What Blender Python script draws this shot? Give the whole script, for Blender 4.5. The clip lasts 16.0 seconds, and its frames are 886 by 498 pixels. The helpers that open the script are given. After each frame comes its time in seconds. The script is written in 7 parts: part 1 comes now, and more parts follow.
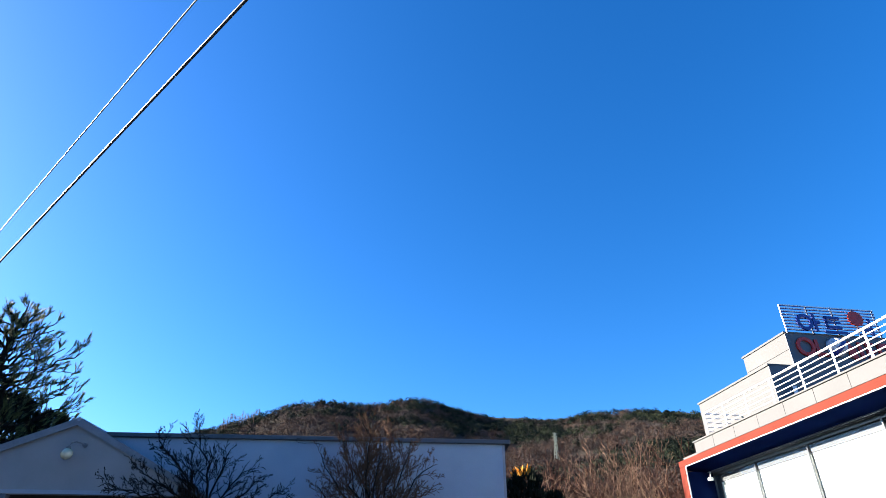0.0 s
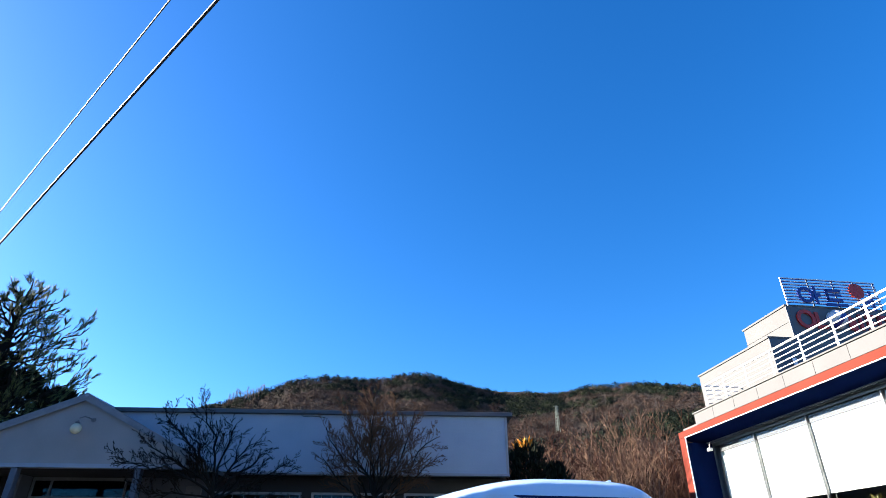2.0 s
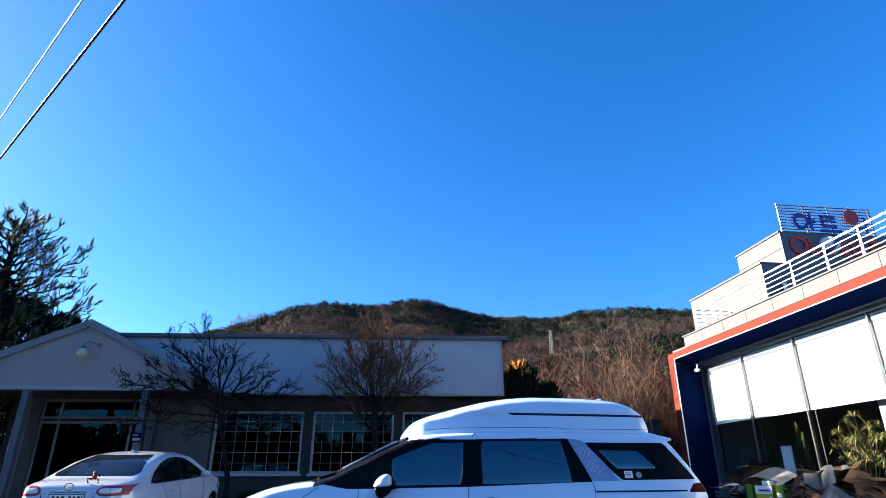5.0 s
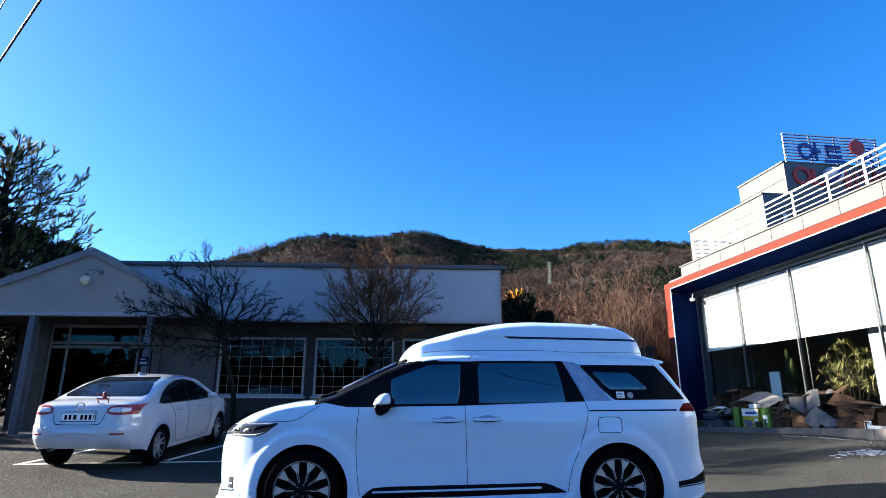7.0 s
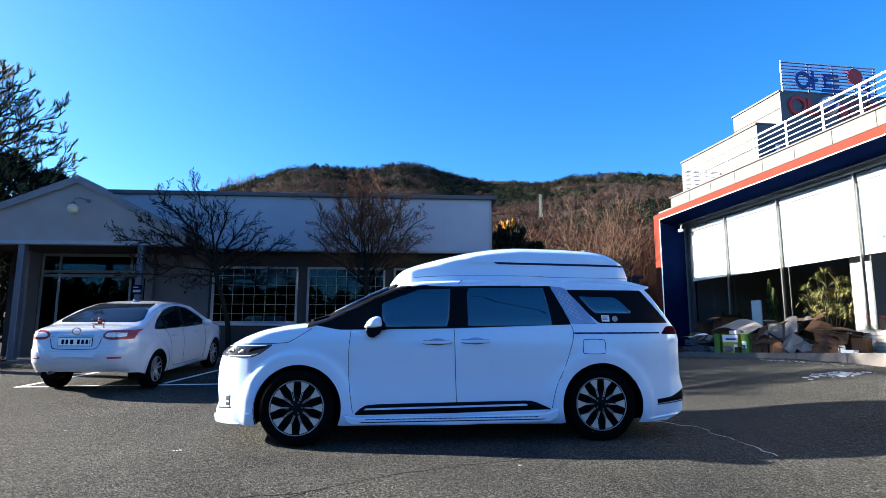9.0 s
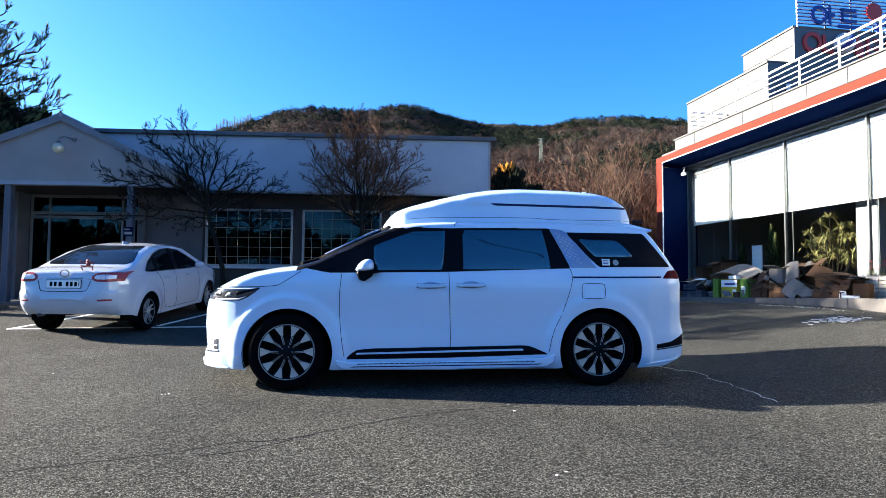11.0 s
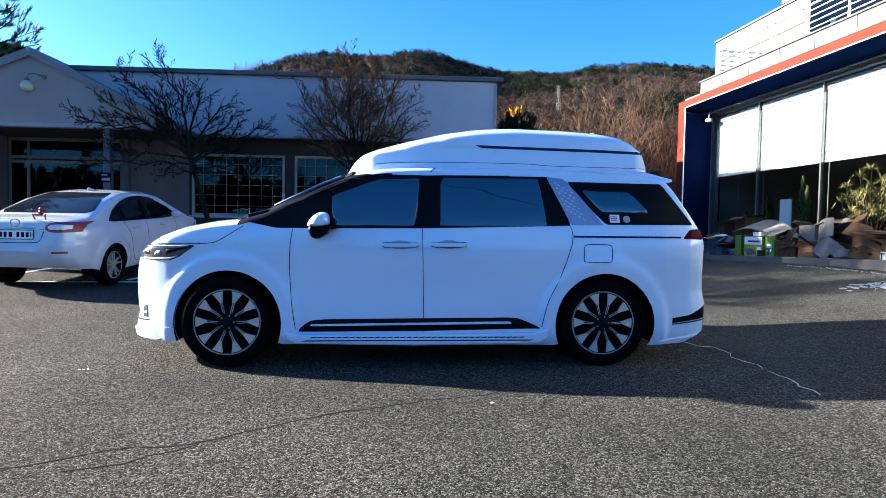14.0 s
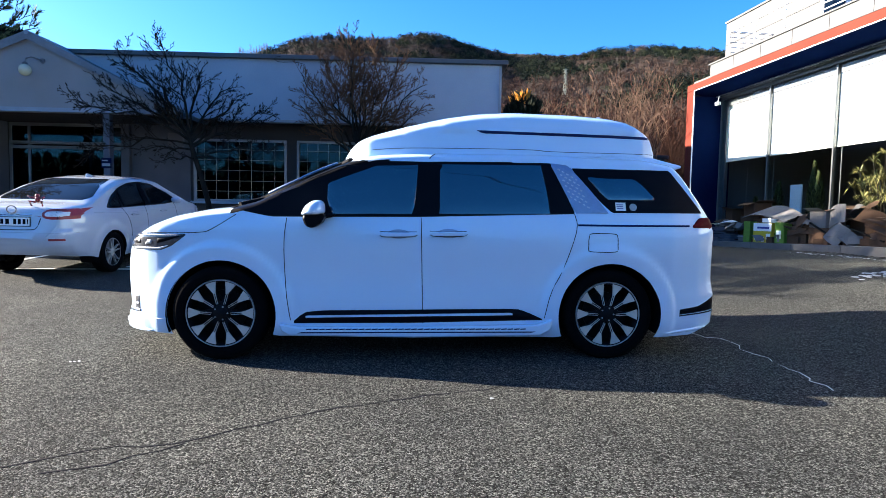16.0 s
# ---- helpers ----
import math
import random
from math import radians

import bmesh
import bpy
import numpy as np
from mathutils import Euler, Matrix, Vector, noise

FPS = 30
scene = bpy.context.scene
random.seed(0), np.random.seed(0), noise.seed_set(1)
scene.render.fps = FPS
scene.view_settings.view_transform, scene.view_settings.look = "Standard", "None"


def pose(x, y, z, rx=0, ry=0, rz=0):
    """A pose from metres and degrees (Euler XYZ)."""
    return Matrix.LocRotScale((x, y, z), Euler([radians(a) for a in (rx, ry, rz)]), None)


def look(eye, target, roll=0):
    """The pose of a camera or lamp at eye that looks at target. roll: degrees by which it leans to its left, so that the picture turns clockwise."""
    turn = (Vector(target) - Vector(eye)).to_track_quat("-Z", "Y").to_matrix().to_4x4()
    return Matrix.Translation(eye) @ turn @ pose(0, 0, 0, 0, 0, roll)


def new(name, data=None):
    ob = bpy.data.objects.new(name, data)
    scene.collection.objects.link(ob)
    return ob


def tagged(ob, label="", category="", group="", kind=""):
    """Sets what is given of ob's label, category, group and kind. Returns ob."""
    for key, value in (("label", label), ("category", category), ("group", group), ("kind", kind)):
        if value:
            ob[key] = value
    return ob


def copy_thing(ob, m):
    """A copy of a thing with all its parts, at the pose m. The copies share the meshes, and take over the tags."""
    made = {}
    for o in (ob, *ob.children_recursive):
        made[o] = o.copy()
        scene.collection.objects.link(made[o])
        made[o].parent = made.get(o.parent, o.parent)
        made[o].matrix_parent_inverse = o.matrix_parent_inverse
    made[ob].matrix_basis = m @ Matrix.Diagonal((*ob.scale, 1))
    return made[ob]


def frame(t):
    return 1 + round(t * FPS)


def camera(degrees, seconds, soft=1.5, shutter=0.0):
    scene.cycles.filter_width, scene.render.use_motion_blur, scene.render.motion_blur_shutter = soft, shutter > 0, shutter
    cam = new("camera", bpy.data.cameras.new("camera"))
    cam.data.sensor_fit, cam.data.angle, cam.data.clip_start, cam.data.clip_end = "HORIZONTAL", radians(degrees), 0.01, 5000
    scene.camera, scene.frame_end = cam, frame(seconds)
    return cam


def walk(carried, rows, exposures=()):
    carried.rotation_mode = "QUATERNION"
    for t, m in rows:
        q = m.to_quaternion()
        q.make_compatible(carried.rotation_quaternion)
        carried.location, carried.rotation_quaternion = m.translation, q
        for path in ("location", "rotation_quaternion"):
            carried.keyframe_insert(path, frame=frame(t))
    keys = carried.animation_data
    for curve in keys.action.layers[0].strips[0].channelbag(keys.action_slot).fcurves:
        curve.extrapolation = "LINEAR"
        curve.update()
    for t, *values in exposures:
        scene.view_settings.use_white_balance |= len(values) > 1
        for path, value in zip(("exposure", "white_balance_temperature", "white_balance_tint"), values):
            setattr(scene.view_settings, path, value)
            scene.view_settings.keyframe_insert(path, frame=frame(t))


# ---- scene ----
cam = camera(75.1, 16.0, soft=0.6)
PATH = [
    (0, (0.135, -0.514, 1.241), (0.263, 1.188, 2.283), 0.6),
    (0.5, (0.115, -0.493, 1.238), (0.243, 1.217, 2.267), 0.4),
    (1, (0.109, -0.488, 1.226), (0.236, 1.232, 2.238), 0.4),
    (1.5, (0.122, -0.514, 1.233), (0.247, 1.219, 2.223), 0.3),
    (2, (0.134, -0.517, 1.224), (0.26, 1.228, 2.194), 0.3),
    (2.5, (0.137, -0.521, 1.236), (0.261, 1.239, 2.178), 0.4),
    (3, (0.145, -0.504, 1.229), (0.27, 1.271, 2.143), 0.3),
    (3.5, (0.144, -0.497, 1.227), (0.272, 1.295, 2.105), 0.2),
    (5.8, (0.141, -0.507, 1.2), (0.292, 1.373, 1.866), 0.0),
    (6, (0.148, -0.48, 1.186), (0.296, 1.406, 1.832), 0.1),
    (6.5, (0.149, -0.469, 1.174), (0.3, 1.437, 1.76), 0.3),
    (7, (0.163, -0.453, 1.169), (0.315, 1.472, 1.689), 0.2),
    (7.5, (0.159, -0.459, 1.158), (0.32, 1.482, 1.612), 0.2),
    (8, (0.162, -0.443, 1.141), (0.335, 1.51, 1.538), 0.2),
    (8.5, (0.17, -0.446, 1.123), (0.349, 1.516, 1.465), 0.2),
    (9, (0.175, -0.454, 1.101), (0.362, 1.516, 1.392), 0.2),
    (11.5, (0.306, -0.063, 1.098), (0.5, 1.926, 1.152), 0.5),
    (12, (0.426, 0.08, 1.124), (0.612, 2.072, 1.138), 0.5),
    (12.5, (0.495, 0.213, 1.127), (0.677, 2.204, 1.116), 0.6),
    (13, (0.53, 0.408, 1.149), (0.711, 2.4, 1.111), 0.7),
    (13.5, (0.572, 0.6, 1.159), (0.736, 2.593, 1.102), 0.9),
    (14, (0.676, 0.765, 1.165), (0.824, 2.758, 1.091), 1.1),
    (14.5, (0.736, 0.872, 1.185), (0.878, 2.865, 1.096), 1.2),
    (15, (0.726, 0.904, 1.198), (0.864, 2.897, 1.095), 1.1),
    (15.5, (0.73, 0.913, 1.198), (0.864, 2.905, 1.082), 1.1),
    (16, (0.737, 0.916, 1.195), (0.866, 2.908, 1.068), 1.1),
]
walk(cam, [(t, look(eye, target, roll)) for t, eye, target, roll in PATH], [(0.0, 2.66, 6150, 10.0), (4.0, 2.68, 6150, 10.0), (9.0, 2.80, 6150, 10.0), (12.0, 2.92, 6150, 10.0), (16.0, 2.95, 6150, 10.0)])

# ---- daylight ----
SUN_EL, SUN_DIR = 19.5, 16.0          # low winter sun; light runs along +x, 16 degrees towards -y
ld = Vector((math.cos(radians(SUN_EL)) * math.cos(radians(SUN_DIR)), -math.cos(radians(SUN_EL)) * math.sin(radians(SUN_DIR)), -math.sin(radians(SUN_EL))))
world = bpy.data.worlds.new("sky")
scene.world = world
world.use_nodes = True
wn = world.node_tree.nodes
sky = wn.new("ShaderNodeTexSky")
sky.sky_type, sky.sun_disc = "NISHITA", False
sky.sun_elevation = radians(SUN_EL)
sky.sun_rotation = math.atan2(-ld.x, -ld.y)
sky.air_density, sky.dust_density, sky.ozone_density, sky.altitude = 1.0, 0.95, 6.0, 300
wn["Background"].inputs["Strength"].default_value = 0.050
hs = wn.new("ShaderNodeHueSaturation")
hs.inputs["Hue"].default_value, hs.inputs["Saturation"].default_value = 0.504, 1.18
world.node_tree.links.new(sky.outputs[0], hs.inputs["Color"])
world.node_tree.links.new(hs.outputs[0], wn["Background"].inputs["Color"])
sun = new("sun", bpy.data.lights.new("sun", "SUN"))
sun.data.energy, sun.data.angle, sun.data.color = 5.0, radians(0.53), (1.0, 0.86, 0.70)
sun.matrix_world = Matrix.Translation((-30, 10, 20)) @ ld.to_track_quat("-Z", "Y").to_matrix().to_4x4()


# ---- materials ----
def mat(name, color, rough=0.6, metal=0.0, var=0.25, scale=4.0, fine=60.0, bump=0.0, bump_scale=40.0, relief=0.02, coat=0.0, rand=0.0, island=0.0, tint=None, spec=None):
    m = bpy.data.materials.new(name)
    m.use_nodes = True
    n, l = m.node_tree.nodes, m.node_tree.links
    b = n["Principled BSDF"]
    b.inputs["Roughness"].default_value, b.inputs["Metallic"].default_value = rough, metal
    b.inputs["Specular IOR Level"].default_value = spec if spec is not None else (0.06 if rough >= 0.8 else 0.5)
    b.inputs["Coat Weight"].default_value, b.inputs["Coat Roughness"].default_value = coat, 0.03
    tc = n.new("ShaderNodeTexCoord")
    if var > 0:
        big, small = n.new("ShaderNodeTexNoise"), n.new("ShaderNodeTexNoise")
        big.inputs["Scale"].default_value, small.inputs["Scale"].default_value = scale, fine
        big.inputs["Detail"].default_value, small.inputs["Detail"].default_value = 4, 3
        l.new(tc.outputs["Object"], big.inputs["Vector"]); l.new(tc.outputs["Object"], small.inputs["Vector"])
        add = n.new("ShaderNodeMath"); add.operation = "MULTIPLY_ADD"; add.inputs[1].default_value = 0.6
        l.new(big.outputs["Fac"], add.inputs[0])
        mul = n.new("ShaderNodeMath"); mul.operation = "MULTIPLY"; mul.inputs[1].default_value = 0.4
        l.new(small.outputs["Fac"], mul.inputs[0]); l.new(mul.outputs[0], add.inputs[2])
        val = add.outputs[0]
        src = None
        if rand > 0:
            oi = n.new("ShaderNodeObjectInfo"); src, amount = oi.outputs["Random"], rand
        if island > 0:
            ge = n.new("ShaderNodeNewGeometry"); src, amount = ge.outputs["Random Per Island"], island
        if src is not None:
            ra = n.new("ShaderNodeMath"); ra.operation = "MULTIPLY_ADD"; ra.inputs[1].default_value = amount; l.new(src, ra.inputs[0]); 
            sub = n.new("ShaderNodeMath"); sub.operation = "SUBTRACT"; sub.inputs[1].default_value = amount / 2; l.new(val, sub.inputs[0]); l.new(sub.outputs[0], ra.inputs[2])
            val = ra.outputs[0]
        ramp = n.new("ShaderNodeValToRGB")
        c0 = [max(0, c * (1 - var)) for c in color]; c1 = [min(1, c * (1 + var)) for c in (tint or color)]
        ramp.color_ramp.elements[0].color, ramp.color_ramp.elements[1].color = (*c0, 1), (*c1, 1)
        ramp.color_ramp.elements[0].position, ramp.color_ramp.elements[1].position = 0.25, 0.75
        l.new(val, ramp.inputs[0]); l.new(ramp.outputs[0], b.inputs["Base Color"])
    else:
        b.inputs["Base Color"].default_value = (*color, 1)
    if bump > 0:
        bn = n.new("ShaderNodeTexNoise"); bn.inputs["Scale"].default_value = bump_scale; bn.inputs["Detail"].default_value = 5
        l.new(tc.outputs["Object"], bn.inputs["Vector"])
        bp = n.new("ShaderNodeBump"); bp.inputs["Strength"].default_value = bump; bp.inputs["Distance"].default_value = relief
        l.new(bn.outputs["Fac"], bp.inputs["Height"]); l.new(bp.outputs[0], b.inputs["Normal"])
    return m


def glass_mat(name, tint, clear, gloss=0.022, film=(0.8, 0.8, 0.8)):
    m = bpy.data.materials.new(name)
    m.use_nodes = True
    n, l = m.node_tree.nodes, m.node_tree.links
    n.remove(n["Principled BSDF"])
    lw = n.new("ShaderNodeLayerWeight"); lw.inputs["Blend"].default_value = 0.5
    po = n.new("ShaderNodeMath"); po.operation = "POWER"; po.inputs[1].default_value = 5.0
    fr = n.new("ShaderNodeMath"); fr.operation = "MULTIPLY_ADD"; fr.inputs[1].default_value, fr.inputs[2].default_value = 0.9, gloss
    l.new(lw.outputs["Facing"], po.inputs[0]); l.new(po.outputs[0], fr.inputs[0])
    tr, gl, mx = n.new("ShaderNodeBsdfTransparent"), n.new("ShaderNodeBsdfGlossy"), n.new("ShaderNodeMixShader")
    tr.inputs["Color"].default_value = (*[c * clear for c in tint], 1)
    gl.inputs["Roughness"].default_value = 0.01
    gl.inputs["Color"].default_value = (*film, 1)
    l.new(fr.outputs[0], mx.inputs[0]); l.new(tr.outputs[0], mx.inputs[1]); l.new(gl.outputs[0], mx.inputs[2])
    l.new(mx.outputs[0], n["Material Output"].inputs["Surface"])
    return m


def asphalt_mat():
    m = bpy.data.materials.new("asphalt")
    m.use_nodes = True
    n, l = m.node_tree.nodes, m.node_tree.links
    b = n["Principled BSDF"]
    tc = n.new("ShaderNodeTexCoord")
    wob = n.new("ShaderNodeTexNoise"); wob.inputs["Scale"].default_value = 90; wob.inputs["Detail"].default_value = 2
    l.new(tc.outputs["Object"], wob.inputs["Vector"])
    vm = n.new("ShaderNodeVectorMath"); vm.operation = "MULTIPLY_ADD"; vm.inputs[1].default_value = (0.012, 0.012, 0.012)
    l.new(wob.outputs["Color"], vm.inputs[0]); l.new(tc.outputs["Object"], vm.inputs[2])
    vo = n.new("ShaderNodeTexVoronoi"); vo.inputs["Scale"].default_value = 122
    l.new(vm.outputs[0], vo.inputs["Vector"])
    sep = n.new("ShaderNodeSeparateColor"); l.new(vo.outputs["Color"], sep.inputs[0])
    big = n.new("ShaderNodeTexNoise"); big.inputs["Scale"].default_value = 0.45; big.inputs["Detail"].default_value = 7
    l.new(tc.outputs["Object"], big.inputs["Vector"])
    stone = n.new("ShaderNodeValToRGB"); e = stone.color_ramp.elements
    e[0].position, e[0].color = 0.0, (0.011, 0.0116, 0.0115, 1)
    e[1].position, e[1].color = 1.0, (0.168, 0.177, 0.169, 1)
    mid = stone.color_ramp.elements.new(0.5); mid.color = (0.040, 0.042, 0.0408, 1)
    l.new(sep.outputs[0], stone.inputs[0])
    patch = n.new("ShaderNodeValToRGB"); e = patch.color_ramp.elements
    e[0].position, e[0].color = 0.3, (0.62, 0.62, 0.64, 1)
    e[1].position, e[1].color = 0.7, (1.12, 1.1, 1.05, 1)
    l.new(big.outputs["Fac"], patch.inputs[0])
    mul = n.new("ShaderNodeMix"); mul.data_type, mul.blend_type = "RGBA", "MULTIPLY"; mul.inputs["Factor"].default_value = 1
    l.new(stone.outputs[0], mul.inputs["A"]); l.new(patch.outputs[0], mul.inputs["B"])
    # clusters of coarse and fine stone, a hand's width across
    clus = n.new("ShaderNodeTexNoise"); clus.inputs["Scale"].default_value = 32; clus.inputs["Detail"].default_value = 5; clus.inputs["Roughness"].default_value = 0.7
    l.new(tc.outputs["Object"], clus.inputs["Vector"])
    cr = n.new("ShaderNodeValToRGB"); e = cr.color_ramp.elements
    e[0].position, e[0].color = 0.33, (0.55, 0.55, 0.56, 1)
    e[1].position, e[1].color = 0.67, (1.40, 1.39, 1.36, 1)
    l.new(clus.outputs["Fac"], cr.inputs[0])
    mc = n.new("ShaderNodeMix"); mc.data_type, mc.blend_type = "RGBA", "MULTIPLY"; mc.inputs["Factor"].default_value = 1
    l.new(mul.outputs["Result"], mc.inputs["A"]); l.new(cr.outputs[0], mc.inputs["B"])
    joint = n.new("ShaderNodeValToRGB"); e = joint.color_ramp.elements
    e[0].position, e[0].color = 0.35, (1.2, 1.2, 1.2, 1)
    e[1].position, e[1].color = 0.80, (0.22, 0.22, 0.225, 1)
    l.new(vo.outputs["Distance"], joint.inputs[0])
    mj = n.new("ShaderNodeMix"); mj.data_type, mj.blend_type = "RGBA", "MULTIPLY"; mj.inputs["Factor"].default_value = 1
    l.new(mc.outputs["Result"], mj.inputs["A"]); l.new(joint.outputs[0], mj.inputs["B"])
    l.new(mj.outputs["Result"], b.inputs["Base Color"])
    b.inputs["Roughness"].default_value = 0.9
    b.inputs["Specular IOR Level"].default_value = 0.04
    bp = n.new("ShaderNodeBump"); bp.inputs["Strength"].default_value = 1.0; bp.inputs["Distance"].default_value = 0.007; bp.invert = True
    l.new(vo.outputs["Distance"], bp.inputs["Height"]); l.new(bp.outputs[0], b.inputs["Normal"])
    return m


M_ASPHALT = asphalt_mat()
# White paints with blue skylight and shade mixed into their base colours.
M_PAINT = mat("sky_tinted_white_car_paint", (0.50, 0.655, 0.83), 0.30, var=0.02, scale=2, coat=1.0)
M_PAINT2 = mat("shaded_white_sedan_paint", (0.405, 0.455, 0.525), 0.25, var=0.03, scale=3, coat=0.9)
M_SCREEN = mat("dark_windscreen", (0.004, 0.005, 0.007), 0.1, var=0.1, scale=1, spec=0.02)
# Privacy glass whose blue base adds painted sky reflection.
M_CGLASS = mat("sky_blue_privacy_glass", (0.003, 0.026, 0.046), 0.03, var=0.1, scale=1, coat=1.0, spec=1.0)
M_GLOSSB = mat("gloss_black_trim", (0.003, 0.003, 0.005), 0.38, var=0.1, spec=0.06)
M_PLASTIC = mat("black_plastic", (0.004, 0.004, 0.005), 0.75, spec=0.04, var=0.2, fine=200, bump=0.1, bump_scale=300)
M_RUBBER = mat("tyre_rubber", (0.003, 0.003, 0.0035), 0.85, spec=0.03, var=0.25, scale=10, bump=0.15, bump_scale=120)
M_ALLOY = mat("machined_alloy", (0.54, 0.52, 0.49), 0.35, metal=0.35, var=0.08, scale=20)
M_DARKALLOY = mat("dark_alloy", (0.006, 0.006, 0.007), 0.55, metal=0.0, spec=0.08, var=0.2)
M_CHROME = mat("chrome", (0.75, 0.76, 0.78), 0.1, metal=1.0, var=0.03)
M_SILVER = mat("satin_silver_panel", (0.24, 0.30, 0.42), 0.35, metal=0.5, var=0.15, scale=15, bump=0.2, bump_scale=60)
M_REDLAMP = mat("red_lamp_plastic", (0.085, 0.002, 0.006), 0.4, var=0.2, scale=20, spec=0.03)
M_CLEARLAMP = mat("clear_lamp_plastic", (0.55, 0.56, 0.6), 0.12, var=0.3, scale=30, coat=0.7)
M_SEAM = mat("panel_gap", (0.01, 0.01, 0.012), 0.8, var=0.1)
M_WALL = mat("painted_render", (0.26, 0.315, 0.385), 0.8, var=0.12, scale=1.2, fine=30, bump=0.15, bump_scale=60)
# White gable render, lowered to carry the shade of the pines.
M_GABLE = mat("shaded_gable_render", (0.22, 0.215, 0.22), 0.8, var=0.14, scale=1.5, fine=40, bump=0.2, bump_scale=60)
# Walls and soffits under the eaves; their shade is mixed into these colours.
M_DIM = mat("shaded_grey_brown_wall", (0.038, 0.036, 0.037), 0.85, var=0.15, scale=2, bump=0.2)
M_PALEWALL = mat("shaded_pale_wall", (0.085, 0.09, 0.105), 0.85, var=0.15, scale=2, bump=0.2)
M_ALU = mat("dull_aluminium", (0.13, 0.14, 0.15), 0.45, metal=0.3, var=0.12)
M_SGLASS = mat("black_car_glass", (0.006, 0.007, 0.008), 0.05, var=0.1, scale=1, spec=0.22)
M_ROOF = mat("dark_metal_roof", (0.06, 0.065, 0.075), 0.5, metal=0.3, var=0.25, scale=3)
M_TRIM = mat("grey_metal_trim", (0.22, 0.24, 0.28), 0.6, metal=0.2, var=0.15)
M_FRAME = mat("white_window_frame", (0.21, 0.22, 0.24), 0.5, var=0.1)
M_BAR = mat("cream_window_bar", (0.27, 0.25, 0.2), 0.6, var=0.15)
# Verge boards darkened to slate for the shade that lies on them.
M_VERGE = mat("shaded_verge_paint", (0.125, 0.135, 0.155), 0.7, var=0.3, scale=2, fine=20, bump=0.2, bump_scale=40)
# Box colour darkened to blue slate in place of shade on it.
M_TANK = mat("shaded_slate_tank", (0.016, 0.021, 0.032), 0.6, var=0.3, scale=4)
M_POST = mat("blue_grey_post", (0.045, 0.055, 0.08), 0.5, var=0.2)
# Both room colours are darkened to stand for unlit depth behind glass.
M_DARKROOM = mat("shade_dark_interior", (0.025, 0.025, 0.028), 0.8, var=0.3, scale=1.5)
M_SHOWROOM = mat("shaded_showroom_grey", (0.085, 0.085, 0.085), 0.7, var=0.25, scale=1.0)
M_CREAM = mat("cream_panel", (0.108, 0.111, 0.113), 0.85, var=0.08, scale=1.0, fine=20)
M_ORANGE = mat("orange_red_panel", (0.11, 0.024, 0.016), 0.85, var=0.12, scale=1.5)
M_NAVY = mat("navy_panel", (0.002, 0.006, 0.03), 0.9, spec=0.0, var=0.2, scale=1.5)
M_BLIND = mat("white_roller_blind", (0.82, 0.82, 0.80), 0.85, var=0.04, scale=1.0, fine=100)
M_MULL = mat("grey_aluminium", (0.13, 0.14, 0.145), 0.35, metal=0.8, var=0.12)
M_WHITESTEEL = mat("white_steel", (0.72, 0.72, 0.72), 0.4, var=0.08)
M_STONE = mat("concrete_kerb", (0.115, 0.110, 0.105), 0.85, var=0.3, scale=3, bump=0.4, bump_scale=50)
M_CARD = mat("cardboard", (0.062, 0.037, 0.023), 0.85, var=0.25, scale=4, rand=0.5, bump=0.15, bump_scale=30)
M_CARDPALE = mat("pale_cardboard", (0.125, 0.122, 0.120), 0.8, var=0.2, scale=4, rand=0.4)
M_BRICK = mat("pale_brick", (0.52, 0.46, 0.37), 0.85, var=0.25, scale=8, rand=0.5, bump=0.4, bump_scale=70)
M_MORTAR = mat("mortar", (0.30, 0.27, 0.24), 0.9, var=0.2)
M_BARK = mat("bark", (0.014, 0.012, 0.01), 0.9, var=0.4, scale=8, bump=0.5, bump_scale=40)
M_TWIG = mat("twig", (0.012, 0.009, 0.007), 0.9, var=0.35, scale=3)
# Brightened brown: sunlight on the crown is put into the twig colour.
M_BROWNTWIG = mat("sunlit_brown_twig", (0.085, 0.049, 0.029), 0.9, var=0.35, scale=3)
M_REDTWIG = mat("reddish_twig", (0.042, 0.021, 0.0145), 0.9, var=0.4, scale=0.5, fine=3, rand=0.5)
M_NEEDLE = mat("pine_needles", (0.022, 0.034, 0.013), 0.7, spec=0.2, var=0.5, scale=1.5, island=0.5, tint=(0.08, 0.09, 0.03))
M_HEDGE = mat("dark_conifer", (0.012, 0.016, 0.010), 0.8, var=0.4, island=0.6)
M_YELLOWLEAF = mat("yellow_leaves", (0.56, 0.25, 0.012), 0.7, var=0.3, island=0.5)
M_YUCCA = mat("variegated_leaf", (0.038, 0.066, 0.020), 0.5, var=0.5, island=0.9, tint=(0.19, 0.165, 0.060))
M_SOIL = mat("leaf_litter", (0.034, 0.028, 0.022), 0.95, var=0.45, scale=0.08, fine=1.2, bump=0.6, bump_scale=2)
M_WOOD_B = mat("bare_woodland", (0.031, 0.024, 0.021), 0.95, var=0.5, scale=0.05, fine=0.5, island=0.15)
M_WOOD_TAN = mat("tan_bare_woodland", (0.064, 0.042, 0.032), 0.95, var=0.5, scale=0.05, fine=0.5, island=0.15)
M_WOOD_GREY = mat("grey_bare_woodland", (0.052, 0.044, 0.041), 0.95, var=0.5, scale=0.05, fine=0.5, island=0.15)
M_WOOD_G = mat("evergreen_woodland", (0.0065, 0.011, 0.0085), 0.95, var=0.5, scale=0.06, fine=0.5, island=0.2)
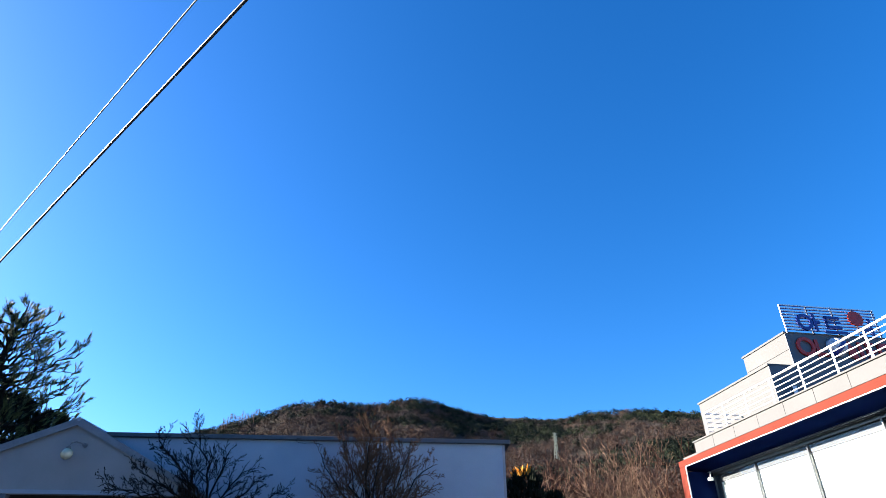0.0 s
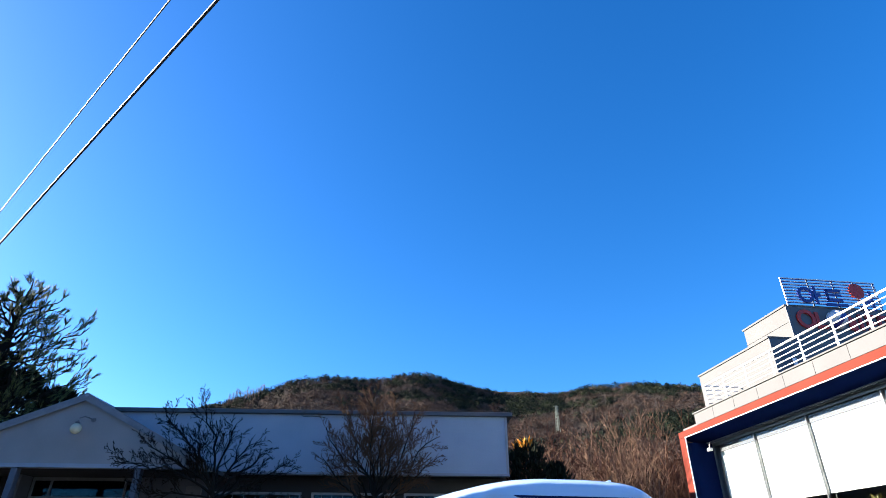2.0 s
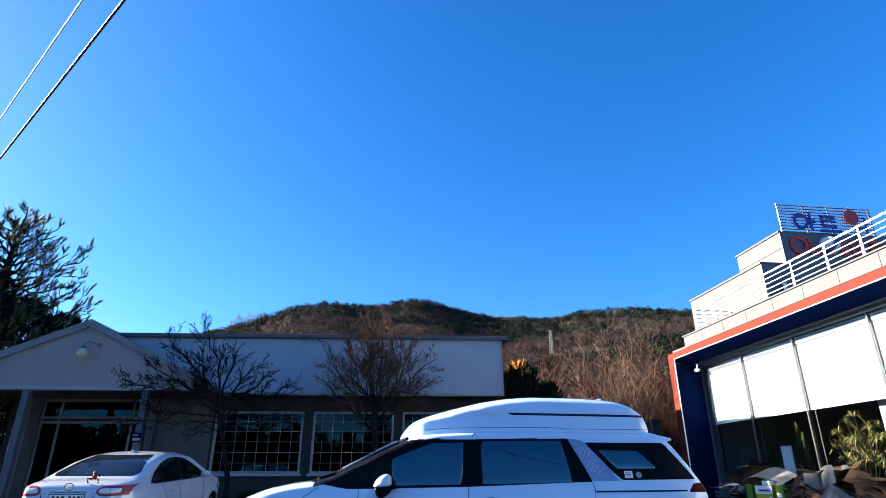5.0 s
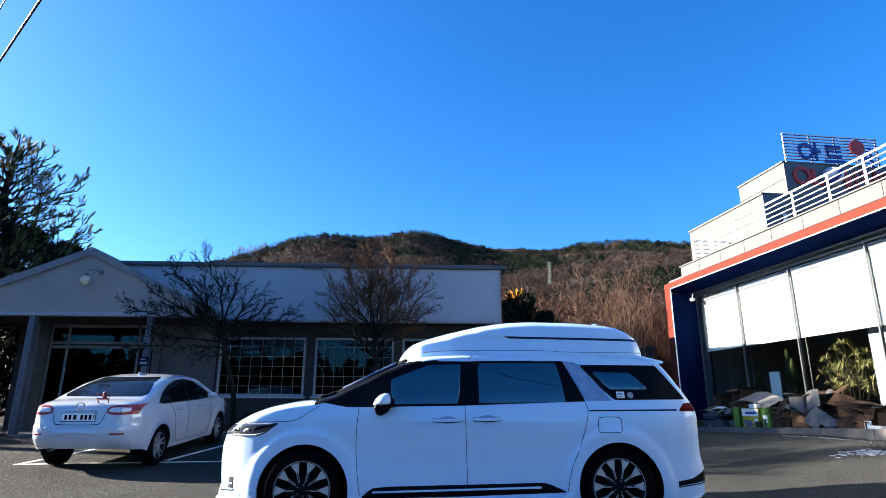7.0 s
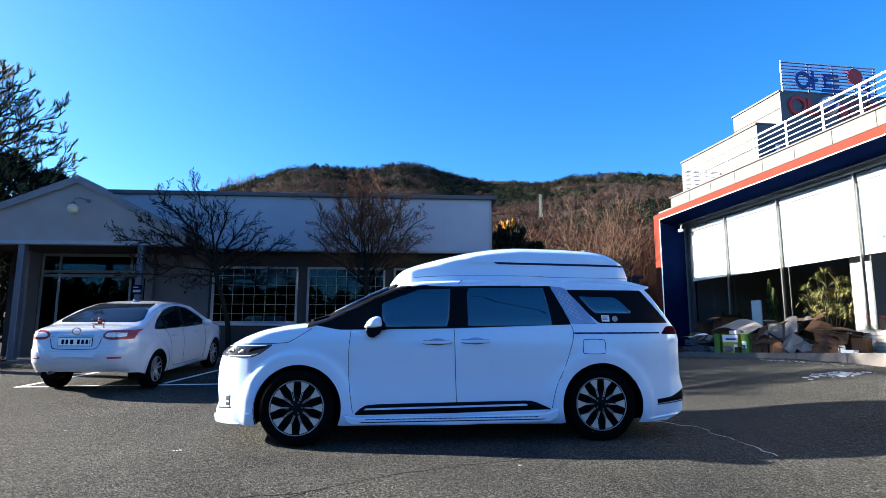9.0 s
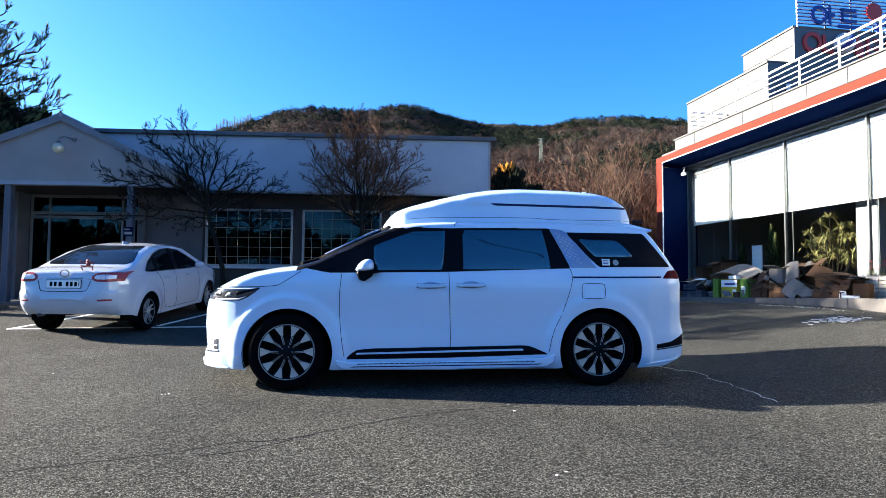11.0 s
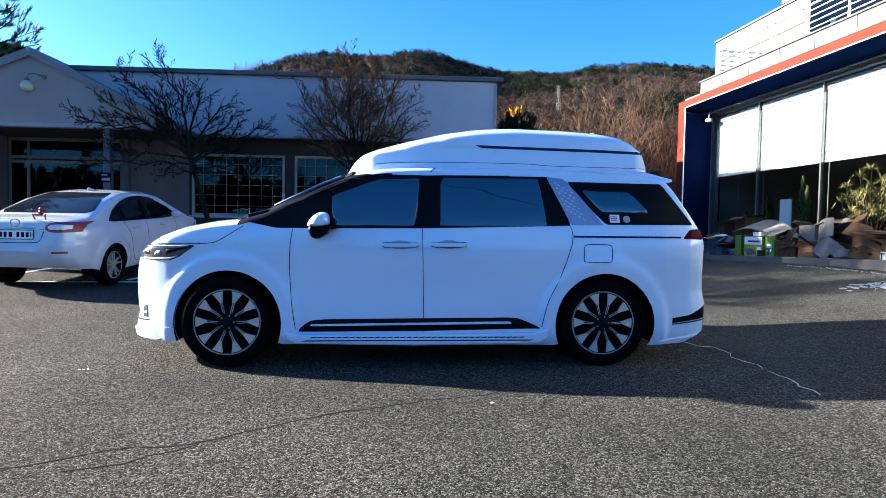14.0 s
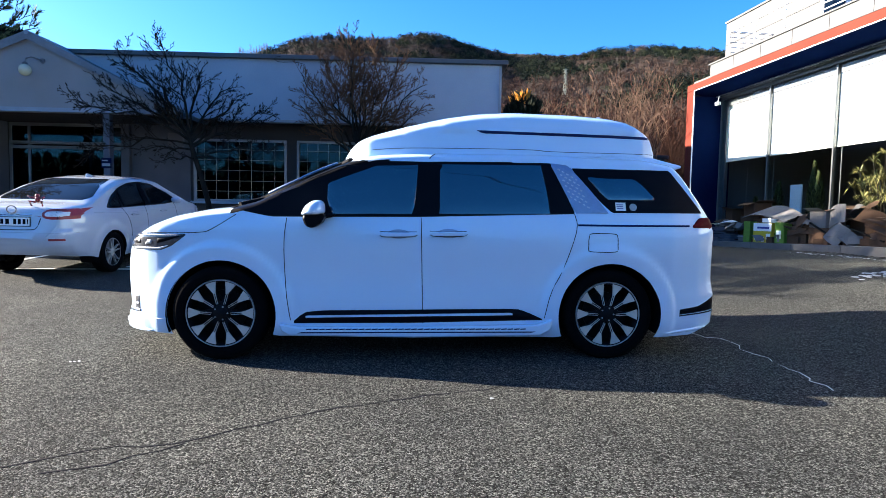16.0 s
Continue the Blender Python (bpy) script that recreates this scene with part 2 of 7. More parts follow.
M_WOOD_OLIVE = mat("olive_evergreen_woodland", (0.028, 0.035, 0.020), 0.95, var=0.5, scale=0.06, fine=0.5, island=0.2)
M_LINE = mat("worn_white_paint", (0.60, 0.60, 0.58), 0.8, var=0.35, scale=6, fine=50)
M_SNOW = mat("white_grit", (0.3, 0.31, 0.33), 0.7, var=0.2, scale=10, bump=0.5)
M_RED = mat("red_plastic", (0.55, 0.02, 0.02), 0.4, var=0.2)
M_BLUE = mat("blue_plastic", (0.012, 0.025, 0.2), 0.4, var=0.2)
M_WHITE = mat("white_plastic", (0.75, 0.75, 0.74), 0.4, var=0.06)
M_GREEN = mat("green_print", (0.09, 0.19, 0.02), 0.5, var=0.3, scale=12)
M_YELLOW = mat("yellow_print", (0.42, 0.33, 0.02), 0.5, var=0.2, scale=10)
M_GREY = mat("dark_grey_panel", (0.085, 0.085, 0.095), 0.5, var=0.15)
M_GLOBE = mat("cream_lamp_glass", (0.40, 0.37, 0.26), 0.25, var=0.08, coat=0.5)
M_CABLE = mat("black_cable", (0.015, 0.015, 0.017), 0.6, var=0.1)
M_CABLE2 = mat("grey_cable", (0.12, 0.12, 0.13), 0.5, var=0.1)
M_STEELGREY = mat("galvanised_steel", (0.30, 0.32, 0.34), 0.5, metal=0.5, var=0.15)
M_PANE = glass_mat("showroom_glass", (0.92, 0.97, 0.97), 0.95)
M_PANE2 = glass_mat("house_glass", (0.45, 0.9, 1.0), 0.30, 0.030, (0.26, 0.68, 0.95))
M_SIGNRED = mat("red_sign_paint", (0.42, 0.022, 0.014), 0.5, var=0.2)
M_DARKRED = mat("dark_red_plastic", (0.16, 0.008, 0.012), 0.5, var=0.3)
M_REDLENS = mat("bright_red_lens", (0.24, 0.009, 0.014), 0.3, var=0.2, scale=20)
M_LAMP = mat("smoked_lamp_glass", (0.035, 0.042, 0.055), 0.08, var=0.3, scale=25, coat=1.0)
# Navy paints the sky's reflection into the dark gloss strips.
M_NAVYGLOSS = mat("sky_navy_gloss_strip", (0.008, 0.016, 0.075), 0.25, var=0.1, spec=0.2)
M_STICKER = mat("pale_blue_film", (0.030, 0.052, 0.095), 0.5, var=0.1)
M_LITTER = mat("red_leaf_litter", (0.105, 0.052, 0.034), 0.95, var=0.5, scale=3, fine=30, bump=0.8, bump_scale=25)
M_PALESTEM = mat("pale_stem", (0.145, 0.094, 0.064), 0.9, var=0.3, scale=2)
M_PYLON = mat("weathered_pylon_steel", (0.19, 0.22, 0.18), 0.6, var=0.1)


# ---- mesh helpers ----
class Geo:
    def __init__(self):
        self.v, self.f = [], []

    def add(self, verts, faces):
        k = len(self.v)
        self.v += [tuple(p) for p in verts]
        self.f += [tuple(i + k for i in f) for f in faces]
        return self

    def box(self, x0, x1, y0, y1, z0, z1, m=None):
        p = [Vector((x, y, z)) for x in (x0, x1) for y in (y0, y1) for z in (z0, z1)]
        if m is not None:
            p = [m @ q for q in p]
        return self.add(p, [(0, 1, 3, 2), (4, 6, 7, 5), (0, 4, 5, 1), (2, 3, 7, 6), (0, 2, 6, 4), (1, 5, 7, 3)])

    def prism(self, poly, y0, y1, m=None, swap=False):
        """poly: outline in x and z, pushed along y (swap: outline in x and y, pushed along z)."""
        n = len(poly)
        p = [Vector((a, b, c)) if swap else Vector((a, c, b)) for c in (y0, y1) for a, b in poly]
        if m is not None:
            p = [m @ q for q in p]
        return self.add(p, [tuple(range(n)), tuple(range(2 * n - 1, n - 1, -1))] + [(i, n + i, n + (i + 1) % n, (i + 1) % n) for i in range(n)])

    def tube(self, pts, radii, n=6, caps=True):
        pts = [Vector(p) for p in pts]
        k, rings = len(self.v), len(pts)
        for i, p in enumerate(pts):
            d = (pts[min(i + 1, rings - 1)] - pts[max(i - 1, 0)])
            d = d.normalized() if d.length > 1e-9 else Vector((0, 0, 1))
            a = d.cross(Vector((0, 0, 1)) if abs(d.z) < 0.9 else Vector((1, 0, 0))).normalized()
            b = d.cross(a)
            r = radii[i] if isinstance(radii, (list, tuple)) else radii
            self.v += [tuple(p + r * (math.cos(2 * math.pi * j / n) * a + math.sin(2 * math.pi * j / n) * b)) for j in range(n)]
        self.f += [(k + i * n + j, k + i * n + (j + 1) % n, k + (i + 1) * n + (j + 1) % n, k + (i + 1) * n + j) for i in range(rings - 1) for j in range(n)]
        if caps:
            self.f += [tuple(range(k, k + n)), tuple(range(k + (rings - 1) * n, k + rings * n))]
        return self

    def lathe(self, prof, n=32, m=None, close=False):
        """prof: radius and place along the local y axis."""
        k = len(self.v)
        for r, y in prof:
            for j in range(n):
                p = Vector((r * math.cos(2 * math.pi * j / n), y, r * math.sin(2 * math.pi * j / n)))
                self.v.append(tuple(m @ p if m is not None else p))
        q = len(prof)
        for i in range(q if close else q - 1):
            i2 = (i + 1) % q
            self.f += [(k + i * n + j, k + i * n + (j + 1) % n, k + i2 * n + (j + 1) % n, k + i2 * n + j) for j in range(n)]
        return self

    def ball(self, c, r, n=12, squash=1.0):
        prof = [(max(1e-4, r * math.sin(math.pi * i / n)), -r * math.cos(math.pi * i / n)) for i in range(n + 1)]
        return self.lathe(prof, 2 * n, Matrix.Translation(c) @ Matrix.Diagonal((1, 1, squash, 1)) @ Matrix.Rotation(math.pi / 2, 4, "X"))

    def make(self, name, material, parent=None, label="", smooth=False, bevel=0.0):
        me = bpy.data.meshes.new(name)
        me.from_pydata(self.v, [], self.f)
        if bevel > 0 or smooth:
            bm = bmesh.new(); bm.from_mesh(me)
            bmesh.ops.recalc_face_normals(bm, faces=bm.faces)
            if bevel > 0:
                ed = [e for e in bm.edges if len(e.link_faces) == 2 and e.calc_face_angle(0) > 0.6]
                bmesh.ops.bevel(bm, geom=ed, offset=bevel, segments=1, affect="EDGES", profile=0.5)
            bm.to_mesh(me); bm.free()
        if smooth:
            me.shade_smooth()
            me.set_sharp_from_angle(angle=radians(40))
        me.materials.append(material)
        ob = new(name, me)
        if parent is not None:
            ob.parent = parent
        if label:
            ob["label"] = label
        return ob


def thing(name, m, label, category, group="", kind=""):
    ob = new(name)
    ob.matrix_world = m
    return tagged(ob, label, category, group, kind)


def lerp(x, xs, ys):
    return float(np.interp(x, xs, ys))


# ---- the lie of the land ----
def gz(x, y):
    f = lerp(y, (-5, 5.3, 9.0, 13.0, 15.0, 19.0), (-0.04, 0.0, 0.10, 0.36, 0.44, 0.5))
    s = min(max((x - 3.6) / 4.4, 0.0), 1.0)
    g = s * s * (3 - 2 * s) * lerp(y, (0, 4, 7, 9, 10.5, 13, 15), (0.12, 0.2, 0.42, 0.48, 0.40, 0.16, 0.03))
    return f + g + 0.008 * min(max(x, -3), 4)


# ridge seen as degrees of azimuth from +y, and of height
RIDGE_AZ = (-181, -140, -100, -80, -45, -32, -24, -18.5, -15.7, -13.2, -10.6, -8.5, -6.3, -2.9, -0.6, 1.1, 4, 6.3, 9.8, 13.2, 16, 18.3, 22, 25, 28, 40, 60, 80, 120, 181)
RIDGE_EL = (4, 4, 3, 3, 4, 7.5, 10.7, 12.35, 13.40, 14.25, 15.40, 15.95, 16.05, 15.95, 16.35, 16.75, 16.45, 15.95, 15.35, 15.15, 14.95, 15.25, 15.15, 14.85, 14.35, 12, 9, 6, 4, 4)


def hill(az, r):
    el = lerp(az, RIDGE_AZ, RIDGE_EL)
    rr = 420 + 40 * math.sin(az * 0.13)
    t = (r - 24) / (rr - 24)
    e = el * (max(t, 0) ** 0.55) if t < 1 else el * (1 - 0.5 * (t - 1))
    bumps = 1.2 * noise.noise((r * 0.02, az * 0.25, 1.0)) * min(1, r / 150) * (1 - t if t < 1 else 0)
    return 0.5 + r * math.tan(radians(max(e + bumps, 0.0)))


def axis(lo, hi, near0, near1, step):
    v = list(np.arange(near0, near1 + 1e-6, step))
    d, q = step, near1
    while q < hi:
        d *= 1.35; q += d; v.append(q)
    d, q = step, near0
    while q > lo:
        d *= 1.35; q -= d; v.insert(0, q)
    return v


def ground_sheet():
    xs, ys = axis(-900, 900, -14, 16, 0.4), axis(-900, 900, -6, 20, 0.4)
    g = Geo()
    g.v = [(x, y, gz(x, y)) for y in ys for x in xs]
    w = len(xs)
    g.f = [(j * w + i, j * w + i + 1, (j + 1) * w + i + 1, (j + 1) * w + i) for j in range(len(ys) - 1) for i in range(w - 1)]
    ob = g.make("ground", M_ASPHALT, smooth=True)
    return tagged(ob, "coarse grey asphalt yard with worn light aggregate", "ground", kind="structure")


def hillside():
    g = Geo()
    az = list(np.arange(-112, 112.1, 1.0)); rs = [24, 27, 30, 36, 44, 55, 70, 90, 115, 145, 180, 220, 260, 300, 340, 370, 400, 425, 445, 470, 520]
    g.v = [(r * math.sin(radians(a)), r * math.cos(radians(a)), hill(a, r) if r > 24 else -0.1) for r in rs for a in az]
    w = len(az)
    g.f = [(j * w + i, j * w + i + 1, (j + 1) * w + i + 1, (j + 1) * w + i) for j in range(len(rs) - 1) for i in range(w - 1)]
    return tagged(g.make("hillside", M_SOIL, smooth=True), "wooded hillside covered in brown leaf litter", "hillside", kind="structure")


ground_sheet()
hillside()


# ---- vehicles ----
from mathutils import bvhtree


def smooth_row(a, k=2):
    a = np.array(a, float)
    for _ in range(k):
        b = a.copy(); b[1:-1] = (a[:-2] + 2 * a[1:-1] + a[2:]) / 4; a = b
    return a


class Shell:
    """A car body as a run of cross sections along x, open below, mirrored about y = 0."""

    def __init__(self, xs, width, top, low, side, round_r, flare=(), m_side=26, m_top=14, power=3.4, passes=2, bend=None):
        self.xs = xs
        W = smooth_row([lerp(x, *width) for x in xs], passes); T = smooth_row([lerp(x, *top) for x in xs], passes)
        R = smooth_row([lerp(x, *round_r) for x in xs], passes); B = smooth_row([lerp(x, *low) for x in xs], passes)
        self.rows, self.m = [], m_side + m_top
        for i, x in enumerate(xs):
            zt, zb, r = T[i], B[i], min(R[i], 0.45 * (T[i] - B[i]))
            half = []
            for j in range(m_side):
                z = zb + (zt - r - zb) * j / (m_side - 1)
                y = W[i] * lerp(z, *side)
                for fx, fz, fr in flare:
                    d = math.hypot(x - fx, z - fz)
                    k = min(max((fr + 0.155 - d) / 0.055, 0), 1)
                    y += 0.020 * k * k * (3 - 2 * k) * min(max((z - fz + 0.25) / 0.15, 0), 1)
                half.append((y, z))
            y0 = W[i] * lerp(zt - r, *side)
            for j in range(1, m_top + 1):
                a = math.pi / 2 * j / m_top
                half.append((y0 * max(math.cos(a), 0) ** (2 / power), zt - r + r * math.sin(a) ** (2 / power)))
            half[-1] = (0.0, zt)
            self.rows.append(half)
        self.v, self.f = [], []
        n = 2 * self.m - 1
        for x, half in zip(xs, self.rows):
            self.v += [(x, -y, z) for y, z in half] + [(x, y, z) for y, z in half[-2::-1]]
        if bend is not None:
            self.v = [(x + bend(x, z), y, z) for x, y, z in self.v]
        for i in range(len(xs) - 1):
            for j in range(n - 1):
                a = i * n + j
                self.f.append((a, a + 1, a + n + 1, a + n))
        self.f += [tuple(range(n)), tuple(range((len(xs) - 1) * n, len(xs) * n))]
        self.bvh = bvhtree.BVHTree.FromPolygons([Vector(p) for p in self.v], self.f)

    def cut(self, hubs, radius):
        """Opens round wheel arches in both sides."""
        v = [list(p) for p in self.v]
        keep, gone = [], set()
        for f in self.f:
            c = [sum(v[i][k] for i in f) / len(f) for k in range(3)]
            inside = len(f) == 4 and abs(c[1]) > 0.45 and any(math.hypot(c[0] - hx, c[2] - hz) < radius for hx, hz in hubs)
            if inside:
                gone.update(f)
            else:
                keep.append(f)
        edge = gone & {i for f in keep for i in f}
        for i in edge:
            for hx, hz in hubs:
                d = math.hypot(v[i][0] - hx, v[i][2] - hz)
                if d < radius * 1.25 and d > 1e-6:
                    v[i][0], v[i][2] = hx + (v[i][0] - hx) * radius / d, hz + (v[i][2] - hz) * radius / d
        self.v2, self.f2 = [tuple(p) for p in v], keep

    def body(self, pick=None):
        g = Geo(); g.v = list(self.v2)
        g.f = [f for f in self.f2 if pick is None or pick(*[sum(self.v2[i][k] for i in f) / len(f) for k in range(3)])]
        return g

    def hit(self, a, b, way):
        """way: '-y', '+y' (seen from that side, a = x) or '-x', '+x' (a = y); b = z."""
        o, d = {"-y": ((a, -3, b), (0, 1, 0)), "+y": ((a, 3, b), (0, -1, 0)), "-x": ((-6, a, b), (1, 0, 0)), "+x": ((8, a, b), (-1, 0, 0)), "top": ((a, b, 5), (0, 0, -1))}[way]
        p, n, i, dist = self.bvh.ray_cast(Vector(o), Vector(d))
        if p is None:
            return None, None
        if n.dot(Vector(d)) > 0:
            n = -n
        return p, n

    def panel(self, low, high, way, n=24, m=8, off=0.004, g=None, a0=None, a1=None):
        """A thin panel laid on the body between two outlines (points along a, with height)."""
        g = g or Geo()
        a0 = max(low[0][0], high[0][0]) if a0 is None else a0
        a1 = min(low[-1][0], high[-1][0]) if a1 is None else a1
        la, lz, ha, hz = [p[0] for p in low], [p[1] for p in low], [p[0] for p in high], [p[1] for p in high]
        ids = {}
        for i in range(n + 1):
            a = a0 + (a1 - a0) * i / n
            z0, z1 = lerp(a, la, lz), lerp(a, ha, hz)
            for j in range(m + 1):
                z = z0 + (z1 - z0) * j / m
                p, nn = self.hit(a, z, way)
                if p is None:
                    continue
                rim = i in (0, n) or j in (0, m)
                ids[i, j] = len(g.v)
                g.v.append(tuple(p + nn * (off * (0.25 if rim else 1.0))))
        for i in range(n):
            for j in range(m):
                q = [ids.get(k) for k in ((i, j), (i + 1, j), (i + 1, j + 1), (i, j + 1))]
                if None not in q:
                    g.f.append(tuple(q))
        return g

    def line(self, pts, way, r=0.0032, g=None, off=0.0, step=0.04):
        g = g or Geo()
        for _ in range(2 if len(pts) > 2 else 0):
            cut = [pts[0]]
            for (a, b), (c, d) in zip(pts, pts[1:]):
                cut += [(0.75 * a + 0.25 * c, 0.75 * b + 0.25 * d), (0.25 * a + 0.75 * c, 0.25 * b + 0.75 * d)]
            pts = cut + [pts[-1]]
        out = []
        for (a, b), (c, d) in zip(pts, pts[1:]):
            k = max(1, int(math.hypot(c - a, d - b) / step))
            out += [(a + (c - a) * i / k, b + (d - b) * i / k) for i in range(k)]
        out.append(pts[-1])
        path = [p + n * off for p, n in (self.hit(a, b, way) for a, b in out) if p is not None]
        if len(path) > 1:
            g.tube(path, r, 6)
        return g


def mirror(g):
    k = Geo(); k.v = [(x, -y, z) for x, y, z in g.v]; k.f = [tuple(reversed(f)) for f in g.f]
    return k


def wheel(parent, hub, side, R, rim_r, wide, spokes, big):
    """side: -1 faces -y. Parts: tyre, rim > spokes, centre cap."""
    m = Matrix.Translation(hub) @ (Matrix.Identity(4) if side < 0 else Matrix.Rotation(math.pi, 4, "Z"))
    w2 = wide / 2
    t = new("wheel"); t.parent = parent; t.matrix_local = m
    tyre = Geo().lathe([(rim_r, -w2 * 0.8), (rim_r + 0.012, -w2 * 0.96), (R * 0.86, -w2 * 1.02), (R * 0.95, -w2 * 0.94), (R * 0.985, -w2 * 0.8), (R, -w2 * 0.6), (R, w2 * 0.6), (R * 0.97, w2 * 0.9), (R * 0.8, w2), (rim_r, w2 * 0.8)], 56, close=True)
    tyre.make("tyre", M_RUBBER, t, smooth=True)
    rim = Geo().lathe([(rim_r, -w2 * 0.78), (rim_r - 0.012, -w2 * 0.86), (rim_r - 0.022, -w2 * 0.74), (rim_r - 0.03, -w2 * 0.3), (rim_r - 0.035, w2 * 0.5), (0.03, w2 * 0.5)], 48)
    rim.make("rim", M_DARKALLOY, t, smooth=True)
    Geo().lathe([(rim_r + 0.001, -w2 * 0.80), (rim_r - 0.004, -w2 * 0.885), (rim_r - 0.011, -w2 * 0.88), (rim_r - 0.012, -w2 * 0.80)], 56).make("rim_lip", M_STEELGREY, t, "machined bright rim lip", smooth=True)
    Geo().lathe([(0.17, w2 * 0.2), (0.17, w2 * 0.35), (0.04, w2 * 0.35)], 40).lathe([(0.03, w2 * 0.1), (0.17, w2 * 0.2)], 40).make("brake_disc", M_DARKALLOY if big else M_STEELGREY, t)
    y = -w2 * 0.80
    r1 = rim_r - 0.012
    for k in range(spokes):
        rot = Matrix.Rotation(2 * math.pi * k / spokes, 4, "Y")
        if big:
            # a forked dark spoke, its two bright wedges, and the slim bright lines that run to the hub
            g = Geo()
            for sgn in (-1, 1):
                g.prism([(sgn * a * r1, b * r1) for a, b in ((0.0, 0.16), (0.12, 0.16), (0.245, 0.60), (0.455, 0.885), (0.195, 0.980), (0.135, 0.58), (0.0, 0.34))], y + 0.012, y + 0.05, rot)
            g.make("spoke", M_DARKALLOY, t)
            for sgn in (-1, 1):
                f = Geo().prism([(sgn * a * r1, b * r1) for a, b in ((0.150, 0.60), (0.225, 0.60), (0.340, 0.735), (0.462, 0.872), (0.320, 0.944), (0.140, 0.985), (0.152, 0.78))], y, y + 0.012, rot)
                for a0, a1 in ((0.085, 0.172), (0.132, 0.226)):
                    f.prism([(sgn * (a0 - 0.006) * r1, 0.27 * r1), (sgn * (a0 + 0.006) * r1, 0.27 * r1), (sgn * (a1 + 0.008) * r1, 0.62 * r1), (sgn * (a1 - 0.008) * r1, 0.62 * r1)], y + 0.003, y + 0.012, rot)
                f.make("spoke_face", M_ALLOY, t, "machined bright spoke face")
        else:
            for sgn in (-1, 1):
                Geo().prism([(sgn * 0.006, 0.04), (sgn * 0.026, 0.04), (sgn * 0.030, r1 * 0.5), (sgn * 0.052, r1), (sgn * 0.034, r1), (sgn * 0.014, r1 * 0.5)], y, y + 0.03, rot).make("spoke", M_STEELGREY, t)
    Geo().lathe([(0.001, y - 0.006), (0.032, y - 0.006), (0.040, y + 0.0), (0.062, y + 0.004), (0.066, y + 0.05)], 24).make("centre_cap", M_DARKALLOY if big else M_STEELGREY, t, smooth=True)
    for k in range(5):
        a = 2 * math.pi * k / 5
        Geo().lathe([(0.001, y - 0.003), (0.006, y - 0.003), (0.007, y + 0.01)], 8, Matrix.Translation((0.052 * math.cos(a), 0, 0.052 * math.sin(a)))).make("wheel_nut", M_STEELGREY, t)
    return t


def arch_liner(parent, hub, radius, side, depth=0.34, outer=0.96):
    g = Geo(); k = 24
    for i in range(k + 1):
        a = -0.35 + (math.pi + 0.7) * i / k
        for yy in (outer, outer - depth):
            g.v.append((hub[0] + (radius + 0.004) * math.cos(a), side * yy, hub[1] + (radius + 0.004) * math.sin(a)))
    g.f = [(2 * i, 2 * i + 1, 2 * i + 3, 2 * i + 2) for i in range(k)]
    c = len(g.v); g.v.append((hub[0], side * (outer - depth), hub[1]))
    g.f += [(2 * i + 1, c, 2 * i + 3) for i in range(k)]
    g.make("arch_liner", M_PLASTIC, parent)


def nose(x, z):
    """Lean of the front and rear faces: the bonnet edge set back, the bumpers proud."""
    f = min(max((-1.05 - x) / 0.55, 0.0), 1.0)
    r = min(max((x - 2.95) / 0.40, 0.0), 1.0)
    return f * f * lerp(z, (0.2, 0.33, 0.40, 0.47, 0.62, 0.75, 0.90, 1.05), (-0.01, 0.0, 0.022, 0.012, 0.0, 0.004, 0.03, 0.07)) + r * lerp(z, (0.3, 0.45, 0.55, 0.66, 0.85, 0.98, 1.05, 1.2), (0.0, 0.012, 0.015, -0.012, -0.018, -0.02, 0.0, 0.0))


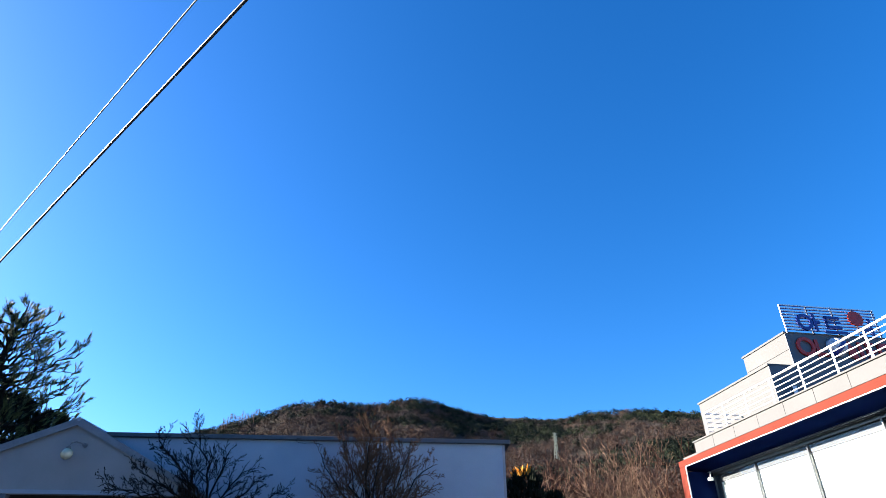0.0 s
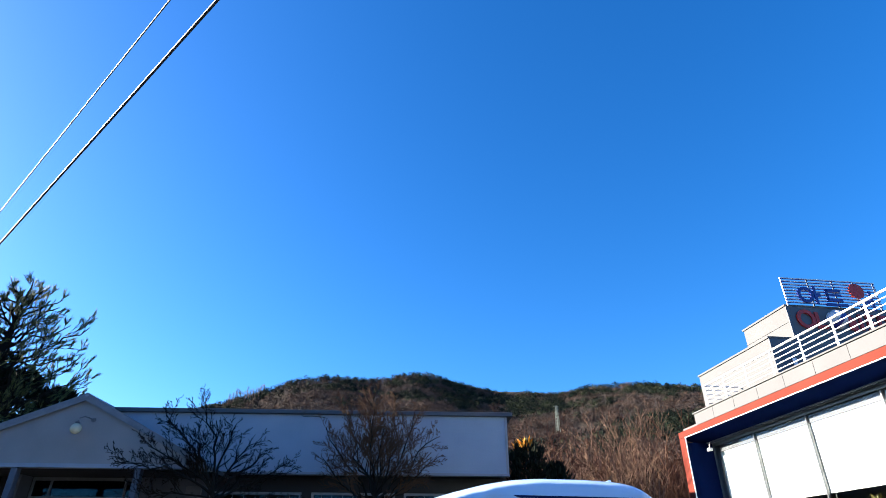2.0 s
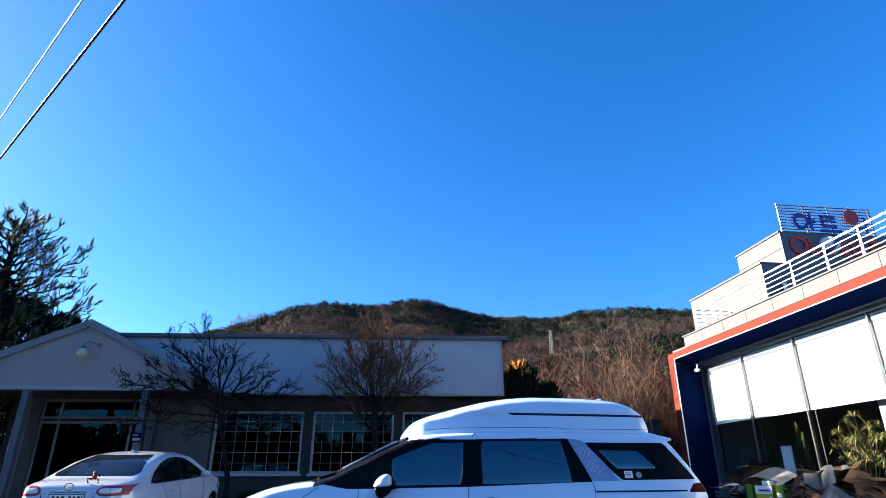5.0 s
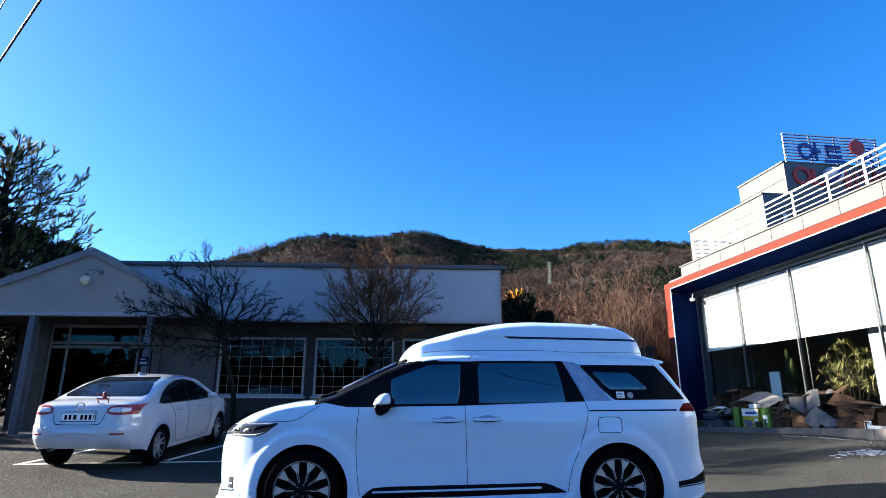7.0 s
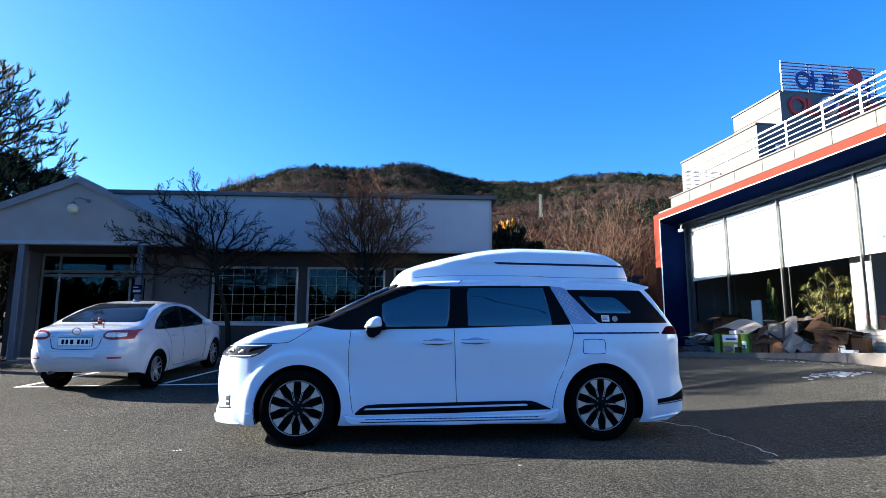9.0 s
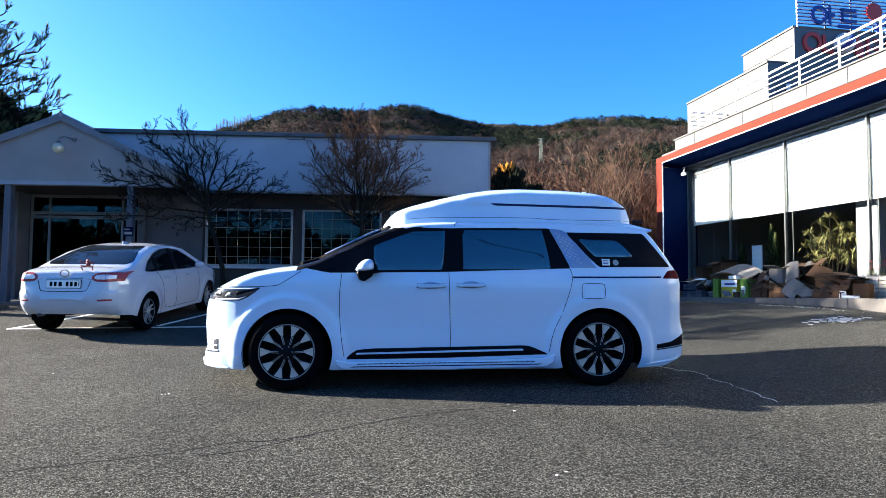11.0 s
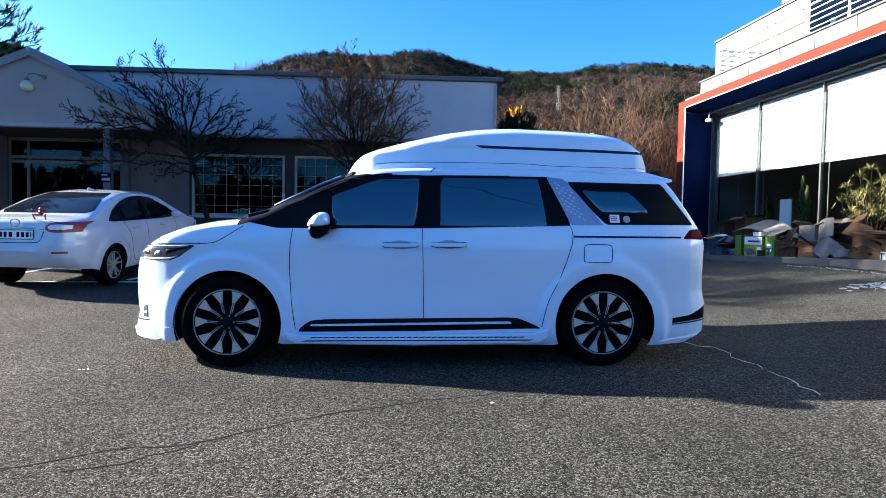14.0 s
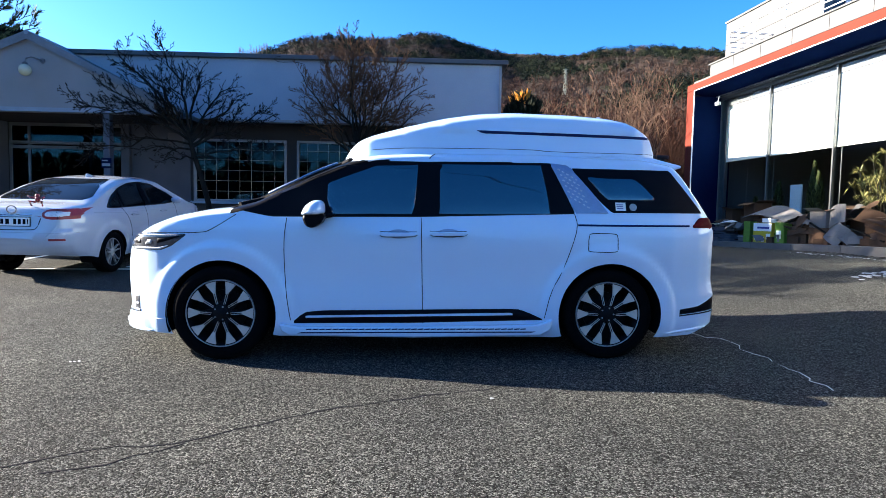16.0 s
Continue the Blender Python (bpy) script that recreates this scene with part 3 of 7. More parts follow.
def van():
    t = thing("minivan", pose(0, 6.44, 0.0, 0, 0, 0), "white high-roof minivan with privacy glass parked on asphalt", "van")
    hubs = [(-0.70, 0.375), (2.387, 0.39)]
    xs = list(np.concatenate([np.linspace(-1.62, -1.3, 26), np.linspace(-1.28, 2.9, 148), np.linspace(2.92, 3.36, 30)]))
    b = Shell(xs,
              ((-1.62, -1.605, -1.555, -1.49, -1.425, -1.34, -1.2, -1.0, -0.6, 0.0, 2.4, 2.9, 3.15, 3.26, 3.325, 3.36), (0.34, 0.47, 0.60, 0.70, 0.78, 0.845, 0.91, 0.95, 0.985, 0.9975, 0.9975, 0.985, 0.95, 0.91, 0.86, 0.72)),
              ((-1.62, -1.605, -1.555, -1.44, -1.29, -1.1, -0.85, -0.62, -0.45, 0.0, 0.30, 0.50, 1.0, 1.8, 2.7, 2.95, 3.02, 3.10, 3.25, 3.30, 3.335, 3.36), (0.64, 0.86, 0.955, 1.02, 1.085, 1.15, 1.20, 1.225, 1.27, 1.50, 1.63, 1.68, 1.715, 1.73, 1.70, 1.655, 1.58, 1.45, 1.23, 1.10, 0.90, 0.55)),
              ((-1.70, -1.47, -1.1, 2.8, 3.1, 3.36), (0.28, 0.215, 0.20, 0.20, 0.22, 0.34)),
              ((0.15, 0.22, 0.3, 0.45, 0.52, 0.60, 0.68, 0.78, 0.88, 0.95, 1.05, 1.13, 1.2, 1.4, 1.6, 1.75), (0.93, 0.965, 0.984, 0.991, 0.990, 0.983, 0.9825, 0.987, 0.997, 1.0, 0.995, 0.974, 0.95, 0.895, 0.83, 0.76)),
              ((-1.74, -1.5, -0.7, -0.3, 0.4, 1.0, 2.9, 3.1, 3.39), (0.10, 0.12, 0.10, 0.09, 0.10, 0.11, 0.11, 0.09, 0.08)),
              flare=[(h[0], h[1] - 0.008, 0.425) for h in hubs], m_side=40, bend=nose)
    b.cut([(hx + 0.008, hz - 0.008) for hx, hz in hubs], 0.425)
    line = lambda x: lerp(x, (-0.62, -0.45, -0.2, 0.0, 0.19, 0.27), (1.155, 1.185, 1.285, 1.385, 1.48, 1.51))
    over = lambda x, y, z: (-0.64 < x < 0.27 and z > line(x)) or (0.27 <= x < 1.9 and 1.45 < z < 1.598)
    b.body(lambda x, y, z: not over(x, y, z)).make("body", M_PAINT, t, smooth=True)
    b.body(over).make("pillar_cover", M_PLASTIC, t, "satin black cover between windscreen and front pillar", smooth=True)
    edge = [(-0.66, 0.82), (-0.58, 0.895), (-0.4, 0.925), (-0.2, 0.918), (0.0, 0.885), (0.24, 0.82), (0.33, 0.76)]
    b.panel([(x, -y) for x, y in edge], edge, "top", 40, 24, 0.004).make("windscreen", M_SCREEN, t, "dark tinted windscreen", smooth=True)
    b.panel([(-0.70, -0.70), (-0.60, -0.78)], [(-0.70, 0.70), (-0.60, 0.78)], "top", 6, 20, 0.006).make("wiper_cowl", M_PLASTIC, t, "black cowl under the windscreen", smooth=True)
    Geo().box(-1.5, 3.2, -0.62, 0.62, 0.20, 0.55).box(-0.2, 1.85, -0.90, 0.90, 0.215, 0.30).make("underbody", M_PLASTIC, t)
    for h in hubs:
        for s in (-1, 1):
            arch_liner(t, (h[0] + 0.008, h[1] - 0.008), 0.425, s)
            wheel(t, (h[0], s * 0.865, h[1]), s, 0.370, 0.268, 0.235, 5, True)
    for s, way in ((-1, "-y"), (1, "+y")):
        # black glasshouse band, then panes on it
        band = b.panel([(-0.62, 1.195), (-0.36, 1.145), (-0.30, 1.137), (0.0, 1.14), (0.85, 1.155), (2.09, 1.20)], [(-0.62, 1.215), (-0.45, 1.262), (-0.2, 1.385), (0.0, 1.488), (0.2, 1.585), (0.26, 1.605), (0.34, 1.60), (1.0, 1.60), (1.91, 1.615), (2.09, 1.22)], way, 76, 10, 0.004)
        band.make("window_surround", M_GLOSSB, t, "gloss black window surround", smooth=True)
        b.line([(-0.60, 1.215), (-0.45, 1.262), (-0.2, 1.385), (0.0, 1.488), (0.19, 1.58), (0.27, 1.606)], way, 0.034, b.line([(-0.60, 1.235), (-0.45, 1.288), (-0.2, 1.415), (0.0, 1.52), (0.15, 1.595)], way, 0.03)).make("front_pillar", M_PLASTIC, t, "black front pillar", smooth=True)
        b.line([(-0.36, 1.298), (-0.2, 1.375), (0.0, 1.478), (0.17, 1.562)], way, 0.011, None, 0.027).make("pillar_strip", M_SILVER, t, "slim satin strip along the front pillar", smooth=True)
        w1 = b.panel([(0.11, 1.30), (0.15, 1.165), (0.80, 1.175), (0.83, 1.56)], [(0.11, 1.41), (0.22, 1.46), (0.50, 1.572), (0.83, 1.578)], way, 30, 8, 0.009)
        w1.make("front_side_window", M_CGLASS, t, "dark tinted side window", smooth=True)
        w2 = b.panel([(0.995, 1.18), (1.86, 1.195), (1.89, 1.20)], [(0.995, 1.582), (1.83, 1.592), (1.845, 1.56), (1.89, 1.22)], way, 30, 8, 0.009)
        w2.make("sliding_door_window", M_CGLASS, t, "dark tinted side window", smooth=True)
        pil = b.panel([(1.915, 1.59), (2.10, 1.205), (2.37, 1.21)], [(1.915, 1.612), (2.04, 1.60), (2.10, 1.56), (2.37, 1.215)], way, 24, 10, 0.006)
        pil.make("rear_pillar_panel", M_SILVER, t, "satin silver textured rear pillar panel", smooth=True)
        dim = Geo()
        for i in range(5):
            for j in range(6):
                a, z = 1.975 + 0.035 * i + 0.018 * j, 1.56 - 0.045 * j - 0.02 * i
                p, nn = b.hit(a, z, way)
                dim.box(-0.011, 0.011, -0.002, 0.002, -0.005, 0.005, Matrix.Translation(p + nn * 0.007) @ Matrix.Rotation(0.5, 4, "Y"))
        dim.make("pillar_studs", M_CLEARLAMP, t, "small raised studs on the pillar")
        q = b.panel([(2.09, 1.55), (2.18, 1.45), (2.30, 1.31), (2.40, 1.215), (3.17, 1.225)], [(2.09, 1.575), (2.91, 1.575), (3.0, 1.46), (3.17, 1.235)], way, 40, 8, 0.005)
        q.make("rear_quarter_surround", M_GLOSSB, t, "gloss black rear quarter panel", smooth=True)
        qg = b.panel([(2.21, 1.49), (2.30, 1.38), (2.37, 1.31), (2.74, 1.315), (2.77, 1.325)], [(2.21, 1.505), (2.60, 1.505), (2.66, 1.46), (2.77, 1.335)], way, 24, 6, 0.010)
        qg.make("rear_quarter_window", M_CGLASS, t, "dark tinted quarter window", smooth=True)
        # gaps between panels
        b.line([(-0.19, 1.13), (-0.21, 0.93), (-0.20, 0.62), (-0.155, 0.33)], way).make("front_door_gap", M_SEAM, t)
        b.line([(0.855, 1.15), (0.88, 0.31)], way).make("door_gap", M_SEAM, t)
        b.line([(2.09, 1.20), (2.115, 1.11), (2.06, 0.92), (2.0, 0.75), (1.90, 0.57), (1.855, 0.36)], way).make("sliding_door_gap", M_SEAM, t)
        b.line([(-1.40, 0.993), (-0.84, 1.0), (-0.76, 1.03), (-0.58, 1.15)], way).make("bonnet_gap", M_SEAM, t)
        b.line([(2.115, 1.112), (2.6, 1.115), (3.05, 1.12)], way, 0.009).make("waist_strip", M_NAVYGLOSS, t, "slim dark waist strip")
        fl = [(2.20, 0.91), (2.20, 1.03), (2.22, 1.05), (2.42, 1.05), (2.44, 1.03), (2.44, 0.92), (2.42, 0.90), (2.22, 0.90), (2.20, 0.91)]
        if s < 0:
            b.line(fl, way, 0.0035).make("fuel_flap_gap", M_SEAM, t)
        # lower mouldings and step
        mo = b.panel([(-0.13, 0.305), (0.8, 0.315), (1.84, 0.345)], [(-0.13, 0.325), (-0.05, 0.395), (0.1, 0.41), (1.58, 0.435), (1.66, 0.43), (1.76, 0.39), (1.84, 0.355)], way, 40, 4, 0.02)
        mo.make("door_moulding", M_GLOSSB, t, "gloss black door moulding", smooth=True)
        ch = b.panel([(-0.06, 0.352), (1.62, 0.384)], [(-0.06, 0.362), (-0.03, 0.373), (1.58, 0.408), (1.62, 0.394)], way, 40, 6, 0.030)
        ch.make("moulding_strip", M_PAINT, t, "bright strip along the moulding", smooth=True)
        st = Geo().prism([(-0.24, 0.31), (-0.10, 0.285), (0.8, 0.285), (1.80, 0.315), (1.92, 0.36), (1.90, 0.27), (1.82, 0.225), (0.8, 0.205), (-0.16, 0.215), (-0.22, 0.25)], s * 0.93, s * 1.04)
        st.make("side_step", M_PAINT, t, "white side step", bevel=0.012)
        tr = Geo()
        tr.prism([(-0.10, 0.236), (1.75, 0.252), (1.78, 0.262), (-0.06, 0.246)], s * 1.0, s * 1.043)
        for i in range(34):
            x0 = -0.03 + 0.051 * i
            z0 = 0.262 + 0.0075 * (x0 + 0.1)
            tr.prism([(x0, z0), (x0 + 0.044, z0 + 0.002), (x0 + 0.049, z0 + 0.011), (x0 + 0.006, z0 + 0.009)], s * 1.0, s * 1.043)
        tr.make("step_tread", M_NAVYGLOSS, t, "dark slanted grip slots along the step")
        # handles
        for x0, z0 in ((0.53, 1.018), (0.925, 1.028)):
            h = Geo()
            p, nn = b.hit(x0 + 0.15, z0, way)
            yy = p.y
            h.prism([(x0, z0 - 0.006), (x0 + 0.03, z0 - 0.020), (x0 + 0.27, z0 - 0.016), (x0 + 0.295, z0 + 0.0), (x0 + 0.29, z0 + 0.014), (x0 + 0.01, z0 + 0.012)], yy + s * 0.022, yy + s * 0.040)
            h.box(x0 + 0.02, x0 + 0.05, min(yy, yy + s * 0.03), max(yy, yy + s * 0.03), z0 - 0.015, z0 + 0.012)
            h.box(x0 + 0.24, x0 + 0.27, min(yy, yy + s * 0.03), max(yy, yy + s * 0.03), z0 - 0.015, z0 + 0.012)
            h.make("door_handle", M_PAINT, t, "body-coloured door handle", bevel=0.005)
            b.line([(x0 + 0.002, z0 - 0.012), (x0 + 0.03, z0 - 0.026), (x0 + 0.27, z0 - 0.022), (x0 + 0.297, z0 - 0.004)], way, 0.003).make("handle_gap", M_SEAM, t)
            b.line([(x0 + 0.002, z0 + 0.017), (x0 + 0.29, z0 + 0.020)], way, 0.0025).make("handle_gap", M_SEAM, t)
            b.panel([(x0 + 0.15 - 0.09 * math.cos(a), z0 - 0.036 * math.sin(a)) for a in np.linspace(0, math.pi, 13)], [(x0 + 0.15 - 0.09 * math.cos(a), z0 + 0.001 + 0.036 * math.sin(a)) for a in np.linspace(0, math.pi, 13)], way, 16, 6, 0.002).make("handle_cup", M_SILVER, t, smooth=True)
        # mirror
        mi = Geo()
        mi.ball((0, 0, 0), 1.0, 8)
        sq = lambda c: math.copysign(abs(c) ** 0.72, c)
        mi.v = [(0.035 + 0.088 * sq(x) * (1 - 0.28 * max(z, 0)) + 0.026 * max(z, 0), s * (1.09 + 0.12 * sq(y)), 1.178 + (0.092 if z > 0 else 0.022) * sq(z) + 0.010 * x) for x, y, z in mi.v]
        mi.make("mirror_cap", M_PAINT, t, "white door mirror cap", smooth=True)
        Geo().prism([(-0.03, 1.17), (0.10, 1.17), (0.13, 1.155), (0.10, 1.10), (0.03, 1.055), (-0.02, 1.075), (-0.04, 1.13)], s * 1.0, s * 1.15).prism([(0.05, 1.12), (0.16, 1.14), (0.2, 1.17), (0.08, 1.17)], s * 0.93, s * 1.03).make("mirror_base", M_GLOSSB, t, "black mirror base", bevel=0.012)
        # lamps
        hl = b.panel([(-1.45, 0.858), (-1.16, 0.862), (-1.08, 0.895), (-0.965, 0.978)], [(-1.45, 0.978), (-1.38, 0.986), (-0.965, 0.990)], way, 34, 8, 0.006)
        hl = b.panel([(s * 0.5 - 0.3, 0.87), (s * 0.5 + 0.3, 0.87)], [(s * 0.5 - 0.3, 0.965), (s * 0.5 + 0.3, 0.965)], "-x", 20, 6, 0.006, hl)
        hl.make("headlight", M_LAMP, t, "smoked clear headlight with bright strips", smooth=True)
        b.panel([(-1.44, 0.964), (-1.0, 0.976)], [(-1.44, 0.976), (-1.0, 0.985)], way, 24, 2, 0.010).make("lamp_strip", M_CLEARLAMP, t, "bright strip in the lamp", smooth=True)
        b.panel([(-1.44, 0.862), (-1.17, 0.866), (-1.09, 0.90)], [(-1.44, 0.884), (-1.18, 0.886), (-1.09, 0.908)], way, 16, 3, 0.010).make("lamp_strip", M_CLEARLAMP, t, smooth=True)
        b.panel([(-1.31, 0.900), (-1.24, 0.902)], [(-1.31, 0.91), (-1.28, 0.94), (-1.24, 0.945)], way, 8, 4, 0.010).make("lamp_divider", M_STEELGREY, t, smooth=True)
        b.panel([(-1.42, 0.900), (-1.345, 0.898)], [(-1.42, 0.952), (-1.345, 0.955)], way, 8, 4, 0.010).make("lamp_lens", M_GLOSSB, t, "dark projector lens", smooth=True)
        b.panel([(-1.20, 0.905), (-1.12, 0.928), (-1.0, 0.970)], [(-1.20, 0.955), (-1.0, 0.976)], way, 16, 4, 0.010).make("lamp_inner", M_GLOSSB, t, "dark inner reflector", smooth=True)
        for x0 in (-1.43, -1.375):
            b.panel([(x0, 0.915), (x0 + 0.025, 0.912)], [(x0, 0.935), (x0 + 0.025, 0.94)], way, 4, 3, 0.014).make("lamp_cell", M_CLEARLAMP, t, "bright projector cell", smooth=True)
        tl = b.panel([(3.08, 1.105), (3.29, 1.105)], [(3.08, 1.12), (3.14, 1.185), (3.29, 1.20)], way, 16, 5, 0.008)
        tl = b.panel([(s * 0.6 - 0.3, 1.10), (s * 0.6 + 0.3, 1.10)], [(s * 0.6 - 0.3, 1.19), (s * 0.6 + 0.3, 1.19)], "+x", 20, 4, 0.008, tl)
        tl.make("tail_light", M_REDLAMP, t, "dark red tail light", smooth=True)
        b.panel([(-1.435, 0.385), (-1.375, 0.38)], [(-1.435, 0.475), (-1.375, 0.488)], way, 8, 4, 0.004).make("fog_lamp_recess", M_LAMP, t, "small dark recess in the front bumper", smooth=True)
        b.panel([(-1.425, 0.415), (-1.385, 0.412)], [(-1.425, 0.432), (-1.385, 0.436)], way, 6, 2, 0.010).make("fog_lamp", M_CLEARLAMP, t, "bright strip lamp in the bumper", smooth=True)
        b.line([(-1.53, 0.352), (-1.48, 0.358), (-1.44, 0.362), (-1.37, 0.372)], way, 0.009).make("bumper_slot", M_LAMP, t, "dark slot in the front bumper", smooth=True)
        b.line([(-1.37, 0.340), (-1.30, 0.325), (-1.12, 0.32)], way, 0.003).make("bumper_crease", M_STEELGREY, t)
        b.line([(-1.53, 0.655), (-1.47, 0.645)], way, 0.003).make("grille_edge", M_STEELGREY, t)
        ri = b.panel([(2.99, 0.392), (3.32, 0.43)], [(2.99, 0.435), (3.15, 0.46), (3.24, 0.50), (3.32, 0.545)], way, 16, 4, 0.006)
        ri.make("bumper_insert", M_GLOSSB, t, "black rear bumper insert", smooth=True)
        b.line([(2.99, 0.382), (3.325, 0.418)], way, 0.006).make("bumper_line", M_SEAM, t)
        lip = b.panel([(2.86, 0.225), (3.26, 0.265)], [(2.86, 0.245), (3.26, 0.300)], way, 20, 3, 0.010)
        lip.make("rear_bumper_lip", M_PAINT, t, smooth=True)
    # lower front lip with its upturned corner
    fl = Geo(); k = 28
    for i in range(k + 1):
        y = -0.85 + 1.70 * i / k
        p, nn = b.hit(y, 0.32, "-x")
        o = 0.035 * (1 - abs(y / 0.85) ** 8)
        fl.v += [(p.x + 0.05, y, 0.195), (p.x - o + 0.025, y * 1.01, 0.210), (p.x - o + 0.015, y * 1.01, 0.215 + 0.05 * o / 0.035), (p.x + 0.045, y, 0.22 + 0.085 * o / 0.035)]
    fl.f = [(4 * i + j, 4 * i + j + 1, 4 * i + j + 5, 4 * i + j + 4) for i in range(k) for j in range(3)]
    fl.make("front_lip", M_PAINT, t, "white front bumper lip", smooth=True)
    # grille
    b.panel([(-0.45, 0.5), (0.45, 0.5)], [(-0.45, 0.84), (0.45, 0.84)], "-x", 20, 8, 0.006).make("grille", M_GLOSSB, t, "dark grille", smooth=True)
    b.panel([(-0.6, 1.28), (0.6, 1.28)], [(-0.6, 1.54), (0.6, 1.54)], "+x", 20, 8, 0.006).make("rear_window", M_CGLASS, t, "dark rear window", smooth=True)
    # high roof shell
    bx = list(np.concatenate([np.linspace(0.20, 0.7, 22), np.linspace(0.72, 2.6, 40), np.linspace(2.62, 2.83, 14)]))
    r = Shell(bx, ((0.20, 0.26, 0.4, 0.8, 1.5, 2.4, 2.73, 2.83), (0.40, 0.56, 0.68, 0.755, 0.78, 0.775, 0.745, 0.70)),
              ((0.20, 0.25, 0.33, 0.48, 0.63, 1.03, 1.33, 1.62, 2.12, 2.48, 2.59, 2.69, 2.81, 2.83), (1.66, 1.74, 1.81, 1.87, 1.915, 2.015, 2.065, 2.085, 2.08, 2.06, 2.035, 1.99, 1.90, 1.78)),
              ((0, 3), (1.60, 1.62)), ((1.6, 1.68, 1.80, 1.855, 1.87, 1.95, 2.1), (1.0, 0.995, 0.965, 0.95, 0.965, 0.93, 0.86)),
              ((0.2, 0.6, 2.5, 2.86), (0.05, 0.14, 0.18, 0.08)), m_side=16, m_top=12, power=3.0)
    g = Geo(); g.v, g.f = r.v, r.f
    g.make("roof_box", M_PAINT, t, "white raised roof shell", smooth=True)
    for s, way in ((-1, "-y"), (1, "+y")):
        r.panel([(1.31, 1.872), (1.36, 1.852), (2.785, 1.838)], [(1.31, 1.876), (2.765, 1.862), (2.785, 1.856)], way, 40, 3, 0.006).make("roof_stripe", M_NAVYGLOSS, t, "dark slit along the roof shell", smooth=True)
        r.line([(0.45, 1.70), (0.6, 1.712), (0.85, 1.72), (1.8, 1.728), (1.9, 1.71), (2.82, 1.715)], way, 0.0028).make("roof_gap", M_POST, t)
        b.line([(0.92, 1.625), (0.93, 1.645), (0.96, 1.665)], way, 0.004).make("roof_joint", M_SEAM, t)
    # spoiler
    sp = Geo().prism([(1.93, 1.60), (1.97, 1.675), (2.4, 1.70), (2.80, 1.685), (3.05, 1.628), (3.07, 1.612), (2.93, 1.568), (2.3, 1.578)], -0.80, 0.80)
    sp.v = [(x, y * (1 if x < 2.5 else 1 - 0.06 * (x - 2.5) / 0.5) * (1.0 if z < 1.64 else 0.975), z) for x, y, z in sp.v]
    sp.make("spoiler", M_PAINT, t, "white roof spoiler", bevel=0.015)
    Geo().prism([(2.40, 2.06), (2.47, 2.09), (2.50, 2.09), (2.50, 2.06)], -0.28, -0.24).make("roof_fin", M_PAINT, t, bevel=0.006)
    # stickers on the quarter window
    p, nn = b.hit(2.47, 1.265, "-y")
    tilt = Matrix.Translation(p + nn * 0.012) @ nn.to_track_quat("-Y", "Z").to_matrix().to_4x4()
    Geo().box(-0.042, 0.042, -0.001, 0.001, -0.034, 0.034, tilt).make("sticker", M_WHITE, t, "small white sticker")
    for zz in (-0.015, 0.0, 0.015):
        Geo().box(-0.034, 0.02, -0.003, -0.0012, zz - 0.003, zz + 0.003, tilt).make("sticker_print", M_BLUE, t)
    p, nn = b.hit(2.575, 1.262, "-y")
    tilt = Matrix.Translation(p + nn * 0.012) @ nn.to_track_quat("-Y", "Z").to_matrix().to_4x4()
    Geo().lathe([(0.001, -0.001), (0.030, -0.001), (0.031, 0.002)], 20, tilt).make("round_sticker", M_STEELGREY, t, "small round grey-green sticker")
    return t


def tail(x, z):
    """Lean of the saloon's rear: tucked under the bumper, a proud bumper top, the lid set back."""
    w = min(max((-0.50 - x) / 0.50, 0.0), 1.0)
    return w * lerp(z, (0.34, 0.42, 0.52, 0.66, 0.71, 0.74, 0.90, 1.02, 1.10), (0.16, 0.07, 0.0, -0.015, -0.012, 0.022, 0.020, 0.012, 0.04))


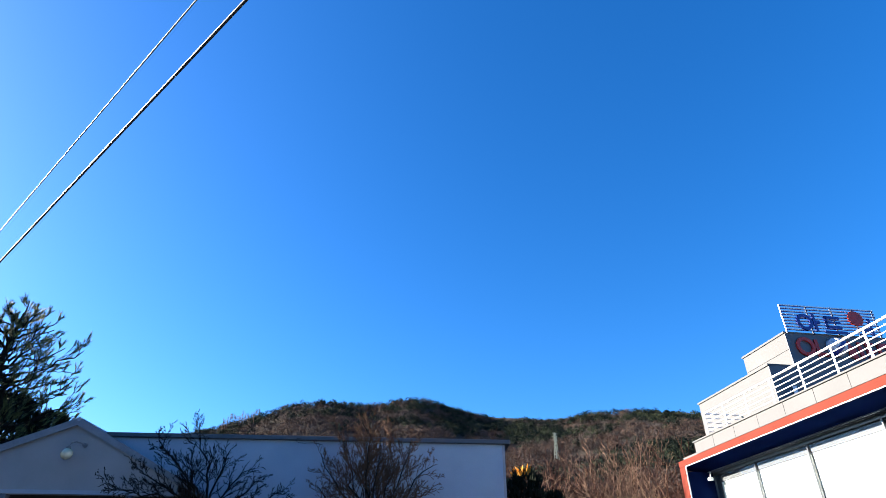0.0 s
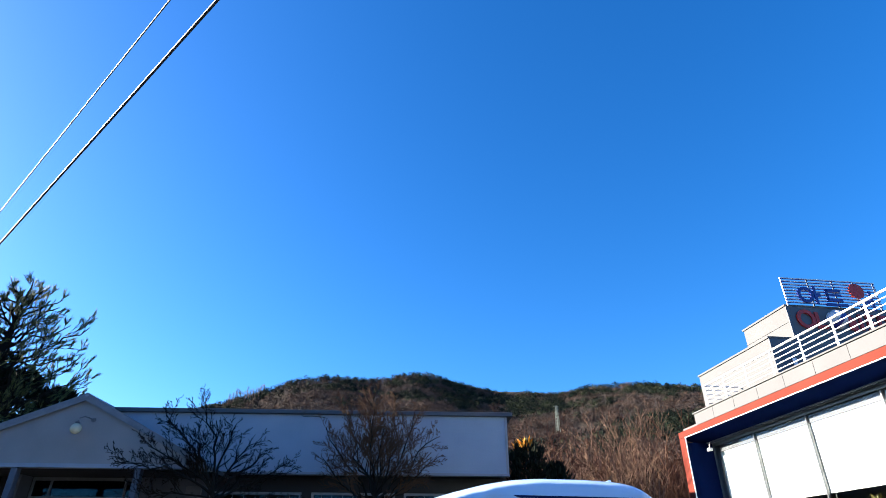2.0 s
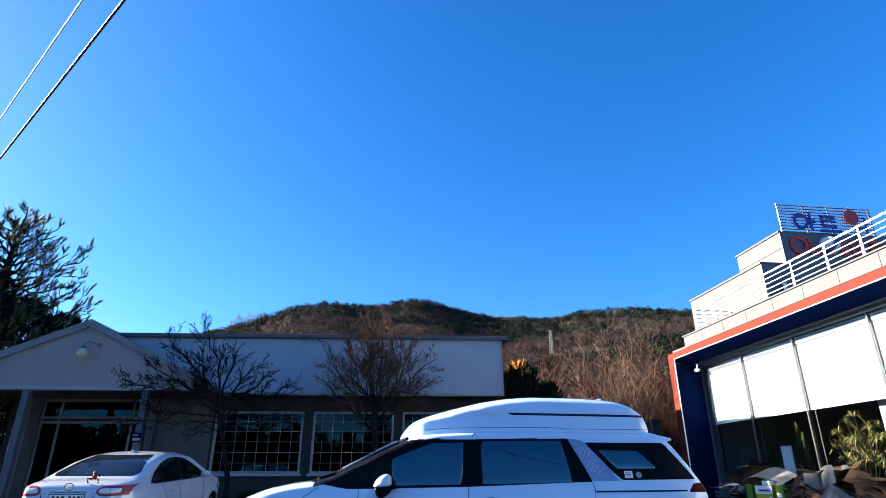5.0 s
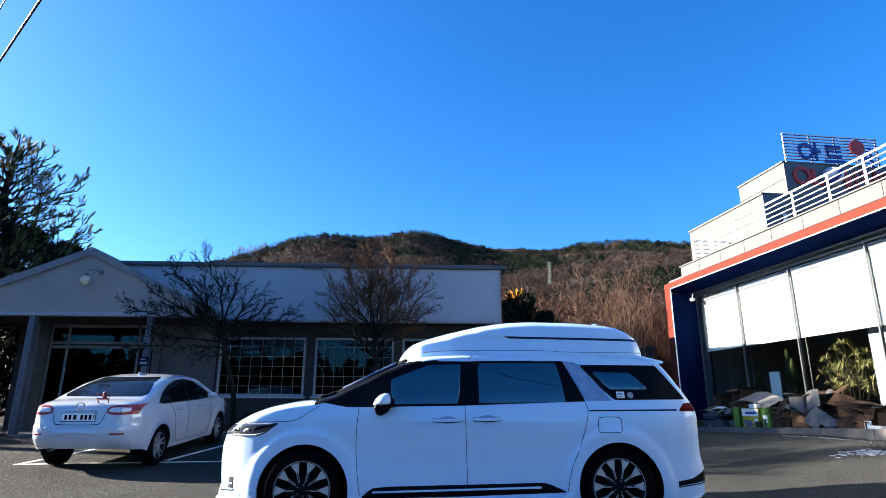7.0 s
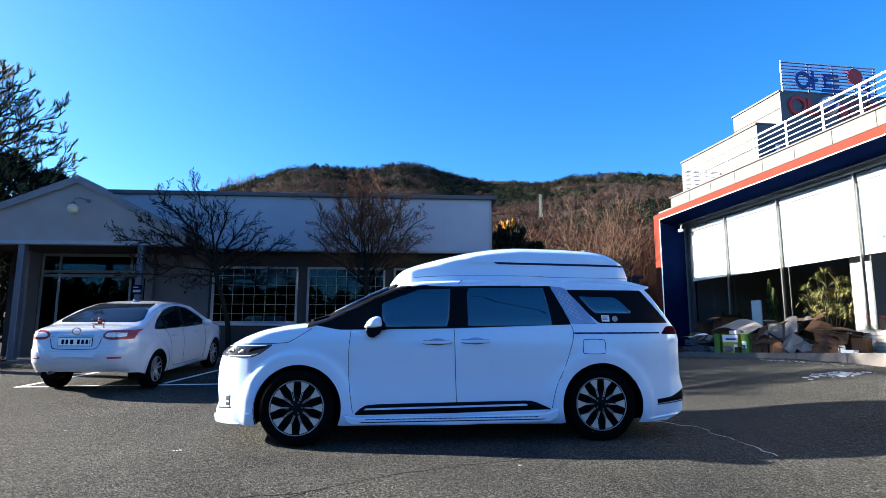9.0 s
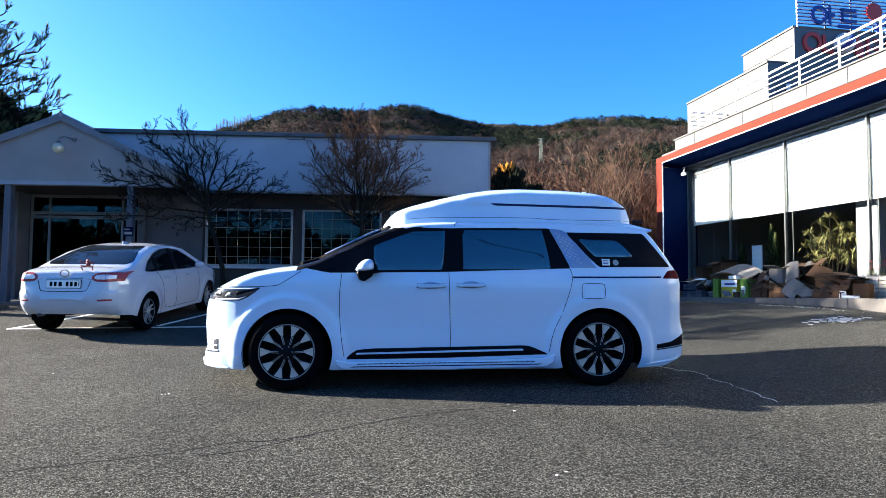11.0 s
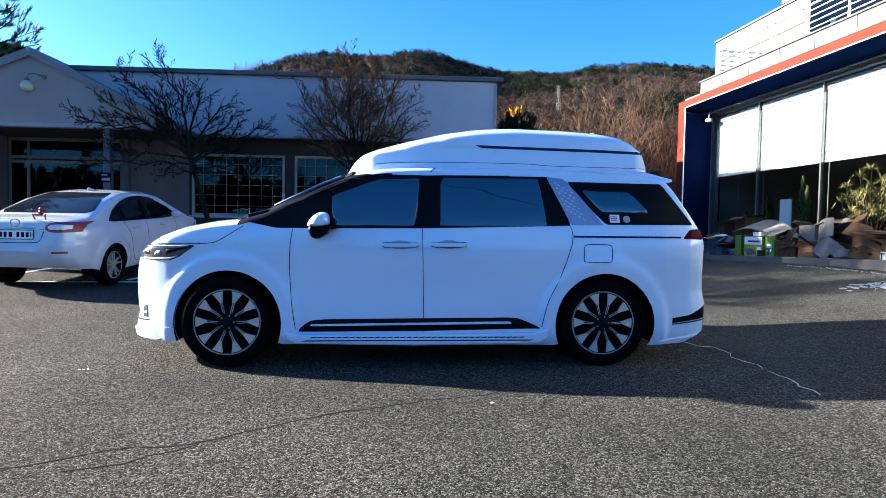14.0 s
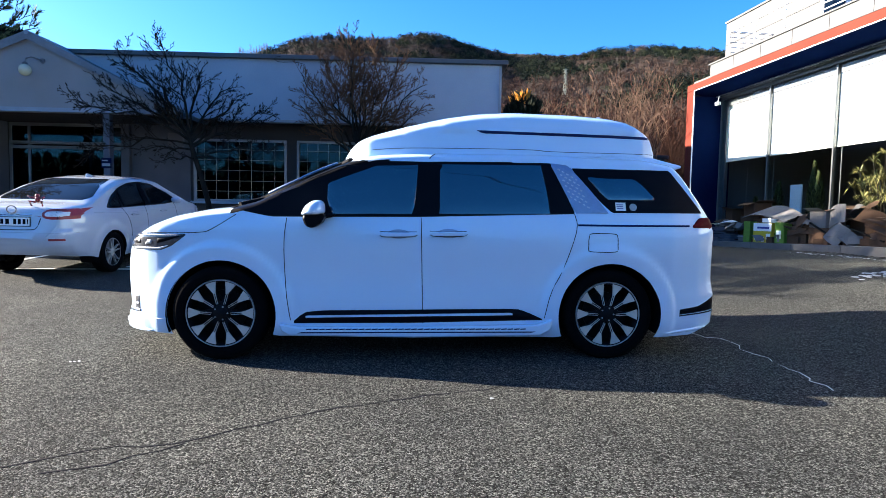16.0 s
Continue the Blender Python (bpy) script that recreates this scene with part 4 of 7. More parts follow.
def sedan():
    t = thing("sedan", pose(-4.685, 10.365, 0.174, 0, 0, 86.3) @ pose(0, 0, 0, 0, -3.95, 0), "white four-door saloon car with dark glass parked in a bay", "car")
    hubs = [(-0.09, 0.317), (2.61, 0.317)]
    xs = list(np.concatenate([np.linspace(-1.04, -0.7, 24), np.linspace(-0.68, 3.1, 110), np.linspace(3.13, 3.58, 22)]))
    b = Shell(xs, ((-1.04, -1.02, -0.97, -0.86, -0.65, -0.35, 0.3, 2.4, 2.9, 3.25, 3.45, 3.55, 3.58), (0.40, 0.55, 0.66, 0.765, 0.845, 0.885, 0.905, 0.905, 0.885, 0.80, 0.64, 0.45, 0.3)),
              ((-1.04, -1.02, -0.98, -0.92, -0.75, -0.45, -0.2, 0.2, 0.6, 1.0, 1.4, 1.75, 2.2, 2.65, 2.9, 3.3, 3.5, 3.58), (0.62, 0.80, 0.98, 1.055, 1.085, 1.11, 1.21, 1.36, 1.445, 1.475, 1.462, 1.415, 1.215, 1.02, 0.98, 0.90, 0.78, 0.5)),
              ((-1.04, -0.9, -0.6, -0.36, 0.4, 3.2, 3.58), (0.37, 0.34, 0.32, 0.26, 0.22, 0.2, 0.28)),
              ((0.15, 0.25, 0.4, 0.65, 0.82, 0.92, 0.98, 1.1, 1.25, 1.45), (0.90, 0.945, 0.985, 1.0, 0.995, 0.975, 0.94, 0.87, 0.80, 0.70)),
              ((-1.04, -0.9, -0.3, 0.3, 2.0, 3.58), (0.10, 0.09, 0.09, 0.12, 0.12, 0.10)), flare=[(h[0], h[1], 0.34) for h in hubs], power=3.0, bend=tail)
    b.cut(hubs, 0.345)
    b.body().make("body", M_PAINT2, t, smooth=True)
    Geo().box(-0.5, 3.4, -0.6, 0.6, 0.36, 0.5).box(0.5, 3.3, -0.6, 0.6, 0.2, 0.36).make("underbody", M_PLASTIC, t)
    for h in hubs:
        for s in (-1, 1):
            arch_liner(t, h, 0.345, s, 0.3, 0.87)
            wheel(t, (h[0], s * 0.79, h[1]), s, 0.317, 0.215, 0.20, 5, False)
    # rear window, lights, plate
    b.panel([(-0.68, 1.165), (-0.62, 1.13), (0.62, 1.13), (0.68, 1.165)], [(-0.68, 1.18), (-0.50, 1.43), (0.50, 1.43), (0.68, 1.18)], "-x", 40, 10, 0.004).make("rear_window", M_SGLASS, t, "dark rear window", smooth=True)
    for s, way in ((-1, "-y"), (1, "+y")):
        up = [(-0.10, 1.02), (0.12, 1.17), (0.4, 1.29), (0.75, 1.365), (1.1, 1.38), (1.5, 1.335), (1.95, 1.165), (2.26, 1.0)]
        lo = [(-0.10, 1.00), (0.05, 0.985), (1.6, 0.965), (2.26, 0.985)]
        b.panel(lo, up, way, 44, 8, 0.003).make("window_surround", M_GLOSSB, t, "black window surround", smooth=True)
        for nm, a0, a1 in (("quarter_window", -0.02, 0.28), ("rear_door_window", 0.32, 1.04), ("front_door_window", 1.14, 2.16)):
            b.panel([(x, z + 0.012) for x, z in lo], [(x, z - 0.018) for x, z in up], way, 20, 8, 0.007, None, a0, a1).make(nm, M_SGLASS, t, "dark side window", smooth=True)
        b.line([(0.95, 0.97), (0.98, 0.6), (0.98, 0.3)], way, 0.004).make("door_gap", M_SEAM, t)
        b.line([(0.25, 0.98), (0.42, 0.75), (0.45, 0.5), (0.52, 0.32), (0.7, 0.29), (1.9, 0.29)], way, 0.004).make("rear_door_gap", M_SEAM, t)
        b.line([(2.02, 0.97), (2.08, 0.6), (2.0, 0.29)], way, 0.004).make("front_door_gap", M_SEAM, t)
        b.panel([(0.42, 0.235), (2.25, 0.235)], [(0.42, 0.27), (2.25, 0.27)], way, 30, 2, 0.012).make("sill_trim", M_SILVER, t, smooth=True)
        for x0 in (0.45, 1.42):
            p, nn = b.hit(x0 + 0.1, 0.86, way)
            Geo().box(x0, x0 + 0.2, min(p.y, p.y + s * 0.035), max(p.y, p.y + s * 0.035), 0.845, 0.875).make("door_handle", M_PAINT2, t, bevel=0.008)
        mi = Geo().ball((0, 0, 0), 1.0, 7)
        mi.v = [(1.93 + 0.075 * x, s * (0.96 + 0.10 * y), 1.03 + 0.065 * z) for x, y, z in mi.v]
        mi.make("door_mirror", M_PAINT2, t, smooth=True)
        tl = b.panel([(-0.97, 0.885), (-0.82, 0.895), (-0.70, 0.925), (-0.64, 0.95)], [(-0.97, 1.020), (-0.82, 1.010), (-0.70, 0.985), (-0.64, 0.962)], way, 18, 6, 0.006)
        inn = [(0.415, 0.93), (0.46, 0.895), (0.54, 0.882), (0.80, 0.885)]
        out = [(0.415, 0.975), (0.47, 1.015), (0.54, 1.03), (0.80, 1.028)]
        turn = lambda row: row if s > 0 else [(-y, z) for y, z in row][::-1]
        tl = b.panel(turn(inn), turn(out), "-x", 22, 6, 0.006, tl)
        tl.make("tail_light", M_REDLENS, t, "red tail light with a clear inner lens", smooth=True)
        cl = b.panel(turn([(0.445, 0.938), (0.48, 0.915), (0.60, 0.908), (0.74, 0.925)]), turn([(0.445, 0.968), (0.49, 1.000), (0.60, 1.008), (0.74, 0.995)]), "-x", 14, 4, 0.010)
        cl.make("lamp_lens", M_CLEARLAMP, t, "clear lamp lens", smooth=True)
        b.line(turn([(0.63, 0.89), (0.60, 1.02)]), "-x", 0.004, None, 0.008).make("lamp_divider", M_SEAM, t)
        b.line([(-0.45, 0.955), (0.2, 0.905), (1.2, 0.895), (2.2, 0.88), (2.9, 0.84)], way, 0.004).make("waist_crease", M_PAINT2, t, smooth=True)
        r0, r1 = (-0.70, -0.52) if s < 0 else (0.52, 0.70)
        b.panel([(r0, 0.585), (r1, 0.585)], [(r0, 0.615), (r1, 0.615)], "-x", 8, 2, 0.008).make("bumper_reflector", M_REDLENS, t, "red bumper reflector", smooth=True)
        hl = b.panel([(3.05, 0.68), (3.42, 0.62)], [(3.05, 0.83), (3.42, 0.72)], way, 14, 5, 0.006)
        hl.make("headlight", M_CLEARLAMP, t, "clear headlight", smooth=True)
    b.line([(-0.40, 0.90), (-0.36, 0.76), (-0.30, 0.735), (0.30, 0.735), (0.36, 0.76), (0.40, 0.90)], "-x", 0.006).make("boot_gap", M_SEAM, t)
    b.line([(-0.80, 0.69), (-0.4, 0.70), (0.4, 0.70), (0.80, 0.69)], "-x", 0.0025).make("bumper_gap", M_STEELGREY, t)
    b.panel([(-0.28, 0.935), (0.28, 0.935)], [(-0.28, 0.95), (0.28, 0.95)], "-x", 14, 2, 0.008).make("boot_trim", M_CHROME, t, "bright trim over the number plate", smooth=True)
    p, nn = b.hit(0.0, 0.85, "-x")
    m = Matrix.Translation(p + Vector((-0.008, 0, 0))) @ Matrix.Rotation(0.1, 4, "Y")
    Geo().box(-0.006, 0.004, -0.27, 0.27, -0.068, 0.068, m).make("plate_frame", M_PLASTIC, t, "dark number plate frame", bevel=0.004)
    Geo().box(-0.011, -0.006, -0.26, 0.26, -0.058, 0.058, m).make("number_plate", M_WHITE, t, "white number plate")
    for k, (y0, y1) in enumerate(((0.215, 0.16), (0.15, 0.095), (0.08, 0.015), (-0.03, -0.085), (-0.095, -0.15), (-0.16, -0.215), (-0.222, -0.25))):
        Geo().box(-0.014, -0.011, min(y0, y1) + 0.008, max(y0, y1) - 0.008, -0.036, 0.036, m).make("plate_bar", M_PLASTIC, t, "dark bar of the number plate")
    p, nn = b.hit(0.0, 1.015, "-x")
    g = Geo().lathe([(0.045, -0.004), (0.058, -0.004), (0.058, 0.004), (0.045, 0.004)], 20, Matrix.Translation(p + Vector((-0.030, 0, 0))) @ Matrix.Rotation(math.pi / 2, 4, "Z"), close=True)
    g.v = [(x, y * 1.3, z) for x, y, z in g.v]
    g.make("boot_emblem", M_CHROME, t, "oval chrome emblem", smooth=True)
    Geo().prism([(0.75, 1.45), (0.77, 1.508), (0.80, 1.508), (0.95, 1.47)], -0.012, 0.012).make("roof_fin", M_PAINT2, t, bevel=0.004)
    Geo().lathe([(0.03, 0), (0.03, 0.12)], 10, Matrix.Translation((-0.95, 0.42, 0.36)) @ Matrix.Rotation(-math.pi / 2, 4, "Z")).make("exhaust", M_STEELGREY, t)
    return t, b


van()
SEDAN, SEDAN_SHELL = sedan()


def figurine():
    """A small crouching toy stuck on the boot lid."""
    g = Geo()
    g.ball((0, 0, 0.15), 0.028, 6); g.ball((0, 0, 0.095), 0.034, 6, 1.3)
    for s in (-1, 1):
        g.tube([(0, s * 0.035, 0.12), (-0.01, s * 0.095, 0.13), (-0.05, s * 0.10, 0.10 + 0.05 * (s > 0))], [0.014, 0.012, 0.010], 6)
        g.tube([(0, s * 0.03, 0.06), (-0.05, s * 0.09, 0.075), (-0.02, s * 0.075, 0.005)], [0.018, 0.015, 0.012], 6)
    p, nn = SEDAN_SHELL.hit(-0.30, 1.03, "-x")
    ob = g.make("figurine", M_DARKRED, smooth=True)
    top = SEDAN.matrix_world @ Vector((p.x + 0.06, -0.30, 1.058))
    ob.matrix_world = Matrix.Translation(top) @ SEDAN.matrix_world.to_3x3().to_4x4()
    tagged(ob, "small dark red crouching toy figure on the saloon's boot lid", "figurine")


figurine()


# ---- long low building with a gabled porch ----
def low_building():
    t = thing("restaurant_building", pose(3.05, 15.42, 0, 0, 0, -2.0), "low white rendered building with a gabled porch and barred windows", "building")
    z0 = 0.2
    # wall with real openings at v = 0.7
    holes = [(-7.87, -5.47, 1.37, 2.98), (-5.21, -2.99, 1.37, 2.98), (-2.75, -0.55, 1.37, 2.98), (-12.58, -9.66, 0.2, 3.30)]
    cuts = sorted({-13.4, 0.0, *[h[0] for h in holes], *[h[1] for h in holes]})
    wall = Geo()
    zs = (z0, 1.37, 2.98, 3.30, 3.45)
    solid = lambda a, b, lo, hi: not any(h[0] <= a and b <= h[1] and h[2] <= lo and hi <= h[3] for h in holes)
    at = {}

    def corner(u, v, z):
        if (u, v, z) not in at:
            at[u, v, z] = len(wall.v); wall.v.append((u, v, z))
        return at[u, v, z]
    cells = [(a, b, lo, hi) for a, b in zip(cuts, cuts[1:]) for lo, hi in zip(zs, zs[1:]) if solid(a, b, lo, hi)]
    rims = {}
    for a, b, lo, hi in cells:
        for v, turn in ((0.7, 1), (0.9, -1)):
            wall.f.append(tuple(corner(*k) for k in ((a, v, lo), (b, v, lo), (b, v, hi), (a, v, hi))[::turn]))
        for e in (((a, lo), (b, lo)), ((b, lo), (b, hi)), ((a, hi), (b, hi)), ((a, lo), (a, hi))):
            rims[e] = rims.get(e, 0) + 1
    for (k, l), n in rims.items():
        if n == 1:
            wall.f.append(tuple(corner(*c) for c in ((k[0], 0.7, k[1]), (l[0], 0.7, l[1]), (l[0], 0.9, l[1]), (k[0], 0.9, k[1]))))
    wall.make("front_wall", M_DIM, t, "grey-brown rendered wall, eave shade mixed into its colour")
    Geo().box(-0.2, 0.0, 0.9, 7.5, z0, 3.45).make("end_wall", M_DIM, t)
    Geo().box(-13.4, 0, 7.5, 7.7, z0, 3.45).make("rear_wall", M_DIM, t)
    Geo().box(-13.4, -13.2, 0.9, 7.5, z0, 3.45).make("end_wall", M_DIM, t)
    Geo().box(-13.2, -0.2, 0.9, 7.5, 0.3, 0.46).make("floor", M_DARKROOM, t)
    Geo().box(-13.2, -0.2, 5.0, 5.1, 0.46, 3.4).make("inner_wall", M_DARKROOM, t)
    Geo().box(-9.45, -7.95, 0.672, 0.698, 0.3, 3.36).make("porch_side_wall", M_PALEWALL, t, "paler wall beside the entrance")
    # deep fascia
    Geo().box(-10.7, 0.0, 0.0, 0.16, 3.40, 4.87).make("fascia", M_WALL, t, "plain white rendered fascia band")
    Geo().box(-10.7, -10.54, 0.16, 7.9, 3.46, 4.87).make("end_fascia", M_WALL, t)
    Geo().box(-0.16, 0.0, 0.16, 7.9, 3.40, 4.87).make("end_fascia", M_WALL, t)
    Geo().box(-7.0, 0.02, -0.03, 0.18, 3.34, 3.40).make("fascia_drip", M_FRAME, t, "pale strip under the fascia")
    Geo().box(-0.055, 0.012, -0.02, 0.02, 3.40, 4.86).make("corner_trim", M_FRAME, t)
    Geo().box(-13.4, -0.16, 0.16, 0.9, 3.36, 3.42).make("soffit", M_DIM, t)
    Geo().box(-13.5, -10.72, 2.05, 8.1, 3.46, 3.56).make("rear_roof", M_ROOF, t, bevel=0.01)
    Geo().box(-10.75, 0.16, -0.10, 8.1, 4.87, 4.98).make("roof", M_ROOF, t, "flat roof with a dark metal edge", bevel=0.01)
    # windows with white grilles
    for k, (a, b, lo, hi) in enumerate(holes[:3]):
        w = new("window"); w.parent = t
        fr = 0.06
        Geo().box(a, b, 0.66, 0.78, lo, lo + fr).box(a, b, 0.66, 0.78, hi - fr, hi).box(a, a + fr, 0.66, 0.78, lo + fr, hi - fr).box(b - fr, b, 0.66, 0.78, lo + fr, hi - fr).make("window_frame", M_FRAME, w, "white window frame", bevel=0.006)
        Geo().box(a - 0.05, b + 0.05, 0.58, 0.72, lo - 0.06, lo).make("window_sill", M_WALL, w)
        Geo().box(a + fr, b - fr, 0.73, 0.74, lo + fr, hi - fr).make("pane", M_PANE2, w)
        n = 8
        for i in range(1, n):
            x = a + (b - a) * i / n
            Geo().tube([(x, 0.64, lo + fr), (x + 0.006 * math.sin(i * 3.1), 0.64, (lo + hi) / 2), (x, 0.64, hi - fr)], 0.0055, 6).make("window_bar", M_BAR, w)
        for j in range(1, 6):
            z = lo + (hi - lo) * j / 6
            Geo().tube([(a + 0.02, 0.63, z), (b - 0.02, 0.63, z)], 0.0055, 6).make("window_bar", M_BAR, w)
    # blinds and dim things behind the panes
    Geo().box(-7.6, -6.9, 1.0, 1.02, 1.4, 2.9).box(-4.2, -3.6, 1.0, 1.02, 1.4, 2.9).make("curtain", M_POST, t, "dark curtain inside")
    # porch: gable wall, roof planes, posts
    ap, ex0, ex1, gv = (-10.60, 4.86), -14.3, -7.55, -1.40
    base = 3.34
    Geo().prism([(ex0 + 0.35, base), (ex1 - 0.35, base), (ex1 - 0.35, base + 0.15), (ap[0], ap[1] - 0.02), (ex0 + 0.35, base + 0.15)], gv, gv + 0.15).make("gable_wall", M_GABLE, t, "white rendered gable over the entrance, darkened for its shade")
    Geo().box(ex0 + 0.3, ex1 - 0.3, gv - 0.03, gv + 0.18, base - 0.09, base).make("porch_beam", M_TRIM, t, "grey beam over the entrance")
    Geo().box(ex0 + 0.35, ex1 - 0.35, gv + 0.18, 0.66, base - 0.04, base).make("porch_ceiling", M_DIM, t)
    sl = (ap[1] - base) / (ap[0] - ex0)
    for s, ex in ((-1, ex0), (1, ex1)):
        d = ex - ap[0]
        e = ap[0] + d * 1.05; ez = ap[1] + (base - ap[1]) * 1.05
        g = Geo().prism([(ap[0], ap[1]), (e, ez), (e, ez + 0.09), (ap[0], ap[1] + 0.10)], gv - 0.05, 2.0)
        g.make("porch_roof", M_ROOF, t, "dark sloping porch roof", bevel=0.008)
        g = Geo().prism([(ap[0], ap[1] - 0.06), (e, ez - (0.07 if s < 0 else 0.0)), (e, ez + 0.12), (ap[0], ap[1] + 0.125)], gv - 0.085, gv - 0.052)
        g.make("verge_board", M_VERGE, t, "slate-grey verge board, shade put into its colour")
    Geo().lathe([(0.001, -0.088), (0.05, -0.088), (0.05, 3.4)], 12, Matrix.Translation((ap[0], gv, ap[1] + 0.085))).make("ridge_cap", M_TRIM, t, smooth=True)
    for u in (-11.80, -8.96):
        Geo().box(u - 0.075, u + 0.075, gv - 0.005, gv + 0.165, 0.3, base - 0.09).make("post", M_POST, t, "blue-grey porch post", bevel=0.01)
    Geo().box(-12.84, -12.58, 0.2, 0.7, 0.3, 3.3).make("pilaster", M_PALEWALL, t, "pale pilaster beside the entrance", bevel=0.01)
    Geo().box(-9.66, -9.45, 0.55, 0.7, 0.3, 3.3).make("pilaster", M_PALEWALL, t, "pale pilaster beside the entrance", bevel=0.01)
    # entrance screen
    d = new("entrance_door"); d.parent = t
    for u in (-12.55, -12.08, -10.14, -9.70):
        Geo().box(u - 0.03, u + 0.03, 0.72, 0.80, 0.45, 3.30).make("door_frame", M_ALU, d, "pale aluminium frame", bevel=0.005)
    Geo().box(-12.52, -9.73, 0.71, 0.81, 2.64, 2.72).make("transom", M_ALU, d, bevel=0.005)
    Geo().box(-12.52, -9.73, 0.70, 0.82, 2.76, 2.83).make("transom", M_ALU, d, bevel=0.005)
    Geo().box(-12.52, -9.73, 0.72, 0.80, 3.22, 3.30).make("head", M_ALU, d)
    for a, b in ((-12.52, -12.11), (-12.05, -10.17), (-10.11, -9.73)):
        Geo().box(a, b, 0.755, 0.765, 0.46, 2.64).make("pane", M_PANE2, d)
        Geo().box(a, b, 0.755, 0.765, 2.83, 3.22).make("pane", M_PANE2, d)
    Geo().tube([(-11.0, 0.70, 1.2), (-11.0, 0.66, 1.25), (-11.0, 0.66, 1.7), (-11.0, 0.70, 1.75)], 0.015, 8).make("pull_handle", M_CHROME, d, "steel pull handle")
    # plaque on the post, with bars for its writing
    pl = new("wall_plaque"); pl.parent = t
    Geo().box(-9.07, -8.85, gv - 0.03, gv - 0.008, 2.04, 2.26).make("plaque_plate", M_NAVY, pl, "small blue enamel plaque", bevel=0.006)
    Geo().box(-9.05, -8.925, gv - 0.034, gv - 0.03, 2.19, 2.215).make("plaque_bar", M_FRAME, pl)
    Geo().box(-9.05, -8.87, gv - 0.034, gv - 0.03, 2.08, 2.14).make("plaque_bar", M_FRAME, pl)
    # step in front of the entrance
    Geo().box(-14.0, -7.6, gv - 0.1, 0.7, 0.1, 0.45).make("porch_floor", M_STONE, t, "concrete porch floor", bevel=0.02)
    # electric box by the window and a vent
    Geo().box(-8.5, -8.1, 0.62, 0.70, 2.75, 3.1).make("meter_box", M_GREY, t, bevel=0.01)
    Geo().tube([(-5.35, -0.02, 4.87), (-5.45, -0.10, 4.92), (-5.55, -0.13, 4.90), (-5.58, -0.13, 4.84), (-5.50, -0.12, 4.79), (-5.35, -0.11, 4.785), (-5.15, -0.10, 4.80), (-5.0, -0.08, 4.79), (-4.86, -0.06, 4.755)], 0.007, 6).make("loose_cable", M_TWIG, t, "loose brown cable on the roof edge")
    return t


LOW = low_building()


def globe_lamp():
    t = thing("wall_lamp", LOW.matrix_world @ pose(-10.55, -1.40, 4.10), "cream glass globe lamp on a curved bracket", "lamp")
    Geo().ball((0, -0.22, 0), 0.13, 10).make("globe", M_GLOBE, t, "cream glass globe", smooth=True)
    Geo().lathe([(0.05, 0), (0.06, 0.03), (0.03, 0.06)], 12, Matrix.Translation((0, -0.22, 0.12)) @ Matrix.Rotation(math.pi / 2, 4, "X")).make("gallery", M_GREY, t, smooth=True)
    Geo().tube([(0.0, -0.22, 0.16), (0.03, -0.22, 0.25), (0.11, -0.18, 0.29), (0.2, -0.1, 0.27), (0.24, 0.0, 0.25)], 0.016, 8).make("bracket", M_GREY, t, "dark curved bracket", smooth=True)
    Geo().lathe([(0.001, -0.03), (0.05, -0.03), (0.06, 0.0)], 12, Matrix.Translation((0.24, 0.0, 0.25))).make("wall_rose", M_GREY, t)


globe_lamp()


